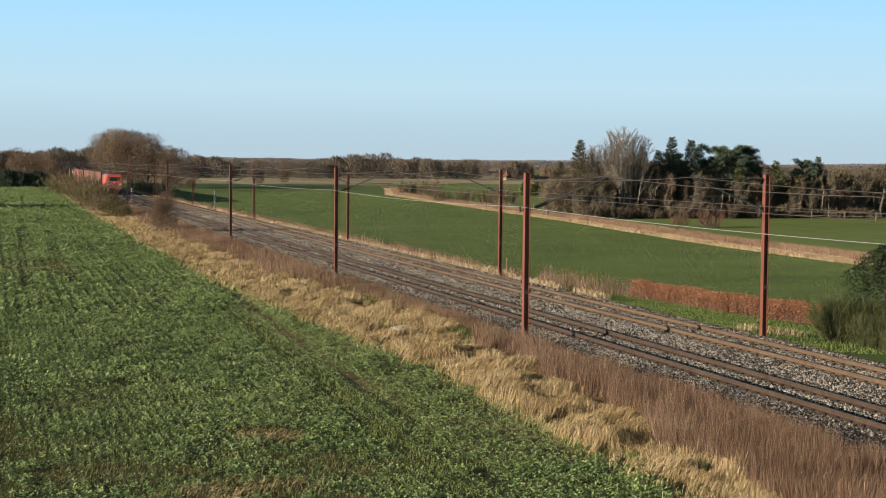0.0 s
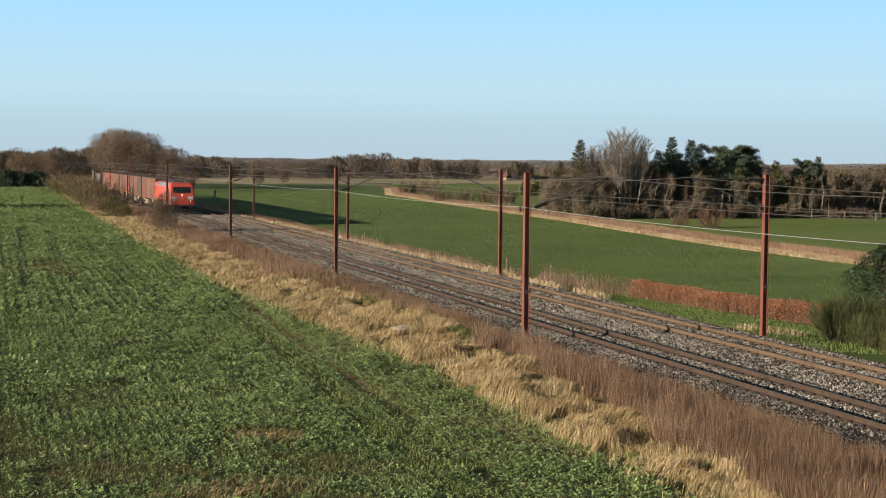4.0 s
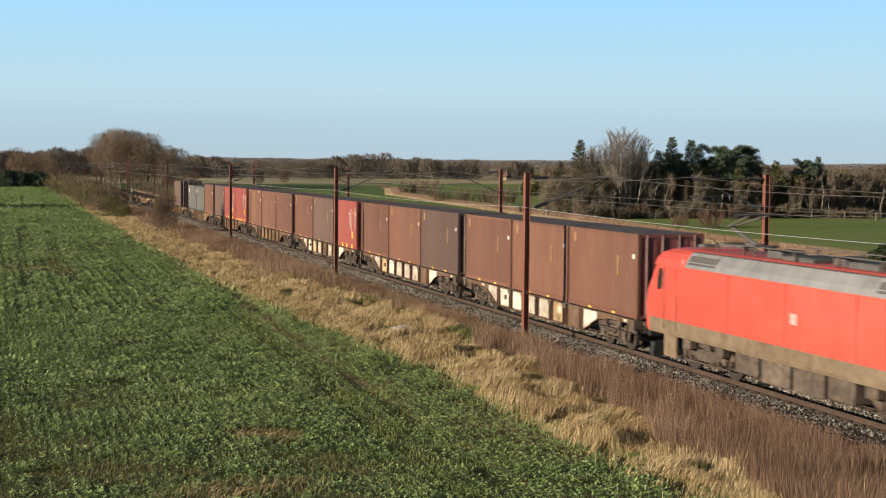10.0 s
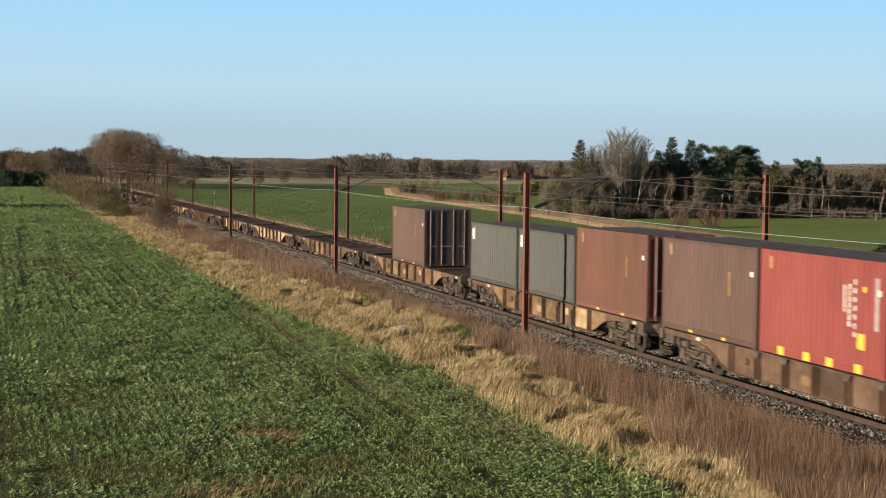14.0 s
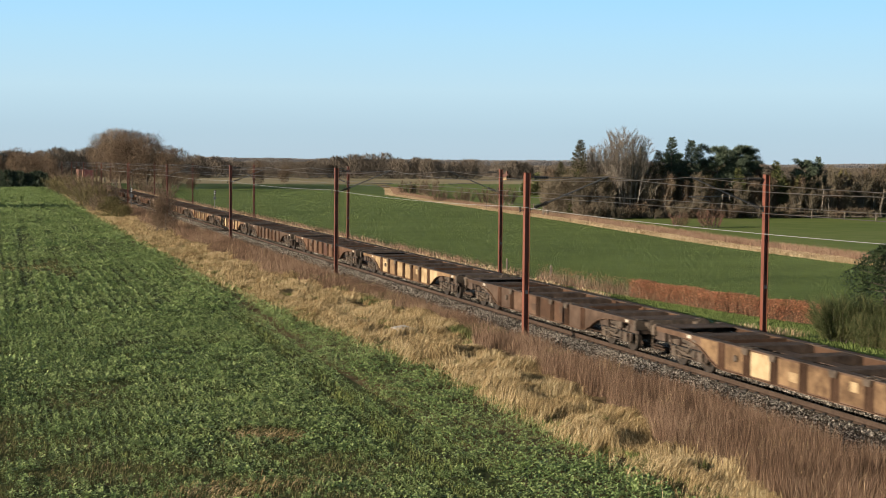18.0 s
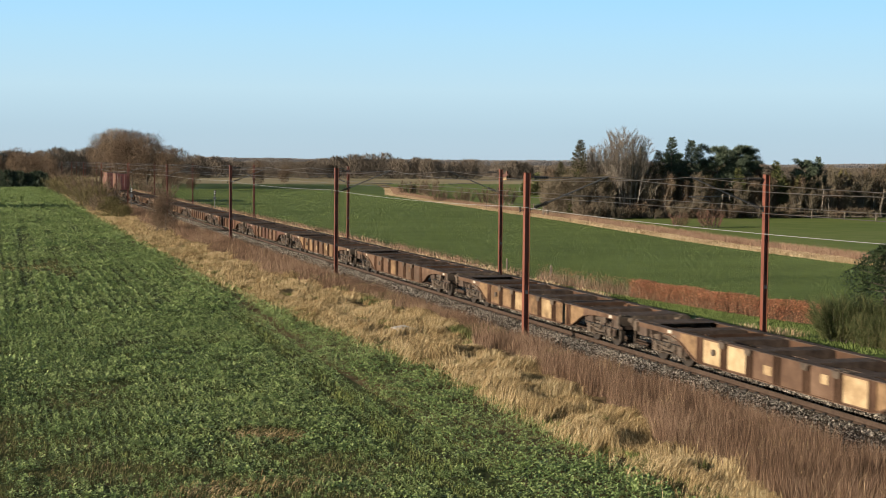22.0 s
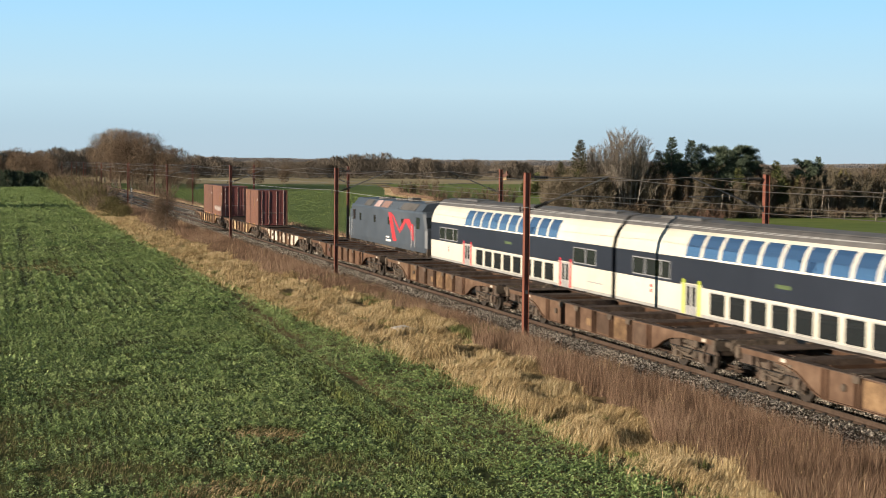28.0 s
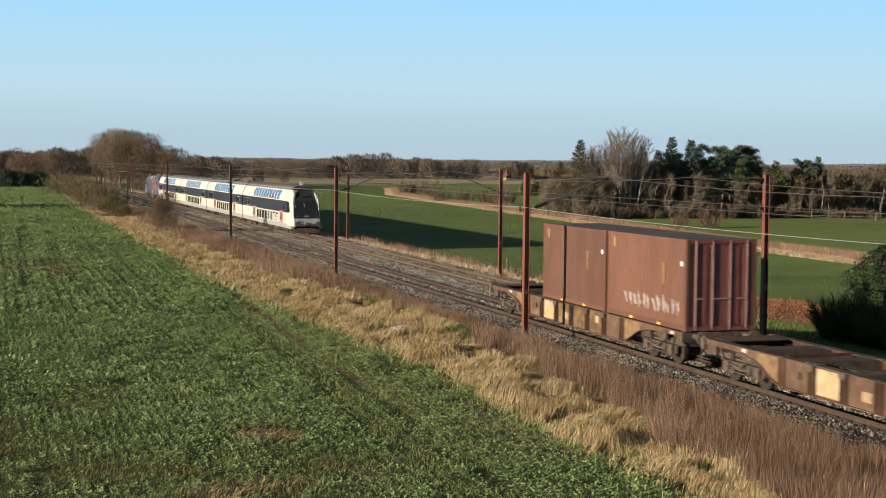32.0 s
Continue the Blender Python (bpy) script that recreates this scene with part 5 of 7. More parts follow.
PALEBARK = mat("pale_bark", [(0.16, 0.14, 0.12), (0.26, 0.235, 0.20), (0.36, 0.33, 0.29)], 3, 0.9, 0, 0.3, stretch=(1, 1, 0.3))
NEEDLE = mat("dark_conifer_needles", [(0.050, 0.066, 0.046), (0.080, 0.103, 0.068), (0.12, 0.148, 0.092)], 0.7, 0.75, 0, 0, island=0.5, spread=0.3)
NEEDLE2 = mat("yellowish_conifer_needles", [(0.035, 0.045, 0.016), (0.075, 0.085, 0.030), (0.12, 0.125, 0.05)], 0.7, 0.75, 0, 0, island=0.5, spread=0.3)
DULLNEEDLE = mat("dull_olive_needles", [(0.035, 0.036, 0.018), (0.066, 0.062, 0.034), (0.10, 0.09, 0.052)], 0.7, 0.75, 0, 0, island=0.5, spread=0.3)
SHRUB = mat("evergreen_shrub_leaf", [(0.014, 0.028, 0.010), (0.034, 0.058, 0.020), (0.072, 0.10, 0.036)], 0.8, 0.6, 0, 0, island=0.5)
BROOM = mat("broom_stems", [(0.030, 0.040, 0.015), (0.058, 0.072, 0.026), (0.092, 0.102, 0.042), (0.14, 0.13, 0.06)], 0.8, 0.8, 0, 0, island=0.5)
REEDPALE = mat("pale_reed_grass", [(0.24, 0.165, 0.085), (0.36, 0.27, 0.16), (0.46, 0.37, 0.24)], 0.5, 0.85, 0, 0, island=0.4)
SEDGE = mat("reddish_dry_sedge", [(0.14, 0.085, 0.055), (0.22, 0.14, 0.092), (0.30, 0.205, 0.14)], 0.5, 0.85, 0, 0, island=0.4)
WEED = mat("dull_weeds", [(0.050, 0.058, 0.020), (0.092, 0.102, 0.034), (0.15, 0.145, 0.062)], 0.6, 0.8, 0, 0, island=0.5)
COPPER = mat("copper_beech_leaf", [(0.16, 0.056, 0.028), (0.29, 0.108, 0.054), (0.40, 0.17, 0.088), (0.48, 0.25, 0.14)], 0.8, 0.6, 0, 0, island=0.6)


# crop on the field: leafy plants in drilled rows, worn wheel tracks and weedy places
def wheel_track(x, y):
    """How far a place lies in a wheel rut (first) or in the low strip beside one (second), 0 to 1."""
    rut, low = np.zeros(len(x)), np.zeros(len(x))
    for c, bend, y0, y1, wide, deep in ((-11.0, 0.034, 28, 110, 0.24, 0.85), (-20.1, 0.012, 80, 150, 0.26, 0.85), (-17.5, 0.010, 84, 118, 0.26, 0.95), (-14.7, 0.010, 82, 170, 0.22, 0.7), (-13.6, 0.02, 70, 330, 0.16, 0.55), (-16.9, 0.0, 120, 340, 0.22, 0.6), (-18.9, 0.0, 110, 340, 0.22, 0.6), (-21.4, 0.0, 90, 340, 0.22, 0.6)):
        wide = wide * np.interp(y, [45, 90, 200], [1.0, 1.15, 1.7])
        d = np.abs(x - c - bend * (y - 48 if c > -12 else y - 93) - 0.14 * lattice(x * 0, y, 0.22, c))
        on = (y > y0) & (y < y1)
        patchy = np.clip(0.95 + 1.2 * lattice(x * 0, y, 0.13, c + 3.0), 0.25, 1)
        rut = np.maximum(rut, on * deep * patchy * np.clip(1.6 - d / wide, 0, 1))
    d = np.abs(x + 11.95 - 0.030 * (y - 48))
    low = np.clip(1.5 - d / 0.42, 0, 1) * (y < 66) * np.clip(0.75 + 0.8 * lattice(x, y, 0.3, 12.0), 0, 1)
    return rut, low


def bare_places(x, y):
    """Thin, weedy and stripped places, 0 to 1."""
    near = np.clip((39 - y) / 7, 0, 1) * np.clip((-11.0 - x) / 3, 0, 1)
    b = near * np.clip(0.38 + 1.5 * lattice(x, y, 0.42, 6.0) + 0.9 * lattice(x, y, 1.5, 16.0), 0, 1)
    for cx, cy, rx, ry, k in ((-21.6, 36.0, 0.9, 4.5, 0.85), (-15.2, 35.6, 0.75, 0.9, 1.3), (-17.0, 29.6, 2.0, 1.0, 1.3), (-14.2, 31.3, 1.3, 1.2, 0.8), (-18.4, 96, 1.7, 8.5, 1.1), (-20.9, 97, 0.7, 6, 0.9), (-19.6, 44, 1.6, 3.0, 0.6)):
        b = np.maximum(b, k * np.clip(1.25 - np.hypot((x - cx) / rx, (y - cy) / ry) + 0.9 * lattice(x, y, 0.8, 2.5), 0, 1))
    return np.clip(b, 0, 1)


def build_crop():
    def edge(y):
        return np.interp(y, [a for a, _ in FIELD_EDGE], [b for _, b in FIELD_EDGE])
    vs, fs, off = [], [], 0
    for y0, y1, dens, size, per, rad, x0 in ((22, 42, 62, 0.060, 13, 0.085, -22.8), (42, 66, 46, 0.070, 11, 0.10, -22.9), (66, 110, 25, 0.105, 9, 0.13, -23), (110, 200, 11, 0.15, 8, 0.21, -23.2), (200, 372, 3.6, 0.25, 8, 0.36, -23.5)):
        n = int((y1 - y0) * (-7.8 - x0) * dens)
        y = RNG.uniform(y0, y1, n)
        x = RNG.uniform(x0, -7.8, n)
        row = 0.25 if y0 < 66 else 0.5
        x = x + (np.round(x / row) * row - x) * 0.45
        keep = x < edge(y) + RNG.normal(0, 0.08, n)
        x, y = x[keep], y[keep]
        rut, low = wheel_track(x, y)
        patch = lattice(x, y, 0.16, 3.0) + 0.6 * lattice(x, y, 0.55, 9.0)
        thin = np.clip((patch - 0.2) * 1.2, 0, 0.35)
        thin = np.maximum(np.maximum(thin, 0.97 * rut), np.maximum(0.7 * low, 0.97 * bare_places(x, y)))
        ok = RNG.random(len(x)) > thin
        x, y, low, thin = x[ok], y[ok], low[ok], thin[ok]
        n = len(x)
        vigour = np.clip(0.92 + 0.50 * lattice(x, y, 1.1, 1.5) + 0.30 * lattice(x, y, 0.12, 5.0), 0.5, 1.4) * (1 - 0.45 * low) * (1 - 0.35 * np.clip(thin, 0, 1))
        vigour *= RNG.uniform(0.7, 1.2, n)
        tall = 0.17 * vigour * np.clip(rad / 0.085, 1, 1.35)
        # one rosette of leaves a plant, the upper ones steeper
        cx, cy, cv, ct = (np.repeat(q, per) for q in (x, y, vigour, tall))
        m = len(cx)
        u = np.sqrt(RNG.random(m))
        a = RNG.uniform(0, 2 * np.pi, m)
        r = rad * cv * u
        px, py = cx + r * np.cos(a), cy + r * np.sin(a)
        zz = np.repeat(gz(x, y), per) + ct * (1.05 - 0.65 * u ** 1.6) * RNG.uniform(0.55, 1.0, m)
        s = size * cv ** 0.6 * RNG.uniform(0.6, 1.3, m)
        a2 = a + RNG.normal(0, 0.5, m)
        rise = np.clip(1.05 - 1.2 * u + RNG.normal(0, 0.35, m), -0.5, 1.5)
        d = unit(np.stack([np.cos(a2), np.sin(a2), rise], 1)) * s[:, None]
        side = unit(np.stack([-np.sin(a2), np.cos(a2), RNG.normal(0, 0.35, m)], 1)) * (0.36 * s)[:, None]
        base = np.stack([px, py, zz], 1)
        mid = base + d * 0.55
        mid[:, 2] += 0.10 * s
        v = np.stack([base, mid + side, base + d, mid - side], 1).reshape(-1, 3)
        k = np.arange(m)[:, None] * 4
        f = np.concatenate([k + np.array([[0, 1, 2]]), k + np.array([[0, 2, 3]])], 0)
        vs.append(v)
        fs.append(f + off)
        off += len(v)
    return grow_np("crop_plants", np.concatenate(vs), np.concatenate(fs), CROP, "low leafy green crop across the field", "crop")


build_crop()


def build_verge():
    groups = {"straw": ([], [], 0), "stalk": ([], [], 0), "fresh": ([], [], 0), "wheat": ([], [], 0), "reed": 0, "sedge": 0, "weed": 0}
    store = {k: [[], [], 0] for k in groups}

    def add(kind, v, f):
        g = store[kind]
        g[0].append(v)
        g[1].append(f + g[2])
        g[2] += len(v)

    def field(x, y, hmin, hmax, w, kind, tilt=0.5, lift=0.0):
        n = len(x)
        h = RNG.uniform(hmin, hmax, n)
        if kind == "straw":
            h *= np.clip(0.85 + 0.85 * lattice(x, y, 0.95, 7.0) + 0.5 * lattice(x, y, 0.33, 2.0), 0.35, 1.6)
        swirl = 2.2 * lattice(x, y, 0.5, 4.0) + 0.4
        lean = np.stack([np.cos(swirl), np.sin(swirl), 0 * swirl], 1) * (tilt * RNG.uniform(0.3, 1.2, n))[:, None]
        lean[:, :2] += RNG.normal(0, 0.22, (n, 2))
        base = np.stack([x, y, gz(x, y) + lift], 1)
        if kind in ("stalk", "sedge"):
            lean[:, 2] = 1.0
            add(kind, *slivers(base, lean, h, w * RNG.uniform(0.6, 1.5, n), RNG))
        else:
            add(kind, *blades(base, h, w * RNG.uniform(0.6, 1.5, n), lean, RNG))

    fe = lambda y: np.interp(y, [a for a, _ in FIELD_EDGE], [b for _, b in FIELD_EDGE])
    for y0, y1, dens, w, hs in ((19, 45, 2300, 0.011, 1.0), (45, 75, 1150, 0.015, 1.0), (75, 130, 420, 0.024, 1.0), (130, 240, 120, 0.042, 1.05), (240, 372, 36, 0.075, 1.1)):
        n = int((y1 - y0) * 7.0 * dens)
        y = RNG.uniform(y0, y1, n)
        x = RNG.uniform(-10.4, -2.7, n)
        e = fe(y)
        rel = (x - e) / (-3.0 - e)
        tuft = lattice(x, y, 0.8, 2.0)
        keep = (rel > -0.04 + 0.04 * RNG.normal(size=n)) & (rel < 1.0 - 0.10 * RNG.random(n)) & (tuft > -0.28)
        # brown stalks take over near the line where the bank comes closer
        brown = rel > np.interp(y, [22, 34, 46, 58, 80, 110], [0.30, 0.38, 0.60, 0.78, 0.58, 0.52]) + 0.18 * lattice(x, y, 0.25, 8.0)
        fresh = keep & (rel < 0.12) & (RNG.random(n) < 0.30)
        weed = keep & (rel > 0.66) & (y > 44) & (y < 82) & (lattice(x, y, 0.35, 17.0) > -0.08) & (RNG.random(n) < 0.6)
        field(x[weed], y[weed], 0.15, 0.45, w * 1.4, "weed", 0.6)
        fresh |= keep & ~brown & (lattice(x, y, 1.1, 14.0) > 0.37) & (RNG.random(n) < 0.5)
        a = keep & ~brown & ~fresh & (RNG.random(n) < 0.72)
        field(x[a], y[a], 0.18 * hs, 0.56 * hs, w * 0.8, "straw", 1.35)
        a = keep & brown & (RNG.random(n) < 0.03)
        field(x[a], y[a], 0.25 * hs, 0.60 * hs, w, "straw", 0.4)
        b = keep & brown & ~weed
        field(x[b], y[b], 0.24 * hs, 0.76 * hs, w * 0.85, "stalk", 0.14)
        field(x[fresh], y[fresh], 0.08, 0.26, w, "fresh", 0.5)
    # far side of the line
    for y0, y1, dens, w in ((50, 95, 70, 0.03), (95, 180, 60, 0.05), (180, 340, 26, 0.09)):
        n = int((y1 - y0) * 3.5 * dens)
        y = RNG.uniform(y0, y1, n)
        x = RNG.uniform(7.0, 10.5, n)
        tuft = lattice(x, y, 0.5, 6.0)
        wide = np.interp(y, [50, 62, 80, 100, 150, 340], [7.6, 7.7, 9.2, 9.9, 10.2, 10.5])
        keep = (x < wide + 0.5 * tuft) & (tuft > -0.15) & (y > 67)
        a = keep & ((x < 8.2) | (tuft > 0.15))
        field(x[a], y[a], 0.2, 0.5, w, "reed", 0.4)
        b = keep & ~a
        field(x[b], y[b], 0.35, 0.9, w * 0.8, "sedge", 0.2)
    # young wheat of the field beyond
    for y0, y1, dens, w in ((52, 110, 40, 0.018), (110, 200, 13, 0.034), (200, 420, 3, 0.075)):
        n = int((y1 - y0) * 60 * dens)
        y = RNG.uniform(y0, y1, n)
        x = RNG.uniform(9.5, 70, n)
        d = np.interp(y, [a for a, _ in DITCH], [b for _, b in DITCH])
        lo = np.interp(y, [52, 60, 73, 84, 90, 420], [16.5, 15.6, 12.6, 11.2, 10.4, 10.8])
        k = (x > lo) & (x < d)
        h = w * 1.0 + 0.05
        add_n = int(k.sum())
        field(x[k], y[k], 0.5 * h, h, w, "wheat", 0.25)
    # weeds and dead stems in the thin places and low strips of the crop
    for y0, y1, n, w in ((23, 42, 150000, 0.008), (42, 70, 60000, 0.013), (76, 118, 60000, 0.022)):
        y = RNG.uniform(y0, y1, n)
        x = RNG.uniform(-22.8, -9.6, n)
        rut, low = wheel_track(x, y)
        bare = bare_places(x, y)
        k = bare > 0.25 + 0.5 * RNG.random(n)
        a = k & (RNG.random(n) < 0.22)
        field(x[a], y[a], 0.04, 0.13, w, "straw" if y0 > 70 else "stalk", 1.2)
        b = k & ~a
        field(x[b], y[b], 0.04, 0.15, w, "weed", 0.9)
        c = (low > 0.4 + 0.9 * RNG.random(n)) & ~k
        field(x[c], y[c], 0.06, 0.17, w, "fresh", 0.6)
        c = (RNG.random(n) < 0.12) & (lattice(x, y, 0.5, 19.0) > 0.05) & ~k & (y < 60)
        field(x[c], y[c], 0.10, 0.20, w, "fresh", 0.5)
    # straw strewn on the stripped patches
    for cx, cy, rx, ry, n in ((-15.2, 35.6, 0.55, 0.5, 500), (-17.0, 29.7, 1.2, 0.5, 900)):
        field(cx + RNG.normal(0, rx, n), cy + RNG.normal(0, ry, n), 0.10, 0.24, 0.010, "straw", 2.2)
    # lawn between the hedge and the line
    n = 26000
    y = RNG.uniform(47, 84, n)
    x = RNG.uniform(7.4, 15.5, n)
    k = (x < np.interp(y, [47, 59, 73, 84], [15.5, 14.6, 11.6, 10.0])) & (x > 7.5 + 0.3 * lattice(x, y, 0.6, 1.0))
    field(x[k], y[k], 0.04, 0.11, 0.02, "wheat", 0.5)
    # pale tufts by the lawn
    for cx, cy in ((9.3, 53.6), (10.0, 53.2), (8.6, 54.6)):
        n = 120
        field(cx + RNG.normal(0, 0.25, n), cy + RNG.normal(0, 0.25, n), 0.15, 0.45, 0.016, "reed", 0.35)
    # ditch between the fields
    n = 190000
    y = 85 + 345 * RNG.random(n) ** 1.4
    d = np.interp(y, [a for a, _ in DITCH], [b for _, b in DITCH])
    x = d + RNG.uniform(-0.4, 4.9, n)
    pale = (x - d < 1.7 + 0.5 * lattice(x, y, 0.2, 5.0))
    field(x[pale], y[pale], 0.15, 0.5, 0.032, "reed", 1.1)
    field(x[~pale], y[~pale], 0.3, 0.85, 0.036, "sedge", 0.35)
    names = {"weed": ("green_weeds", WEED, "dull green weeds along the foot of the ballast"), "reed": ("reed_grass", REEDPALE, "pale dead reed grass along the ditch"), "sedge": ("dry_sedge", SEDGE, "reddish dry sedge along the ditch"), "straw": ("dead_grass", STRAW, "pale straw-coloured dead grass on the bank"), "stalk": ("dead_stalks", STALK, "brown dead stalks and weeds beside the line"), "fresh": ("grass_tufts", FRESH, "fresh green grass tufts at the field edge"), "wheat": ("young_wheat", WHEAT, "even green young wheat across the field")}
    for k, (name, m, lab) in names.items():
        grow_np(name, np.concatenate(store[k][0]), np.concatenate(store[k][1]), m, lab, "grass")


build_verge()


def build_stones():
    prof_x = [-3.45, -2.75, -2.2, -0.9, 0.9, 1.6, 2.8, 3.5, 5.3, 6.2, 6.7, 7.5]
    prof_z = [-0.60, -0.22, -0.185, -0.20, -0.20, -0.185, -0.185, -0.20, -0.20, -0.185, -0.24, -0.62]
    xs, ys, ss = [], [], []
    for y0, y1, dens, size in ((27, 60, 250, 0.042), (60, 100, 130, 0.058), (100, 190, 80, 0.075)):
        n = int((y1 - y0) * 10.65 * dens)
        x, y = RNG.uniform(-3.35, 7.3, n), RNG.uniform(y0, y1, n)
        # the bed is only bare of shade and weeds inside this wedge
        k = x < 0.69 * (y - 27) - 2.6
        for c in (0.0, FAR_X):
            for s in (-1, 1):
                k &= np.abs(x - c - s * GAUGE / 2) > 0.10
        xs.append(x[k])
        ys.append(y[k])
        ss.append(np.full(k.sum(), size) * RNG.uniform(0.55, 1.3, k.sum()))
    x, y, s = np.concatenate(xs), np.concatenate(ys), np.concatenate(ss)
    n = len(x)
    z = np.interp(x, prof_x, prof_z)
    form = np.array([(1, 0, 0), (0, 1, 0), (-1, 0, 0), (0, -1, 0), (0.1, 0.1, 0.95)], float)
    f0 = np.array([(0, 1, 4), (1, 2, 4), (2, 3, 4), (3, 0, 4)])
    a = RNG.uniform(0, 2 * np.pi, n)
    ca, sa = np.cos(a), np.sin(a)
    p = form[None] * RNG.uniform(0.6, 1.35, (n, 5, 1)) * s[:, None, None]
    p[:, 4, :2] += RNG.normal(0, 0.35, (n, 2)) * s[:, None]
    q = np.stack([p[..., 0] * ca[:, None] - p[..., 1] * sa[:, None], p[..., 0] * sa[:, None] + p[..., 1] * ca[:, None], p[..., 2] + 0.2 * p[..., 0]], -1)
    v = q + np.stack([x, y, z - 0.004], 1)[:, None]
    f = (f0[None] + 5 * np.arange(n)[:, None, None]).reshape(-1, 3)
    grow_np("ballast_stones", v, f, STONE, "loose grey crushed stones of the ballast", "gravel")


build_stones()


# ---- trees and bushes ----
def branch_tree(seed, H, crown_r, clear=0.25, limbs=7, subs=6, groups=5, per=9, twig=0.8, tw=0.035, upright=0.5, trunk_r=None, stems=1):
    """Bare broad-leaved tree: tubes for trunk and limbs, slivers for twigs."""
    rng = np.random.default_rng(seed)
    g = Geo()
    base, way = [], []
    tr = trunk_r or H * 0.018
    for st in range(stems):
        o = Vector((rng.normal(0, 0.25) * (stems > 1), rng.normal(0, 0.25) * (stems > 1), -0.2))
        lean = Vector((rng.normal(0, 0.05), rng.normal(0, 0.05), 1))
        top = o + lean * (H * 0.8)
        pts = [o.lerp(top, t) + Vector((rng.normal(0, 0.02 * H * t), rng.normal(0, 0.02 * H * t), 0)) for t in (0, 0.25, 0.5, 0.75, 1)]
        for i in range(4):
            g.tube(pts[i], pts[i + 1], tr * (1 - 0.2 * i), tr * (0.8 - 0.2 * i) + 0.01, n=6, caps=False)
        for i in range(limbs):
            t = clear + (0.98 - clear) * (i + rng.random()) / limbs
            k = min(3, int(t * 4))
            p0 = pts[k].lerp(pts[k + 1], t * 4 - k)
            a = rng.uniform(0, 2 * math.pi)
            reach = crown_r * (0.55 + 0.6 * math.sin(math.pi * min(1, max(0.05, (t - clear) / (1.12 - clear)))) ** 0.7) * rng.uniform(0.75, 1.1)
            end = p0 + Vector((math.cos(a) * reach, math.sin(a) * reach, reach * upright * rng.uniform(0.6, 1.5)))
            if end.z > H:
                end.z = H * rng.uniform(0.93, 1.0)
            midp = p0.lerp(end, 0.5) + Vector((0, 0, -0.06 * reach))
            r0 = tr * 0.45 * (1.1 - t * 0.6)
            g.tube(p0, midp, r0, r0 * 0.6, n=4, caps=False)
            g.tube(midp, end, r0 * 0.6, r0 * 0.2, n=4, caps=False)
            for j in range(subs):
                u = 0.2 + 0.8 * (j + rng.random()) / subs
                q0 = p0.lerp(midp, u * 2) if u < 0.5 else midp.lerp(end, u * 2 - 1)
                d = Vector(rng.normal(0, 1, 3))
                d.z = abs(d.z) * 0.6 + upright
                d = (d.normalized() + (end - p0).normalized() * 0.7).normalized()
                q1 = q0 + d * reach * rng.uniform(0.25, 0.5)
                g.tube(q0, q1, r0 * 0.3, r0 * 0.1, n=3, caps=False)
                for k2 in range(groups):
                    c = q0.lerp(q1, 0.15 + 0.85 * (k2 + rng.random()) / groups)
                    for _ in range(per):
                        w = Vector(rng.normal(0, 1, 3))
                        w.z = w.z * 0.6 + upright * 0.8
                        base.append(c)
                        way.append(w.normalized() * 0.9 + d)
    base, way = np.array([tuple(b) for b in base]), np.array([tuple(b) for b in way])
    n = len(base)
    v, f = slivers(base + rng.normal(0, 0.06, (n, 3)), way, twig * rng.uniform(0.5, 1.3, n), tw * rng.uniform(0.7, 1.4, n), rng)
    return g, v, f


def round_tree(seed, H, R, n=8000, twig=1.0, tw=0.05, lobes=9, low=0.12):
    """Bare tree whose fine twigs fill a rounded crown made of several lobes."""
    rng = np.random.default_rng(seed)
    g, v, f = branch_tree(seed, H * 0.92, R * 0.8, 0.15, 9, 4, 1, 1, 0.3, 0.02, 0.5)
    base, way = [], []
    for i in range(lobes):
        a, t = rng.uniform(0, 2 * math.pi), (i + rng.random()) / lobes
        rr = R * 0.62 * math.sin(math.pi * min(0.93, 0.22 + 0.7 * t)) * (0.3 + 0.7 * rng.random())
        c = np.array((math.cos(a) * rr, math.sin(a) * rr, H * (low + 0.22 + (0.62 - low) * t)))
        s = R * rng.uniform(0.45, 0.62)
        k = n // lobes
        d = unit(rng.normal(size=(k, 3)))
        q = rng.uniform(0.25, 1.0, k) ** 0.5
        p = c[None] + d * (q * s)[:, None] * np.array((1, 1, 0.95))
        p[:, 2] = np.minimum(p[:, 2], H * (0.96 + 0.04 * rng.random(k)))
        base.append(p)
        w = d + rng.normal(0, 0.45, (k, 3))
        w[:, 2] += 0.5
        way.append(w)
    base, way = np.concatenate(base), np.concatenate(way)
    base[:, 2] = np.maximum(base[:, 2], 0.3)
    m = len(base)
    v, f = slivers(base, way, twig * rng.uniform(0.4, 1.2, m), tw * rng.uniform(0.6, 1.4, m), rng)
    return g, v, f


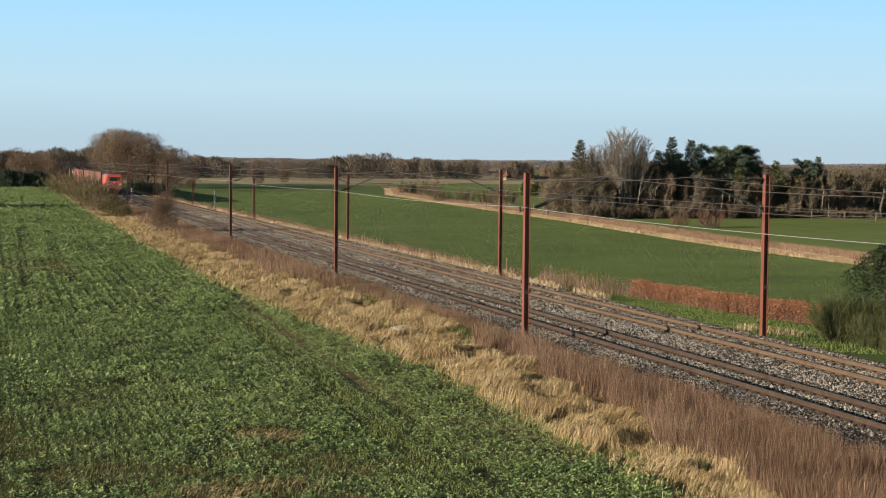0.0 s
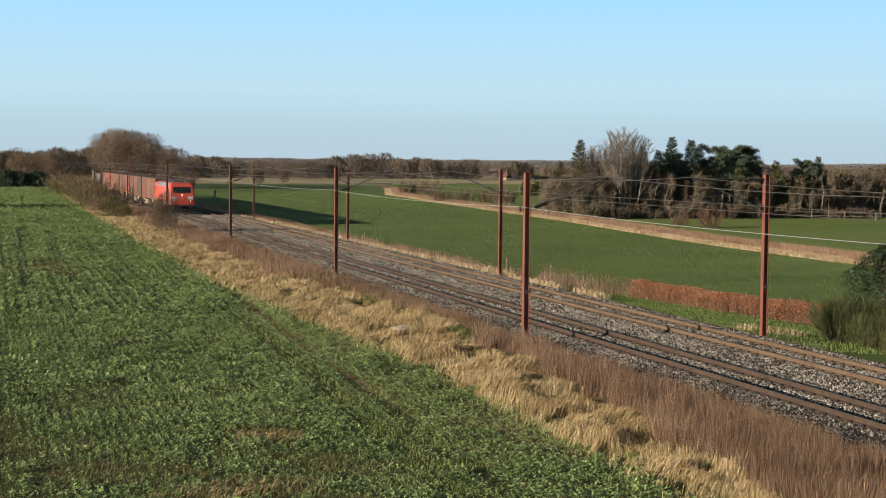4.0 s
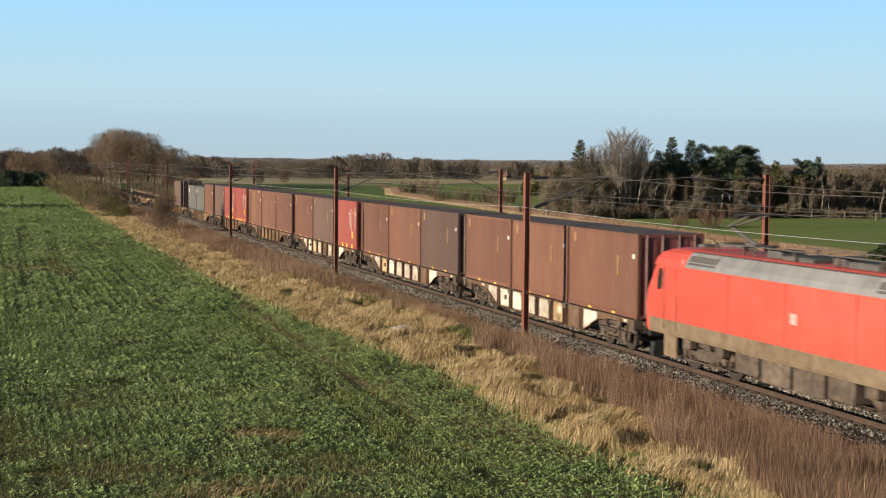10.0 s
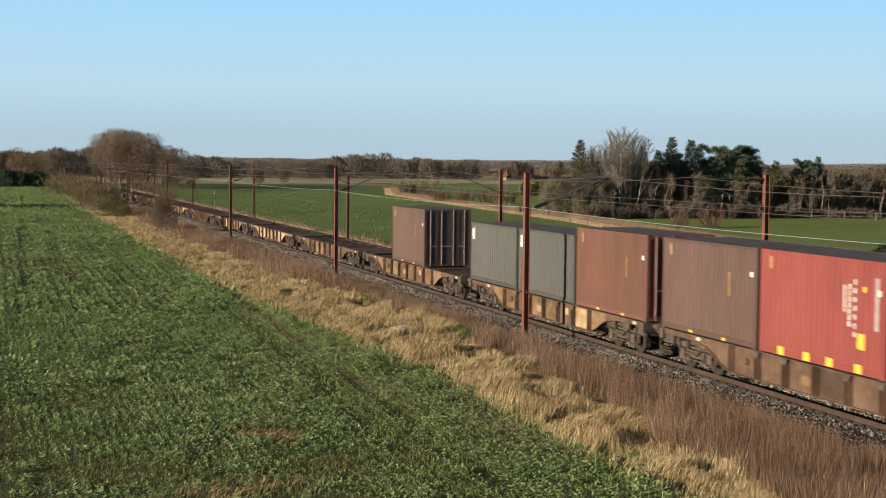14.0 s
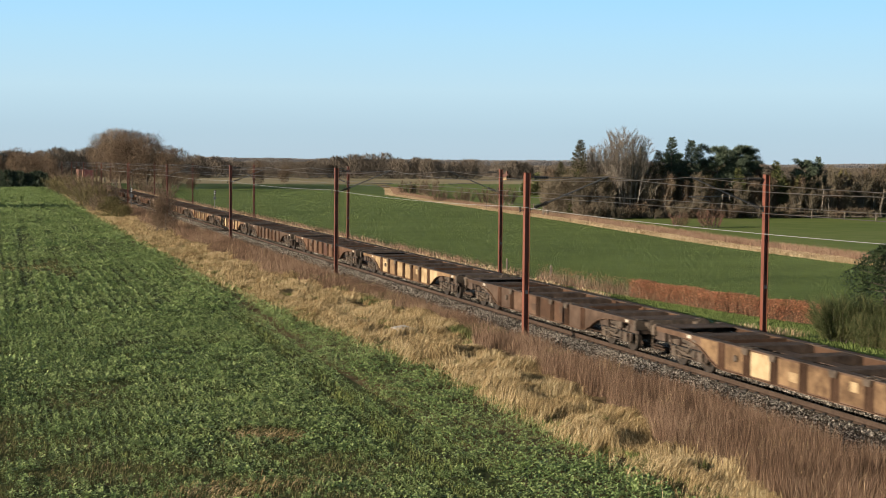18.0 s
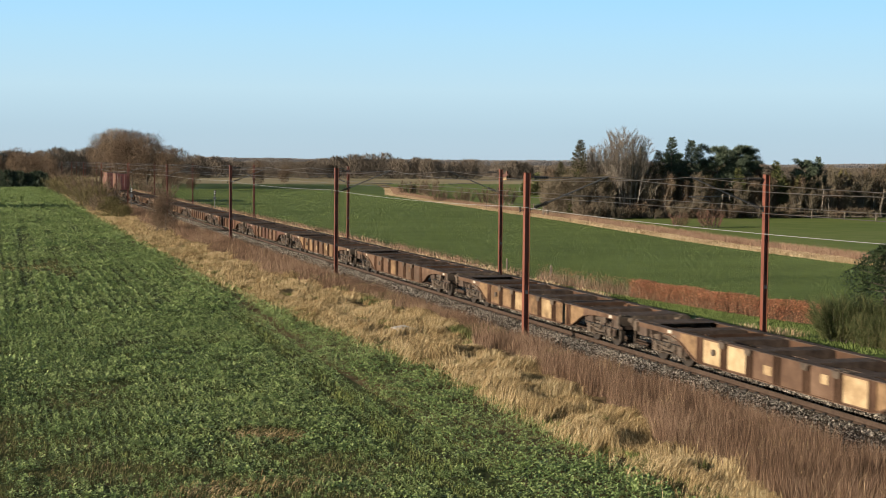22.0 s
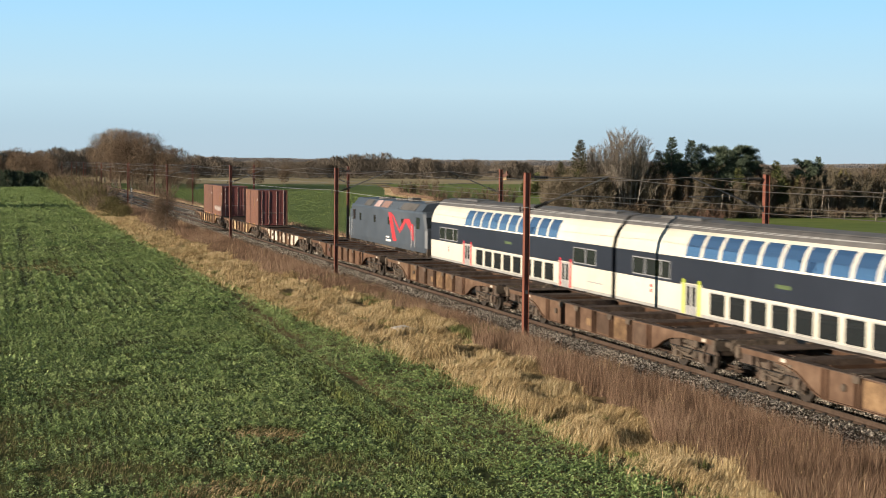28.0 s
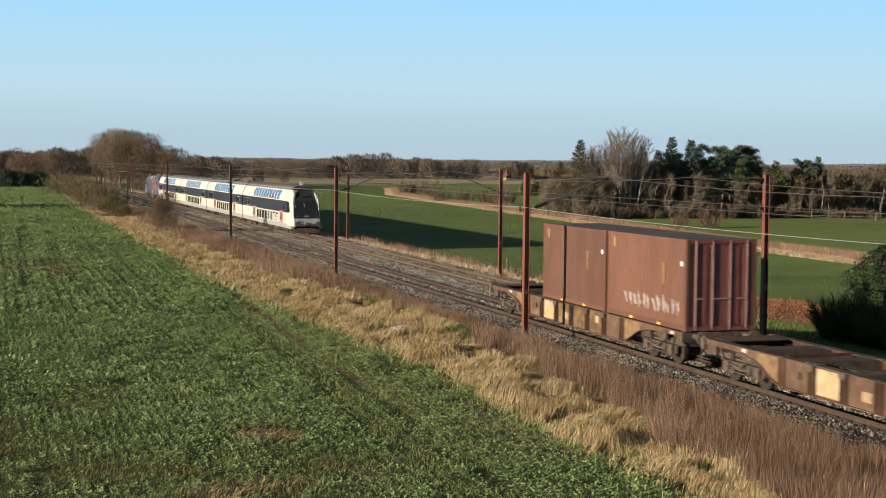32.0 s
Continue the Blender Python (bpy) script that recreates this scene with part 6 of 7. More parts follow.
def fan_tree(seed, H, R, stems=9, twigs=5200, tw=0.016, twig=0.9, clear=0.35):
    """Several upright pale stems that fan out into a fine rounded crown."""
    rng = np.random.default_rng(seed)
    g = Geo()
    base, way = [], []
    lines = []
    for i in range(stems):
        a = 2 * math.pi * (i + 0.6 * rng.random()) / stems
        o = Vector((rng.normal(0, 0.24 * R), rng.normal(0, 0.24 * R), -0.2))
        reach = R * rng.uniform(0.02, 0.78)
        top = H * 0.97 * math.sqrt(1 - 0.55 * (reach / R) ** 2) * rng.uniform(0.88, 1.0)
        pts = [o + Vector((math.cos(a) * reach * t ** 2.0 + rng.normal(0, 0.10), math.sin(a) * reach * t ** 2.0 + rng.normal(0, 0.10), top * t)) for t in (0, 0.2, 0.4, 0.6, 0.8, 1.0)]
        r = rng.uniform(0.07, 0.13)
        for k in range(5):
            g.tube(pts[k], pts[k + 1], r * (1 - 0.18 * k), r * (0.82 - 0.18 * k) + 0.006, n=5, caps=False)
        lines.append((pts, 1.0))
        for j in range(11):
            t = clear + (0.97 - clear) * (j + rng.random()) / 11
            k = min(4, int(t * 5))
            p0 = pts[k].lerp(pts[k + 1], t * 5 - k)
            b = a + rng.normal(0, 1.1)
            ln = R * (0.75 - 0.45 * t) * rng.uniform(0.6, 1.25)
            p1 = p0 + Vector((math.cos(b) * ln * 0.62, math.sin(b) * ln * 0.62, ln * 1.15))
            dome = H * math.sqrt(max(0.15, 1 - 0.55 * ((p1.x ** 2 + p1.y ** 2) / (R * R))))
            p1.z = min(p1.z, dome)
            g.tube(p0, p1, 0.03, 0.008, n=3, caps=False)
            lines.append(([p0, p1], 0.6))
    lens = np.array([l[1] * len(l[0]) for l in lines])
    for (pts, w), k in zip(lines, rng.multinomial(twigs, lens / lens.sum())):
        for _ in range(k):
            t = (clear + (1 - clear) * rng.random() if len(pts) > 2 else 0.15 + 0.85 * rng.random()) * (len(pts) - 1)
            i = min(len(pts) - 2, int(t))
            base.append(tuple(pts[i].lerp(pts[i + 1], t - i)))
            d = (pts[i + 1] - pts[i]).normalized() * 0.9 + Vector(rng.normal(0, 0.5, 3))
            d.z = abs(d.z) + 0.25
            way.append(tuple(d))
    n = len(base)
    v, f = slivers(np.array(base), np.array(way), twig * rng.uniform(0.4, 1.3, n), tw * rng.uniform(0.7, 1.4, n), rng)
    return g, v, f


def mesh_np(name, v, f, material):
    ob = grow_np(name, v, f, material, "", "", "", parent=None)
    me = ob.data
    bpy.data.objects.remove(ob)
    return me


def plant_tree(name, label, category, group, tree, bark, leaf):
    g, v, f = tree
    t = thing(name, label, category, group)
    part("trunk", g, bark, t)
    part("crown", mesh_np("crown", v, f, leaf), None, t)
    return t


def conifer(seed, H, R, droop=0.25, whorl=0.42, per=8, fan=16, needle=0.5, nw=0.13, ragged=0.35, low=0.06, taper=0.55):
    """Tapered trunk with whorls of boughs, each bough hung with short needle sprays."""
    rng = np.random.default_rng(seed)
    g = Geo().tube((0, 0, -0.2), (0, 0, H * 0.96), 0.018 * H, 0.02, n=6)
    base, way = [], []
    z = H * low
    lop = rng.uniform(0, 2 * math.pi)
    while z < H * 0.985:
        t = z / H
        r = R * (1 - t) ** taper + 0.10
        r *= rng.uniform(1 - 0.25 * ragged, 1.05)
        for i in range(per):
            a = 2 * math.pi * (i + rng.random()) / per + z * 1.7
            ln = r * rng.uniform(1 - ragged, 1.08) * (1 + 0.16 * math.cos(a - lop + z * 0.5))
            d = np.array((math.cos(a), math.sin(a), -droop + 0.75 * t * t))
            c = np.array((0, 0, z + rng.normal(0, 0.08)))
            if i % 3 == 0 and t < 0.9:
                g.tube(tuple(c), tuple(c + d * ln), 0.03, 0.008, n=3, caps=False)
            k = max(3, int(fan * (0.25 + ln / R)))
            u = rng.random(k) ** 0.6
            b = c[None] + (u * ln)[:, None] * d[None]
            b[:, 2] += 0.22 * ln * u ** 3
            across = np.array((-math.sin(a), math.cos(a), 0.0))
            b += across[None] * (rng.normal(0, 0.16, k) * ln * (1.1 - u))[:, None]
            w = d[None] * 0.9 + across[None] * rng.normal(0, 0.7, (k, 1)) + rng.normal(0, 0.25, (k, 3))
            w[:, 2] -= 0.10
            base.append(b + rng.normal(0, 0.04, (k, 3)))
            way.append(w)
        z += whorl * rng.uniform(0.7, 1.3)
    base.append(np.array([(0, 0, H * 0.93)] * 10))
    way.append(np.array([(0, 0, 1.0)] * 10) + rng.normal(0, 0.16, (10, 3)))
    base, way = np.concatenate(base), np.concatenate(way)
    n = len(base)
    v, f = slivers(base, way, needle * rng.uniform(0.5, 1.25, n), nw * rng.uniform(0.7, 1.4, n), rng)
    return g, v, f


def pine_tree(seed, H, R, n=9000, needle=0.5, nw=0.09):
    """Pine with a bare lower trunk and a broad ragged crown of needle clumps on rising boughs."""
    rng = np.random.default_rng(seed)
    g = Geo()
    pts = [Vector((rng.normal(0, 0.03) * i, rng.normal(0, 0.03) * i, -0.2 + H * 0.95 * i / 5)) for i in range(6)]
    for i in range(5):
        g.tube(pts[i], pts[i + 1], 0.017 * H * (1 - 0.16 * i), 0.017 * H * (0.84 - 0.16 * i), n=6, caps=False)
    base, way = [], []
    boughs = 26
    for i in range(boughs):
        t = 0.34 + 0.62 * (i + rng.random()) / boughs
        k = min(4, int(t * 5))
        p0 = pts[k].lerp(pts[k + 1], t * 5 - k)
        a = 2.4 * i + rng.normal(0, 0.4)
        reach = R * math.sqrt(max(0.05, 1 - ((t - 0.62) / 0.42) ** 2)) * rng.uniform(0.65, 1.1)
        p1 = p0 + Vector((math.cos(a) * reach, math.sin(a) * reach, reach * (0.1 + 0.55 * t) * rng.uniform(0.4, 1.2)))
        g.tube(p0, p1, 0.05, 0.012, n=4, caps=False)
        for c in range(7):
            q = p0.lerp(p1, 0.35 + 0.65 * (c + rng.random()) / 7)
            m = n // (boughs * 7)
            off = rng.normal(0, 1, (m, 3)) * np.array((0.30, 0.30, 0.16)) * R * 0.32
            base.append(np.array(q)[None] + off)
            w = unit(off) + rng.normal(0, 0.4, (m, 3))
            w[:, 2] += 0.45
            way.append(w)
    base, way = np.concatenate(base), np.concatenate(way)
    m = len(base)
    v, f = slivers(base, way, needle * rng.uniform(0.5, 1.2, m), nw * rng.uniform(0.7, 1.4, m), rng)
    return g, v, f


def bush(seed, H, R, stems=40, per=24, tw=0.02, twig=0.4, spread=0.8):
    rng = np.random.default_rng(seed)
    g = Geo()
    base, way = [], []
    for i in range(stems):
        a, r = rng.uniform(0, 2 * math.pi), R * math.sqrt(rng.random()) * 0.55
        p0 = Vector((math.cos(a) * r, math.sin(a) * r, -0.1))
        out = Vector((math.cos(a), math.sin(a), 0)) * spread * rng.uniform(0.1, 0.8) + Vector((rng.normal(0, 0.15), rng.normal(0, 0.15), 1))
        p1 = p0 + out.normalized() * H * rng.uniform(0.6, 1.05)
        if i < 30:
            g.tube(p0, p1, 0.012 + 0.006 * H, 0.005, n=3, caps=False)
        for _ in range(per):
            u = 0.15 + 0.85 * rng.random()
            base.append(tuple(p0.lerp(p1, u)))
            w = out.normalized() + Vector(rng.normal(0, 0.55, 3))
            way.append(tuple(w))
    base, way = np.array(base), np.array(way)
    n = len(base)
    v, f = slivers(base, way, twig * rng.uniform(0.5, 1.3, n), tw * rng.uniform(0.7, 1.4, n), rng)
    return g, v, f


def place(proto, spots, first=[True]):
    """Puts copies of proto at (x, y, size, turn); proto itself takes the first spot."""
    for i, (x, y, s, r) in enumerate(spots):
        o = copy_thing(proto, pose(x, y, ground_z(x, y), 0, 0, r)) if i else proto
        o.matrix_basis = pose(x, y, ground_z(x, y), 0, 0, r) @ Matrix.Diagonal((s, s, s, 1))


# clump of bare trees where the line leaves the view
big = [plant_tree("bare_tree", "broad bare brown tree with a dense round crown", "tree", "clump of bare trees beside the line", round_tree(10 + i, 15.5, 6.4, 9000, 1.1, 0.07, 12, 0.02), BARK, TWIG) for i in range(3)]
place(big[0], [(14.0, 440, 1.06, 10), (19.8, 420, 1.0, 80), (15.5, 525, 1.10, 200)])
place(big[1], [(16.5, 432, 1.09, 0), (23.2, 402, 0.78, 120), (17.0, 500, 1.20, 240), (18.6, 590, 1.05, 60)])
place(big[2], [(18.0, 455, 1.09, 30), (25.5, 395, 0.50, 150), (27.5, 380, 0.36, 50), (20.5, 372, 0.42, 90), (15.2, 470, 1.13, 290), (21.5, 436, 0.95, 20)])
# scrub and trees on the left of the line, far off
scrub = [plant_tree("scrub_bush", "leafless brown bush on the railway bank", "bush", "scrub along the bank", bush(30 + i, 2.6, 2.2, 46, 34, 0.028, 0.55), BARK, (TWIG, OLIVETWIG)[i % 2]) for i in range(3)]
rs = np.random.default_rng(4)
place(scrub[0], [(-8.6, 196, 0.85, 0), (-6.6, 190, 0.6, 50), (-7.4, 205, 0.9, 150), (-6.2, 214, 0.8, 220), (-5.2, 150, 0.35, 20)])
place(plant_tree("scrub_bush", "twiggy leafless bush on the railway bank", "bush", "scrub along the bank", round_tree(36, 3.9, 1.75, 4200, 0.55, 0.022, 8, 0.0), BARK, TWIG), [(-6.6, 136, 1.0, 0), (-7.2, 137.5, 0.62, 90)])
place(plant_tree("scrub_bush", "low olive-green domed bush on the railway bank", "bush", "scrub along the bank", round_tree(37, 2.3, 2.0, 4200, 0.45, 0.035, 9, 0.0), BARK, OLIVETWIG), [(-8.3, 178, 1.0, 0), (-7.3, 174, 0.62, 60)])
place(scrub[1], [(-7.8 + rs.normal(0, 0.9), 215 + 13 * i, rs.uniform(1.0, 1.6), rs.uniform(0, 360)) for i in range(11)])
place(scrub[2], [(-6.2, 228 + 17 * i, rs.uniform(1.1, 1.9), rs.uniform(0, 360)) for i in range(11)] + [(11.5, 300 + 16 * i, rs.uniform(1.0, 1.6), 40.0 * i) for i in range(4)])
mid = [plant_tree("bare_tree", "bare brown tree on the skyline", "tree", "trees on the skyline", round_tree(50 + i, 11.0, 4.8, 5000, 1.0, 0.075, 9, 0.05), BARK, TWIG) for i in range(2)]
place(mid[0], [(-14 + rs.normal(0, 1.5), 470 + 14 * i, rs.uniform(0.75, 1.0), rs.uniform(0, 360)) for i in range(4)] + [(-6, 430, 0.62, 0), (-9, 455, 0.75, 90), (-30, 520, 0.9, 30), (-42, 540, 0.8, 70)])
place(mid[1], [(-22, 500, 0.95, 0), (-5, 480, 0.8, 50), (2 - 9, 520, 0.9, 200), (14, 470, 0.7, 20), (18, 520, 0.9, 70), (60, 470, 0.75, 10), (75, 500, 0.62, 110)])
box_hedge = [plant_tree("hedge_conifer", "dark clipped conifer in a row; four unseen ones shade the crop", "conifer", "row of dark conifers at the field end", conifer(70 + i, 3.6, 1.5, 0.05, 0.2, 10, 14, 0.5, 0.16, 0.2, 0.02), BARK, NEEDLE) for i in range(2)]
# each list ends with two unseen copies, added to cast a shadow band
place(box_hedge[0], [(-24.5, 377, 0.95, 0), (-20.3, 376, 1.1, 40), (-17.0, 376, 1.05, 100), (-12.6, 376, 1.0, 10), (-10.6, 376, 1.05, 50), (-28.6, 215.0, 1.1, 0), (-28.8, 219.0, 1.12, 60)])
place(box_hedge[1], [(-22.3, 377, 0.9, 0), (-18.6, 375, 1.15, 60), (-15.6, 375, 1.1, 20), (-14.2, 376, 0.95, 77), (-11.6, 375, 1.1, 30), (-9.6, 375, 1.0, 90), (-28.5, 217.0, 1.08, 30), (-28.7, 221.0, 1.1, 100)])

# the copse across the fields
spruce = [plant_tree("conifer_tree", "tall dark green spruce in the copse", "conifer", "conifers of the copse", conifer(80 + i, 12.0, (3.3, 3.8)[i], (0.30, 0.20)[i], 0.30, 10, 46, 0.42, 0.07, 0.42, (0.28, 0.34)[i], (0.86, 0.80)[i]), BARK, NEEDLE) for i in range(2)]
pine = [plant_tree("conifer_tree", "dark pine with a broad ragged crown in the copse", "conifer", "conifers of the copse", pine_tree(84 + i, 12.0, (3.1, 2.7)[i], 26000, 0.38, 0.06), BARK, NEEDLE) for i in range(2)]
gold = plant_tree("conifer_tree", "yellow-green conifer with a full crown", "conifer", "conifers of the copse", conifer(90, 11.0, 3.2, 0.15, 0.36, 9, 30, 0.5, 0.10, 0.4, 0.04, 0.75), BARK, NEEDLE2)
dull = plant_tree("conifer_tree", "brownish spruce with a thin dead lower crown", "conifer", "conifers of the copse", conifer(93, 12.0, 3.7, 0.28, 0.28, 10, 44, 0.42, 0.06, 0.45, 0.04, 0.86), BARK, DULLNEEDLE)
birch = plant_tree("bare_tree", "tall pale-stemmed bare tree with several trunks", "tree", "bare trees of the copse", fan_tree(101, 13.7, 5.6, 26, 34000, 0.015, 0.8, 0.28), GREYBARK, PALETWIG)
brush = plant_tree("scrub_bush", "dense leafless brown thicket between the trees", "bush", "undergrowth of the copse", round_tree(118, 5.6, 3.0, 12000, 0.7, 0.034, 10, 0.0), BARK, UNDERTWIG)
thicket = [plant_tree("bare_tree", "slim bare tree among undergrowth", "tree", "bare trees of the copse", fan_tree(110 + i, 7.5, 2.6, 9, 6500, 0.030, 0.75, 0.06), (GREYBARK, GREYBARK, BARK)[i], (UNDERTWIG, TWIG, OLIVETWIG)[i]) for i in range(3)]
rc = np.random.default_rng(11)
place(birch, [(69.4, 203, 0.99, 0), (66.2, 206, 0.80, 110), (73.0, 207, 0.76, 200)])
place(brush, [(59.5 + 2.5 * k + rc.normal(0, 0.4), 202.5 + rc.uniform(0, 5), rc.uniform(0.75, 1.15), 47.0 * k) for k in range(26)])
place(dull, [(63.2, 205, 0.98, 0), (76.2, 205, 0.86, 60), (72.2, 206, 0.76, 20), (60.9, 207, 0.70, 70)])
place(spruce[0], [(78.9, 206, 1.04, 60), (74.8, 208, 0.92, 30), (98.0, 207, 0.66, 30)])
place(spruce[1], [(82.3, 206, 1.0, 0), (84.6, 208, 0.92, 120), (104.9, 206, 0.80, 20)])
place(pine[0], [(86.9, 206, 0.96, 0), (91.6, 206, 0.94, 100), (102.0, 205, 0.78, 33)])
place(pine[1], [(89.4, 204, 0.97, 200), (93.4, 208, 0.82, 60), (80.4, 209, 0.86, 140)])
place(gold, [(95.6, 203, 0.80, 0), (88.4, 202, 0.70, 40), (61.8, 203, 0.62, 100), (99.6, 203, 0.60, 60), (83.2, 203.5, 0.55, 10)])
for i in range(3):
    place(thicket[i], [(60.5 + 3.0 * k + 1.0 * i + rc.normal(0, 0.6), 199.0 + 2.0 * i + rc.uniform(0, 4), rc.uniform(0.55, 0.95), rc.uniform(0, 360)) for k in range(16)] + [(60.0 + 3.1 * k + rc.normal(0, 0.6), 205 + rc.uniform(0, 5), rc.uniform(0.75, 1.05), rc.uniform(0, 360)) for k in range(16)] + [(70.0 + 3.0 * k + i + rc.normal(0, 0.6), 210 + rc.uniform(0, 4), rc.uniform(0.95, 1.2), rc.uniform(0, 360)) for k in range(9)] + [(105 + 3.0 * k + i, 203 + 4 * i, rc.uniform(0.85, 1.2), rc.uniform(0, 360)) for k in range(8)])
under = [plant_tree("scrub_bush", "leafless brown bush below the trees", "bush", "undergrowth of the copse", bush(120 + i, 2.3, 2.2, 46, 46, 0.028, 0.55), BARK, (TWIG, UNDERTWIG)[i]) for i in range(2)]
for i in range(2):
    place(under[i], [(60.5 + 3.4 * k + 1.7 * i + rc.normal(0, 0.5), 197.4 + rc.uniform(0, 2.5), rc.uniform(0.55, 1.2), rc.uniform(0, 360)) for k in range(15)])
place(plant_tree("scrub_bush", "reddish leafless bush at the field edge", "bush", "bushes along the ditch", bush(130, 2.6, 2.2, 46, 34, 0.03, 0.55), BARK, REDTWIG), [(66.0, 168, 1.0, 0), (63.5, 172, 0.7, 80)])
place(plant_tree("scrub_bush", "leafless brown bush beside the ditch", "bush", "bushes along the ditch", bush(131, 3.4, 2.8, 46, 30, 0.05, 0.8), BARK, TWIG), [(77.0, 350, 1.1, 0), (75.5, 326, 1.35, 60), (68.5, 278, 0.95, 20), (71.5, 272, 1.0, 120), (73.5, 268, 1.15, 200), (66.2, 286, 0.8, 10), (80, 352, 0.8, 77), (113, 360, 0.9, 30), (119, 362, 1.2, 110), (124, 362, 1.2, 210), (95, 330, 0.6, 20)])
place(plant_tree("conifer_tree", "small round conifer on the pasture", "conifer", "pasture trees", conifer(92, 5.5, 2.2, 0.1, 0.35, 9, 16, 0.8, 0.2, 0.3, 0.05), BARK, NEEDLE2), [(112.5, 352, 1.0, 0), (108.5, 350, 0.7, 50)])


# far woods on the skyline: uncountable
def wooded_ridge(y, x0, x1, h, deep, step, seed, name, material, label):
    """A long rise closed with woodland: a smooth swell bristling with crowns."""
    rng = np.random.default_rng(seed)

    def top(x):
        return h * (0.80 + 0.22 * np.array([noise.noise((q * 0.004, seed, 0.0)) for q in x]) + 0.07 * np.array([noise.noise((q * 0.03, seed, 4.0)) for q in x]))
    n = int((x1 - x0) / step)
    xs = np.linspace(x0, x1, n + 1)
    tz = top(xs)
    v, f = [], []
    for x, z in zip(xs, tz):
        v += [(x, y, -2.0), (x, y + 0.3 * deep, 0.80 * z), (x, y + deep, 0.93 * z), (x, y + deep * 1.4, -2.0)]
    for i in range(n):
        for j in range(3):
            a = 4 * i + j
            f += [(a, a + 4, a + 5), (a, a + 5, a + 1)]
    k = int((x1 - x0) * 34)
    x, t = rng.uniform(x0, x1, k), rng.random(k)
    z = np.interp(x, xs, tz)
    base = np.stack([x, y + deep * t - 1.0, z * np.interp(t, [0, 0.3, 1.0], [0.05, 0.78, 0.92])], 1)
    clump = 0.6 + 0.8 * np.abs(np.array([noise.noise((q * 0.09, seed + 9.0, w * 3.0)) for q, w in zip(x, t)]))
    way = rng.normal(0, 0.8, (k, 3))
    way[:, 2] += 0.5
    v2, f2 = slivers(base, way, h * 0.13 * clump * rng.uniform(0.4, 1.2, k), h * rng.uniform(0.04, 0.10, k), rng)
    return grow_np(name, np.concatenate([np.array(v), v2]), np.concatenate([np.array(f), f2 + len(v)]), material, label, "woodland")


def build_far_woods():
    rng = np.random.default_rng(21)
    base, way, ln, wd = [], [], [], []
    bands = [(705, 64, -100, 330, 13.0, 1500), (760, 76, -120, 430, 13.4, 900), (330, 30, 114, 210, 6.5, 900), (860, 120, -150, 700, 11.6, 300)]
    for y0, count, x0, x1, h, k in bands:
        for i in range(count):
            x = x0 + (x1 - x0) * (i + rng.random()) / count
            y = y0 + rng.uniform(0, 26) + (30 * noise.noise((x * 0.01, y0, 0.0)))
            swell = noise.noise((x * 0.02, y0 * 0.7, 2.0))
            H = h * between(x, [(-100, 0.95), (-10, 1.1), (85, 1.12), (108, 0.78), (128, 0.80), (150, 1.0), (200, 0.92), (330, 0.9), (700, 0.9)]) * (0.62 + 0.36 * rng.random() + 0.70 * min(0.16, max(-0.3, swell)))
            R = H * rng.uniform(0.38, 0.66)
            a, t = rng.uniform(0, 2 * np.pi, k), rng.random(k) ** 0.85
            r = R * np.sqrt(np.clip(1 - (np.abs(t - 0.52) / 0.5) ** 2.4, 0.02, 1)) * np.sqrt(rng.uniform(0.05, 1.0, k))
            r = np.where(t < 0.25, R * 1.25 * np.sqrt(rng.random(k)), r)
            base.append(np.stack([x + r * np.cos(a), y + r * np.sin(a), -1.6 + H * 0.93 * t], 1))
            way.append(np.stack([np.cos(a) * 0.5, np.sin(a) * 0.5, 0.6 + t], 1) + rng.normal(0, 0.4, (k, 3)))
            ln.append(H * rng.uniform(0.08, 0.17, k))
            wd.append(H * rng.uniform(0.012, 0.030, k))
    m = mat("far_bare_woods", [(0.085, 0.070, 0.055), (0.118, 0.098, 0.077), (0.160, 0.134, 0.104)], 0.035, 0.95, 0, 0, island=0.15, coarse=0.75)
    v, f = slivers(np.concatenate(base), np.concatenate(way), np.concatenate(ln), np.concatenate(wd), rng)
    grow_np("far_woods", v, f, m, "long brown bands of bare woodland on the horizon", "woodland")
    # paler and greyer than the nearer woods: distance haze put into the colour
    m2 = mat("haze_grey_wooded_rise", [(0.125, 0.120, 0.120), (0.155, 0.148, 0.146), (0.19, 0.18, 0.172)], 0.03, 0.95, 0, 0, island=0.15, coarse=0.5)
    wooded_ridge(930, -330, 900, 8.2, 50, 4.0, 3, "woodland_belt", m, "dense brown woodland belt behind the fields")
    wooded_ridge(1500, -650, 1500, 14.6, 120, 8.0, 8, "wooded_rise", m2, "low grey-brown wooded rise on the horizon")


build_far_woods()


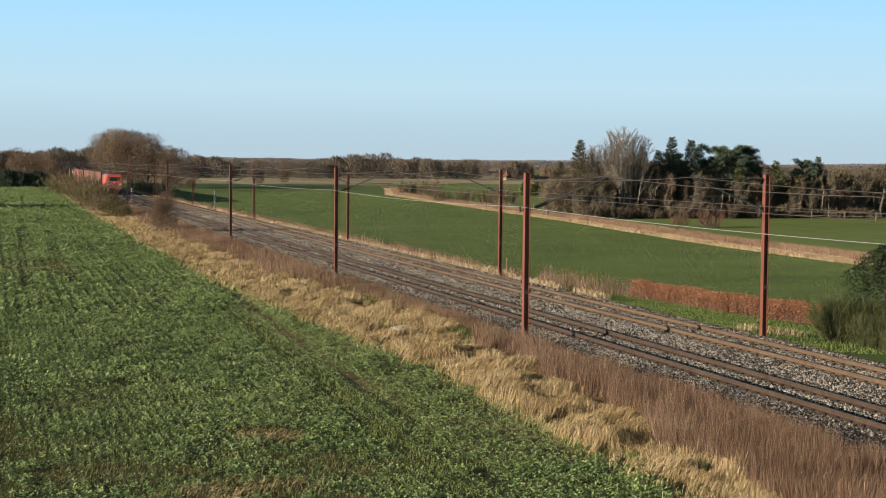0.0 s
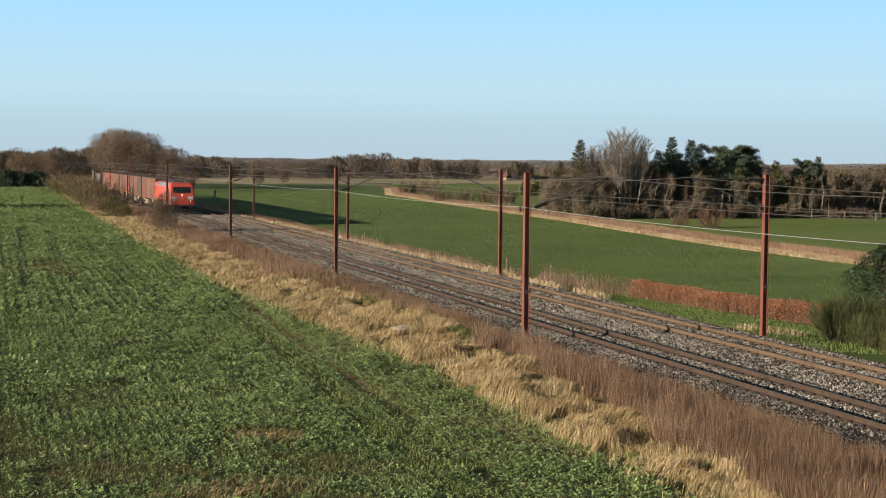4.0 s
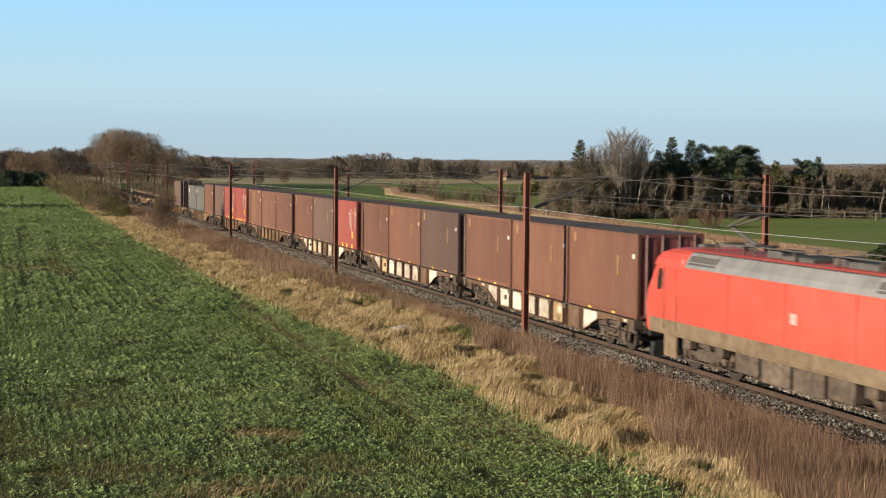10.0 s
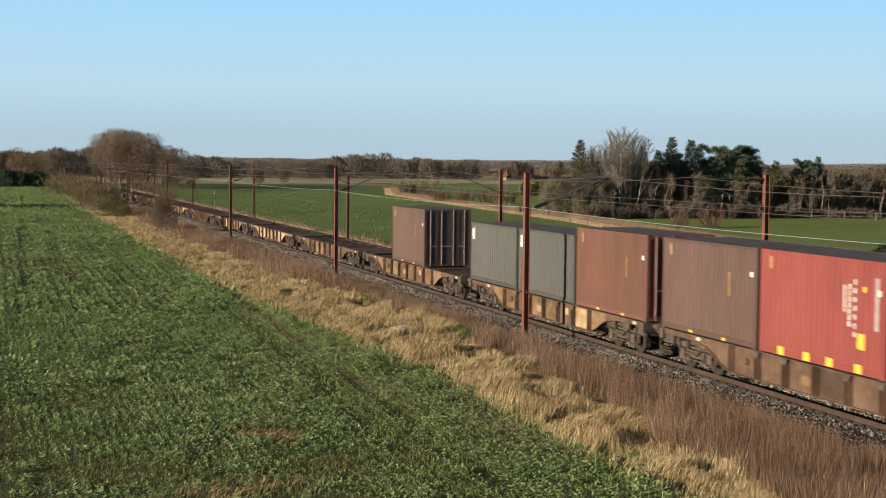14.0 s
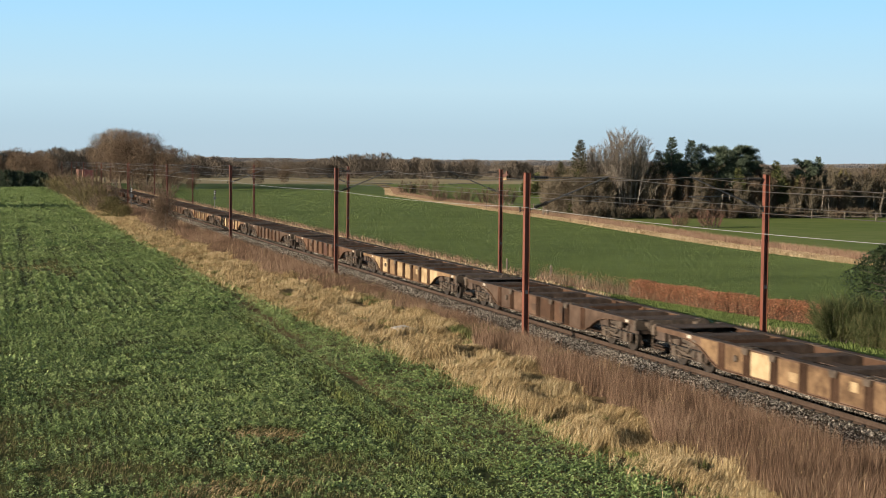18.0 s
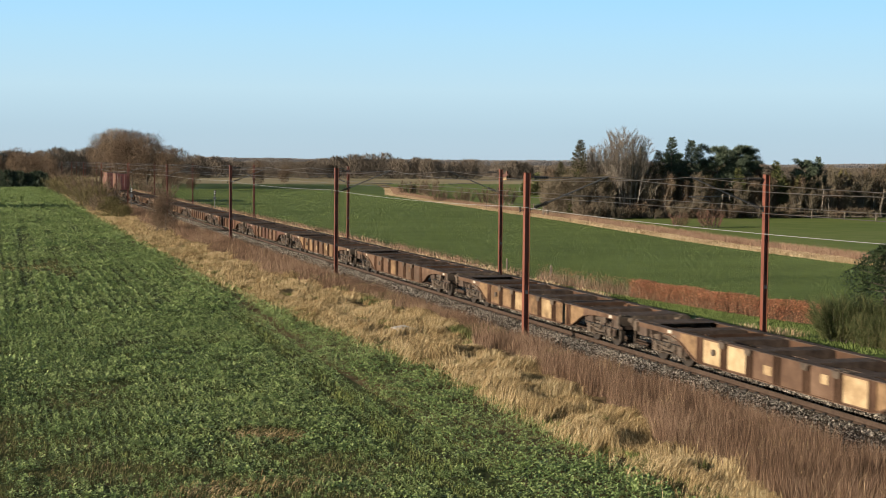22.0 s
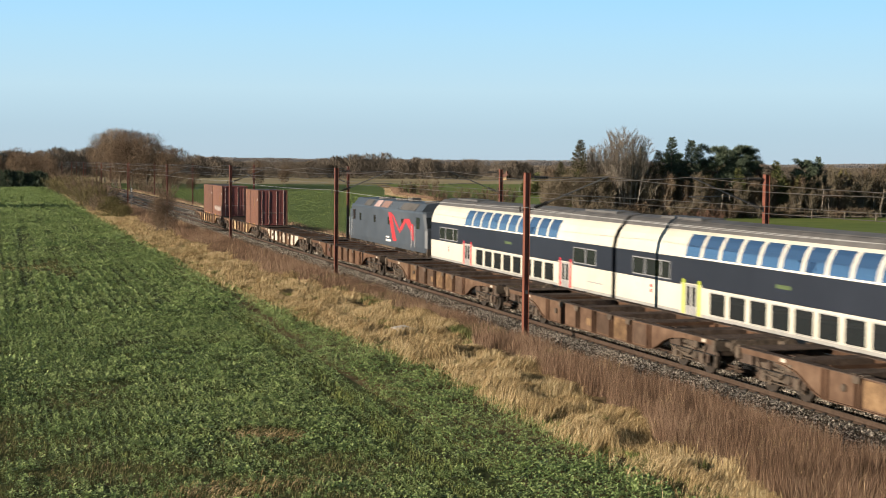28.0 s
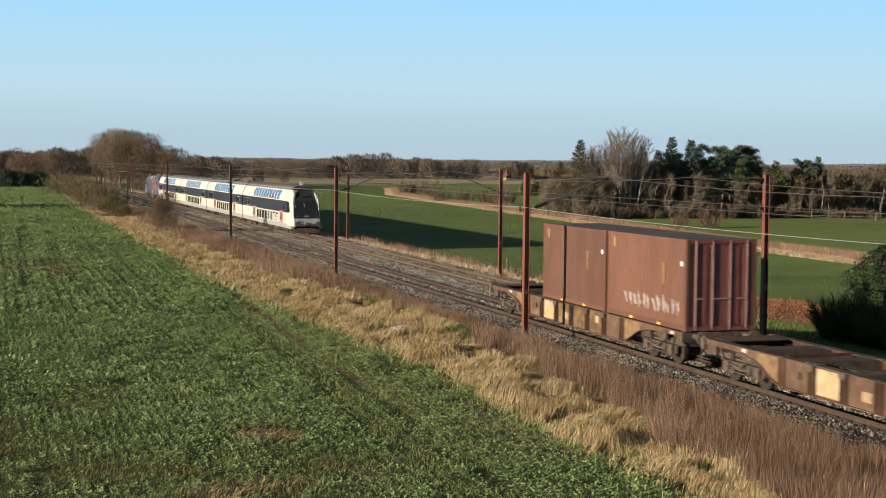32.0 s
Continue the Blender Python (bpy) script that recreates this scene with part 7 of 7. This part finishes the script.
# hedge of copper leaves, thin and gappy at one end
def build_hedge():
    rng = np.random.default_rng(31)
    a, b = np.array((11.8, 73.1)), np.array((15.0, 59.3))
    for name, p0, p1, n, h, lab in (("beech_hedge", a, b, 36000, 0.98, "clipped beech hedge full of dry copper leaves"), ("sparse_hedge", np.array((10.1, 83.0)), a, 1500, 1.0, "thin gappy hedge with few dry leaves")):
        d = p1 - p0
        nrm = np.array((-d[1], d[0])) / np.linalg.norm(d)
        t, u, z = rng.random(n), rng.uniform(-1, 1, n), rng.random(n)
        wide = 0.42 * (0.85 + 0.25 * np.sin(t * 40) * 0.4)
        xy = p0[None] + t[:, None] * d[None] + (u * wide)[:, None] * nrm[None]
        top = h * (1 + 0.05 * np.sin(t * 23) + 0.03 * rng.normal(size=n))
        zz = gz(xy[:, 0], xy[:, 1]) + 0.03 + z ** 0.9 * top
        hd = thing(name, lab, "hedge", "", "", None)
        v, f = leaves(np.column_stack([xy, zz]), rng.uniform(0.045, 0.09, n), rng.uniform(-0.9, 0.5, n), rng, 0.75)
        part("dry_leaves", mesh_np("dry_leaves", v, f, COPPER), None, hd)
        m = int(n / 12) if n > 9000 else 1100
        t = rng.random(m)
        xy = p0[None] + t[:, None] * d[None] + rng.uniform(-0.25, 0.25, (m, 1)) * nrm[None]
        base = np.column_stack([xy, gz(xy[:, 0], xy[:, 1]) - 0.02])
        w = rng.normal(0, 0.22, (m, 3))
        w[:, 2] = 1
        v, f = slivers(base, w, rng.uniform(0.6, 1.05, m) * h, np.full(m, 0.022), rng)
        part("stem_tangle", mesh_np("stem_tangle", v, f, TWIG), None, hd)


build_hedge()


# evergreen shrub and broom beside the lawn
def build_shrubs():
    rng = np.random.default_rng(41)
    for x, y, H, R, lab in ((14.1, 52.9, 4.1, 1.65, "dense dark evergreen tree taller than the hedge"),):
        t = thing("evergreen_shrub", lab, "shrub", "shrubs beside the lawn", "", pose(x, y, ground_z(x, y)))
        g, v, f = conifer(int(x * 10), H, R, 0.1, 0.24, 9, 8, 0.35, 0.05, 0.3, 0.04)
        part("trunk", g, BARK, t)
        n = 15000
        zz = rng.random(n) ** 0.8
        a = rng.uniform(0, 2 * np.pi, n)
        prof = R * np.interp(zz, [0, 0.12, 0.4, 0.7, 0.9, 1.0], [0.75, 0.95, 1.0, 0.80, 0.42, 0.05])
        lump = 1 + 0.22 * np.sin(a * 3 + zz * 9) + 0.15 * np.sin(a * 7 - zz * 17)
        r = prof * lump * np.sqrt(rng.uniform(0.35, 1.0, n))
        base = np.stack([r * np.cos(a), r * np.sin(a), 0.05 + zz * H], 1)
        v, f = leaves(base, rng.uniform(0.07, 0.15, n), rng.uniform(-0.3, 0.9, n), rng, 0.6)
        part("foliage", mesh_np("foliage", v, f, SHRUB), None, t)
    br = plant_tree("broom_bush", "brown-green broom bush with upright wiry stems", "bush", "shrubs beside the lawn", bush(140, 1.75, 1.25, 170, 90, 0.012, 0.42, 0.7), BARK, BROOM)
    place(br, [(11.5, 51.9, 1.08, 0), (12.5, 51.2, 0.9, 80), (13.4, 50.6, 0.95, 200), (11.6, 49.8, 0.72, 140), (12.6, 49.0, 0.75, 20), (13.8, 48.6, 0.8, 300), (11.4, 48.0, 0.55, 250), (12.6, 47.2, 0.6, 60), (14.4, 50.0, 0.9, 110)])


build_shrubs()


# ---- small things along the line and across the fields ----
WOODGREY = mat("weathered_wood", [(0.09, 0.075, 0.06), (0.17, 0.145, 0.115), (0.25, 0.215, 0.17)], 5, 0.9, 0, 0.4, stretch=(1, 1, 0.2))
WHITEPAINT = mat("white_paint", [(0.55, 0.55, 0.52), (0.75, 0.75, 0.72)], 3, 0.6)


def build_fence():
    """Pasture fence of posts and pale rails before the copse."""
    f = thing("pasture_fence", "weathered post and rail fence in front of the copse", "fence")
    pts = [(59.5, 238), (66, 232), (73, 222), (80, 214), (87, 206), (94, 199), (101, 192), (108, 186), (116, 180)]
    for a, b in zip(pts, pts[1:]):
        for k in (0.0, 0.5):
            x, y = a[0] + (b[0] - a[0]) * k, a[1] + (b[1] - a[1]) * k
            z = ground_z(x, y)
            part("post", Geo().box(x - 0.06, x + 0.06, y - 0.06, y + 0.06, z - 0.3, z + 1.25, bev=0.01), WOODGREY, f)
        for h in (0.55, 1.08):
            part("rail", Geo().tube((a[0], a[1], ground_z(*a) + h), (b[0], b[1], ground_z(*b) + h), 0.022, n=5), WOODGREY, f)


build_fence()


def build_post(x, y, h, name, label, m):
    z = ground_z(x, y)
    p = thing(name, label, "post", "", "", pose(x, y, z))
    part("shaft", Geo().box(-0.05, 0.05, -0.05, 0.05, -0.3, h, bev=0.012), m, p)
    part("top", Geo().prism([(-0.05, 0.0), (0.05, 0.0), (0, 0.06)], "y", -0.05, 0.05), m, p).location = (0, 0, h)
    return p


build_post(11.4, 84.5, 0.95, "fence_post", "weathered wooden fence post in dead grass", WOODGREY)
build_post(12.6, 96.0, 0.8, "fence_post", "weathered wooden fence post in dead grass", WOODGREY)


def build_signal(x, y, h, z0, label):
    s = thing("trackside_signal", label, "railway signal", "small signals beside the line", "", pose(x, y, z0))
    part("pole", Geo().tube((0, 0, -0.4), (0, 0, h), 0.05, n=8), GALV, s)
    part("head", Geo().box(-0.16, 0.16, -0.1, 0.08, h - 0.35, h + 0.35, bev=0.03), DARKSTEEL, s)
    for k in (-0.15, 0.15):
        part("lens", Geo().tube((0, -0.14, h + k), (0, -0.1, h + k), 0.09, n=10), WHITEPAINT, s)
    part("sign_plate", Geo().box(-0.22, 0.22, -0.05, -0.03, h - 0.95, h - 0.6), GALV, s)


build_signal(-4.0, 200.8, 2.6, -0.2, "small trackside signal on a grey pole")
build_signal(9.2, 214.0, 2.4, -0.6, "small trackside signal beside the far track")
build_post(-4.4, 214.0, 1.2, "marker_post", "short pale marker post beside the track", WHITEPAINT)
sp = thing("timber_baulk", "reddish brown timber baulk lying on the bank", "timber", "", "", pose(-3.45, 68.4, -0.16, 0, 0, 6.5))
part("beam", Geo().box(-0.14, 0.14, -4.4, 4.4, -0.12, 0.14, bev=0.02), mat("creosoted_timber", [(0.08, 0.035, 0.02), (0.14, 0.065, 0.04), (0.19, 0.095, 0.06)], 4, 0.85, 0, 0.3, stretch=(1, 0.1, 1)), sp)
part("end_plate", Geo().box(-0.15, 0.15, -4.42, -4.40, -0.10, 0.12), GALV, sp)
lid = thing("concrete_lid", "pale concrete cable pit lid in the grass", "pit lid", "", "", pose(-6.3, 55.2, ground_z(-6.3, 55.2), 4, -6, 20))
part("slab", Geo().box(-0.30, 0.30, -0.42, 0.42, -0.05, 0.26, bev=0.02), mat("pale_concrete", [(0.28, 0.27, 0.25), (0.42, 0.41, 0.38)], 4, 0.9, 0, 0.2), lid)
part("lifting_slot", Geo().box(-0.06, 0.06, -0.16, 0.16, 0.255, 0.265), RUBBER, lid)


def build_farmhouse(x, y, w, d, h, turn, label):
    f = thing("farmhouse", label, "house", "farm buildings on the horizon", "", pose(x, y, -1.6, 0, 0, turn))
    part("wall", Geo().prism([(-w / 2, 0), (w / 2, 0), (w / 2, h), (0, h + w * 0.42), (-w / 2, h)], "y", -d / 2, d / 2), SILLS["cream"], f, "pale yellowish rendered wall")
    r = mat("brown_roof_tiles", [(0.09, 0.05, 0.04), (0.16, 0.09, 0.07)], 2, 0.8)
    for s in (-1, 1):
        part("roof", Geo().prism([(s * (w / 2 + 0.5), h - 0.3), (0, h + w * 0.42 + 0.12), (0, h + w * 0.42 + 0.42), (s * (w / 2 + 0.6), h)], "y", -d / 2 - 0.4, d / 2 + 0.4), r, f)
    part("chimney", Geo().box(-0.5, 0.5, -1.0, 0.0, h + w * 0.30, h + w * 0.42 + 1.6), r, f)
    for k in (-0.25, 0.25):
        part("window", Geo().box(k * w - 0.6, k * w + 0.6, -d / 2 - 0.05, -d / 2 + 0.02, 1.0, 2.3), GLASS, f)


build_farmhouse(228.0, 700.0, 2.6, 3, 1.8, 20, "small pale yellow farmhouse with a brown roof")


# ---- the trains' runs ----
def freight_run(t):
    return 26.0741 * t - 0.0642586 * t * t + 0.000708961 * t ** 3 + 0.30 * math.exp(-((t - 13.0) / 5.0) ** 2)


def passenger_run(t):
    return 75.7 + 37.2 * (t - 30.0) + 0.25 * (t - 30.0) ** 2


TIMES = [1.0 * i for i in range(33)]


def motions():
    for ob, s in FREIGHT:
        walk(ob, [(t, pose(0, s - freight_run(t), 0)) for t in TIMES])
    for ob, u in PASSENGER:
        walk(ob, [(t, pose(FAR_X, u + passenger_run(t), 0)) for t in TIMES])


motions()
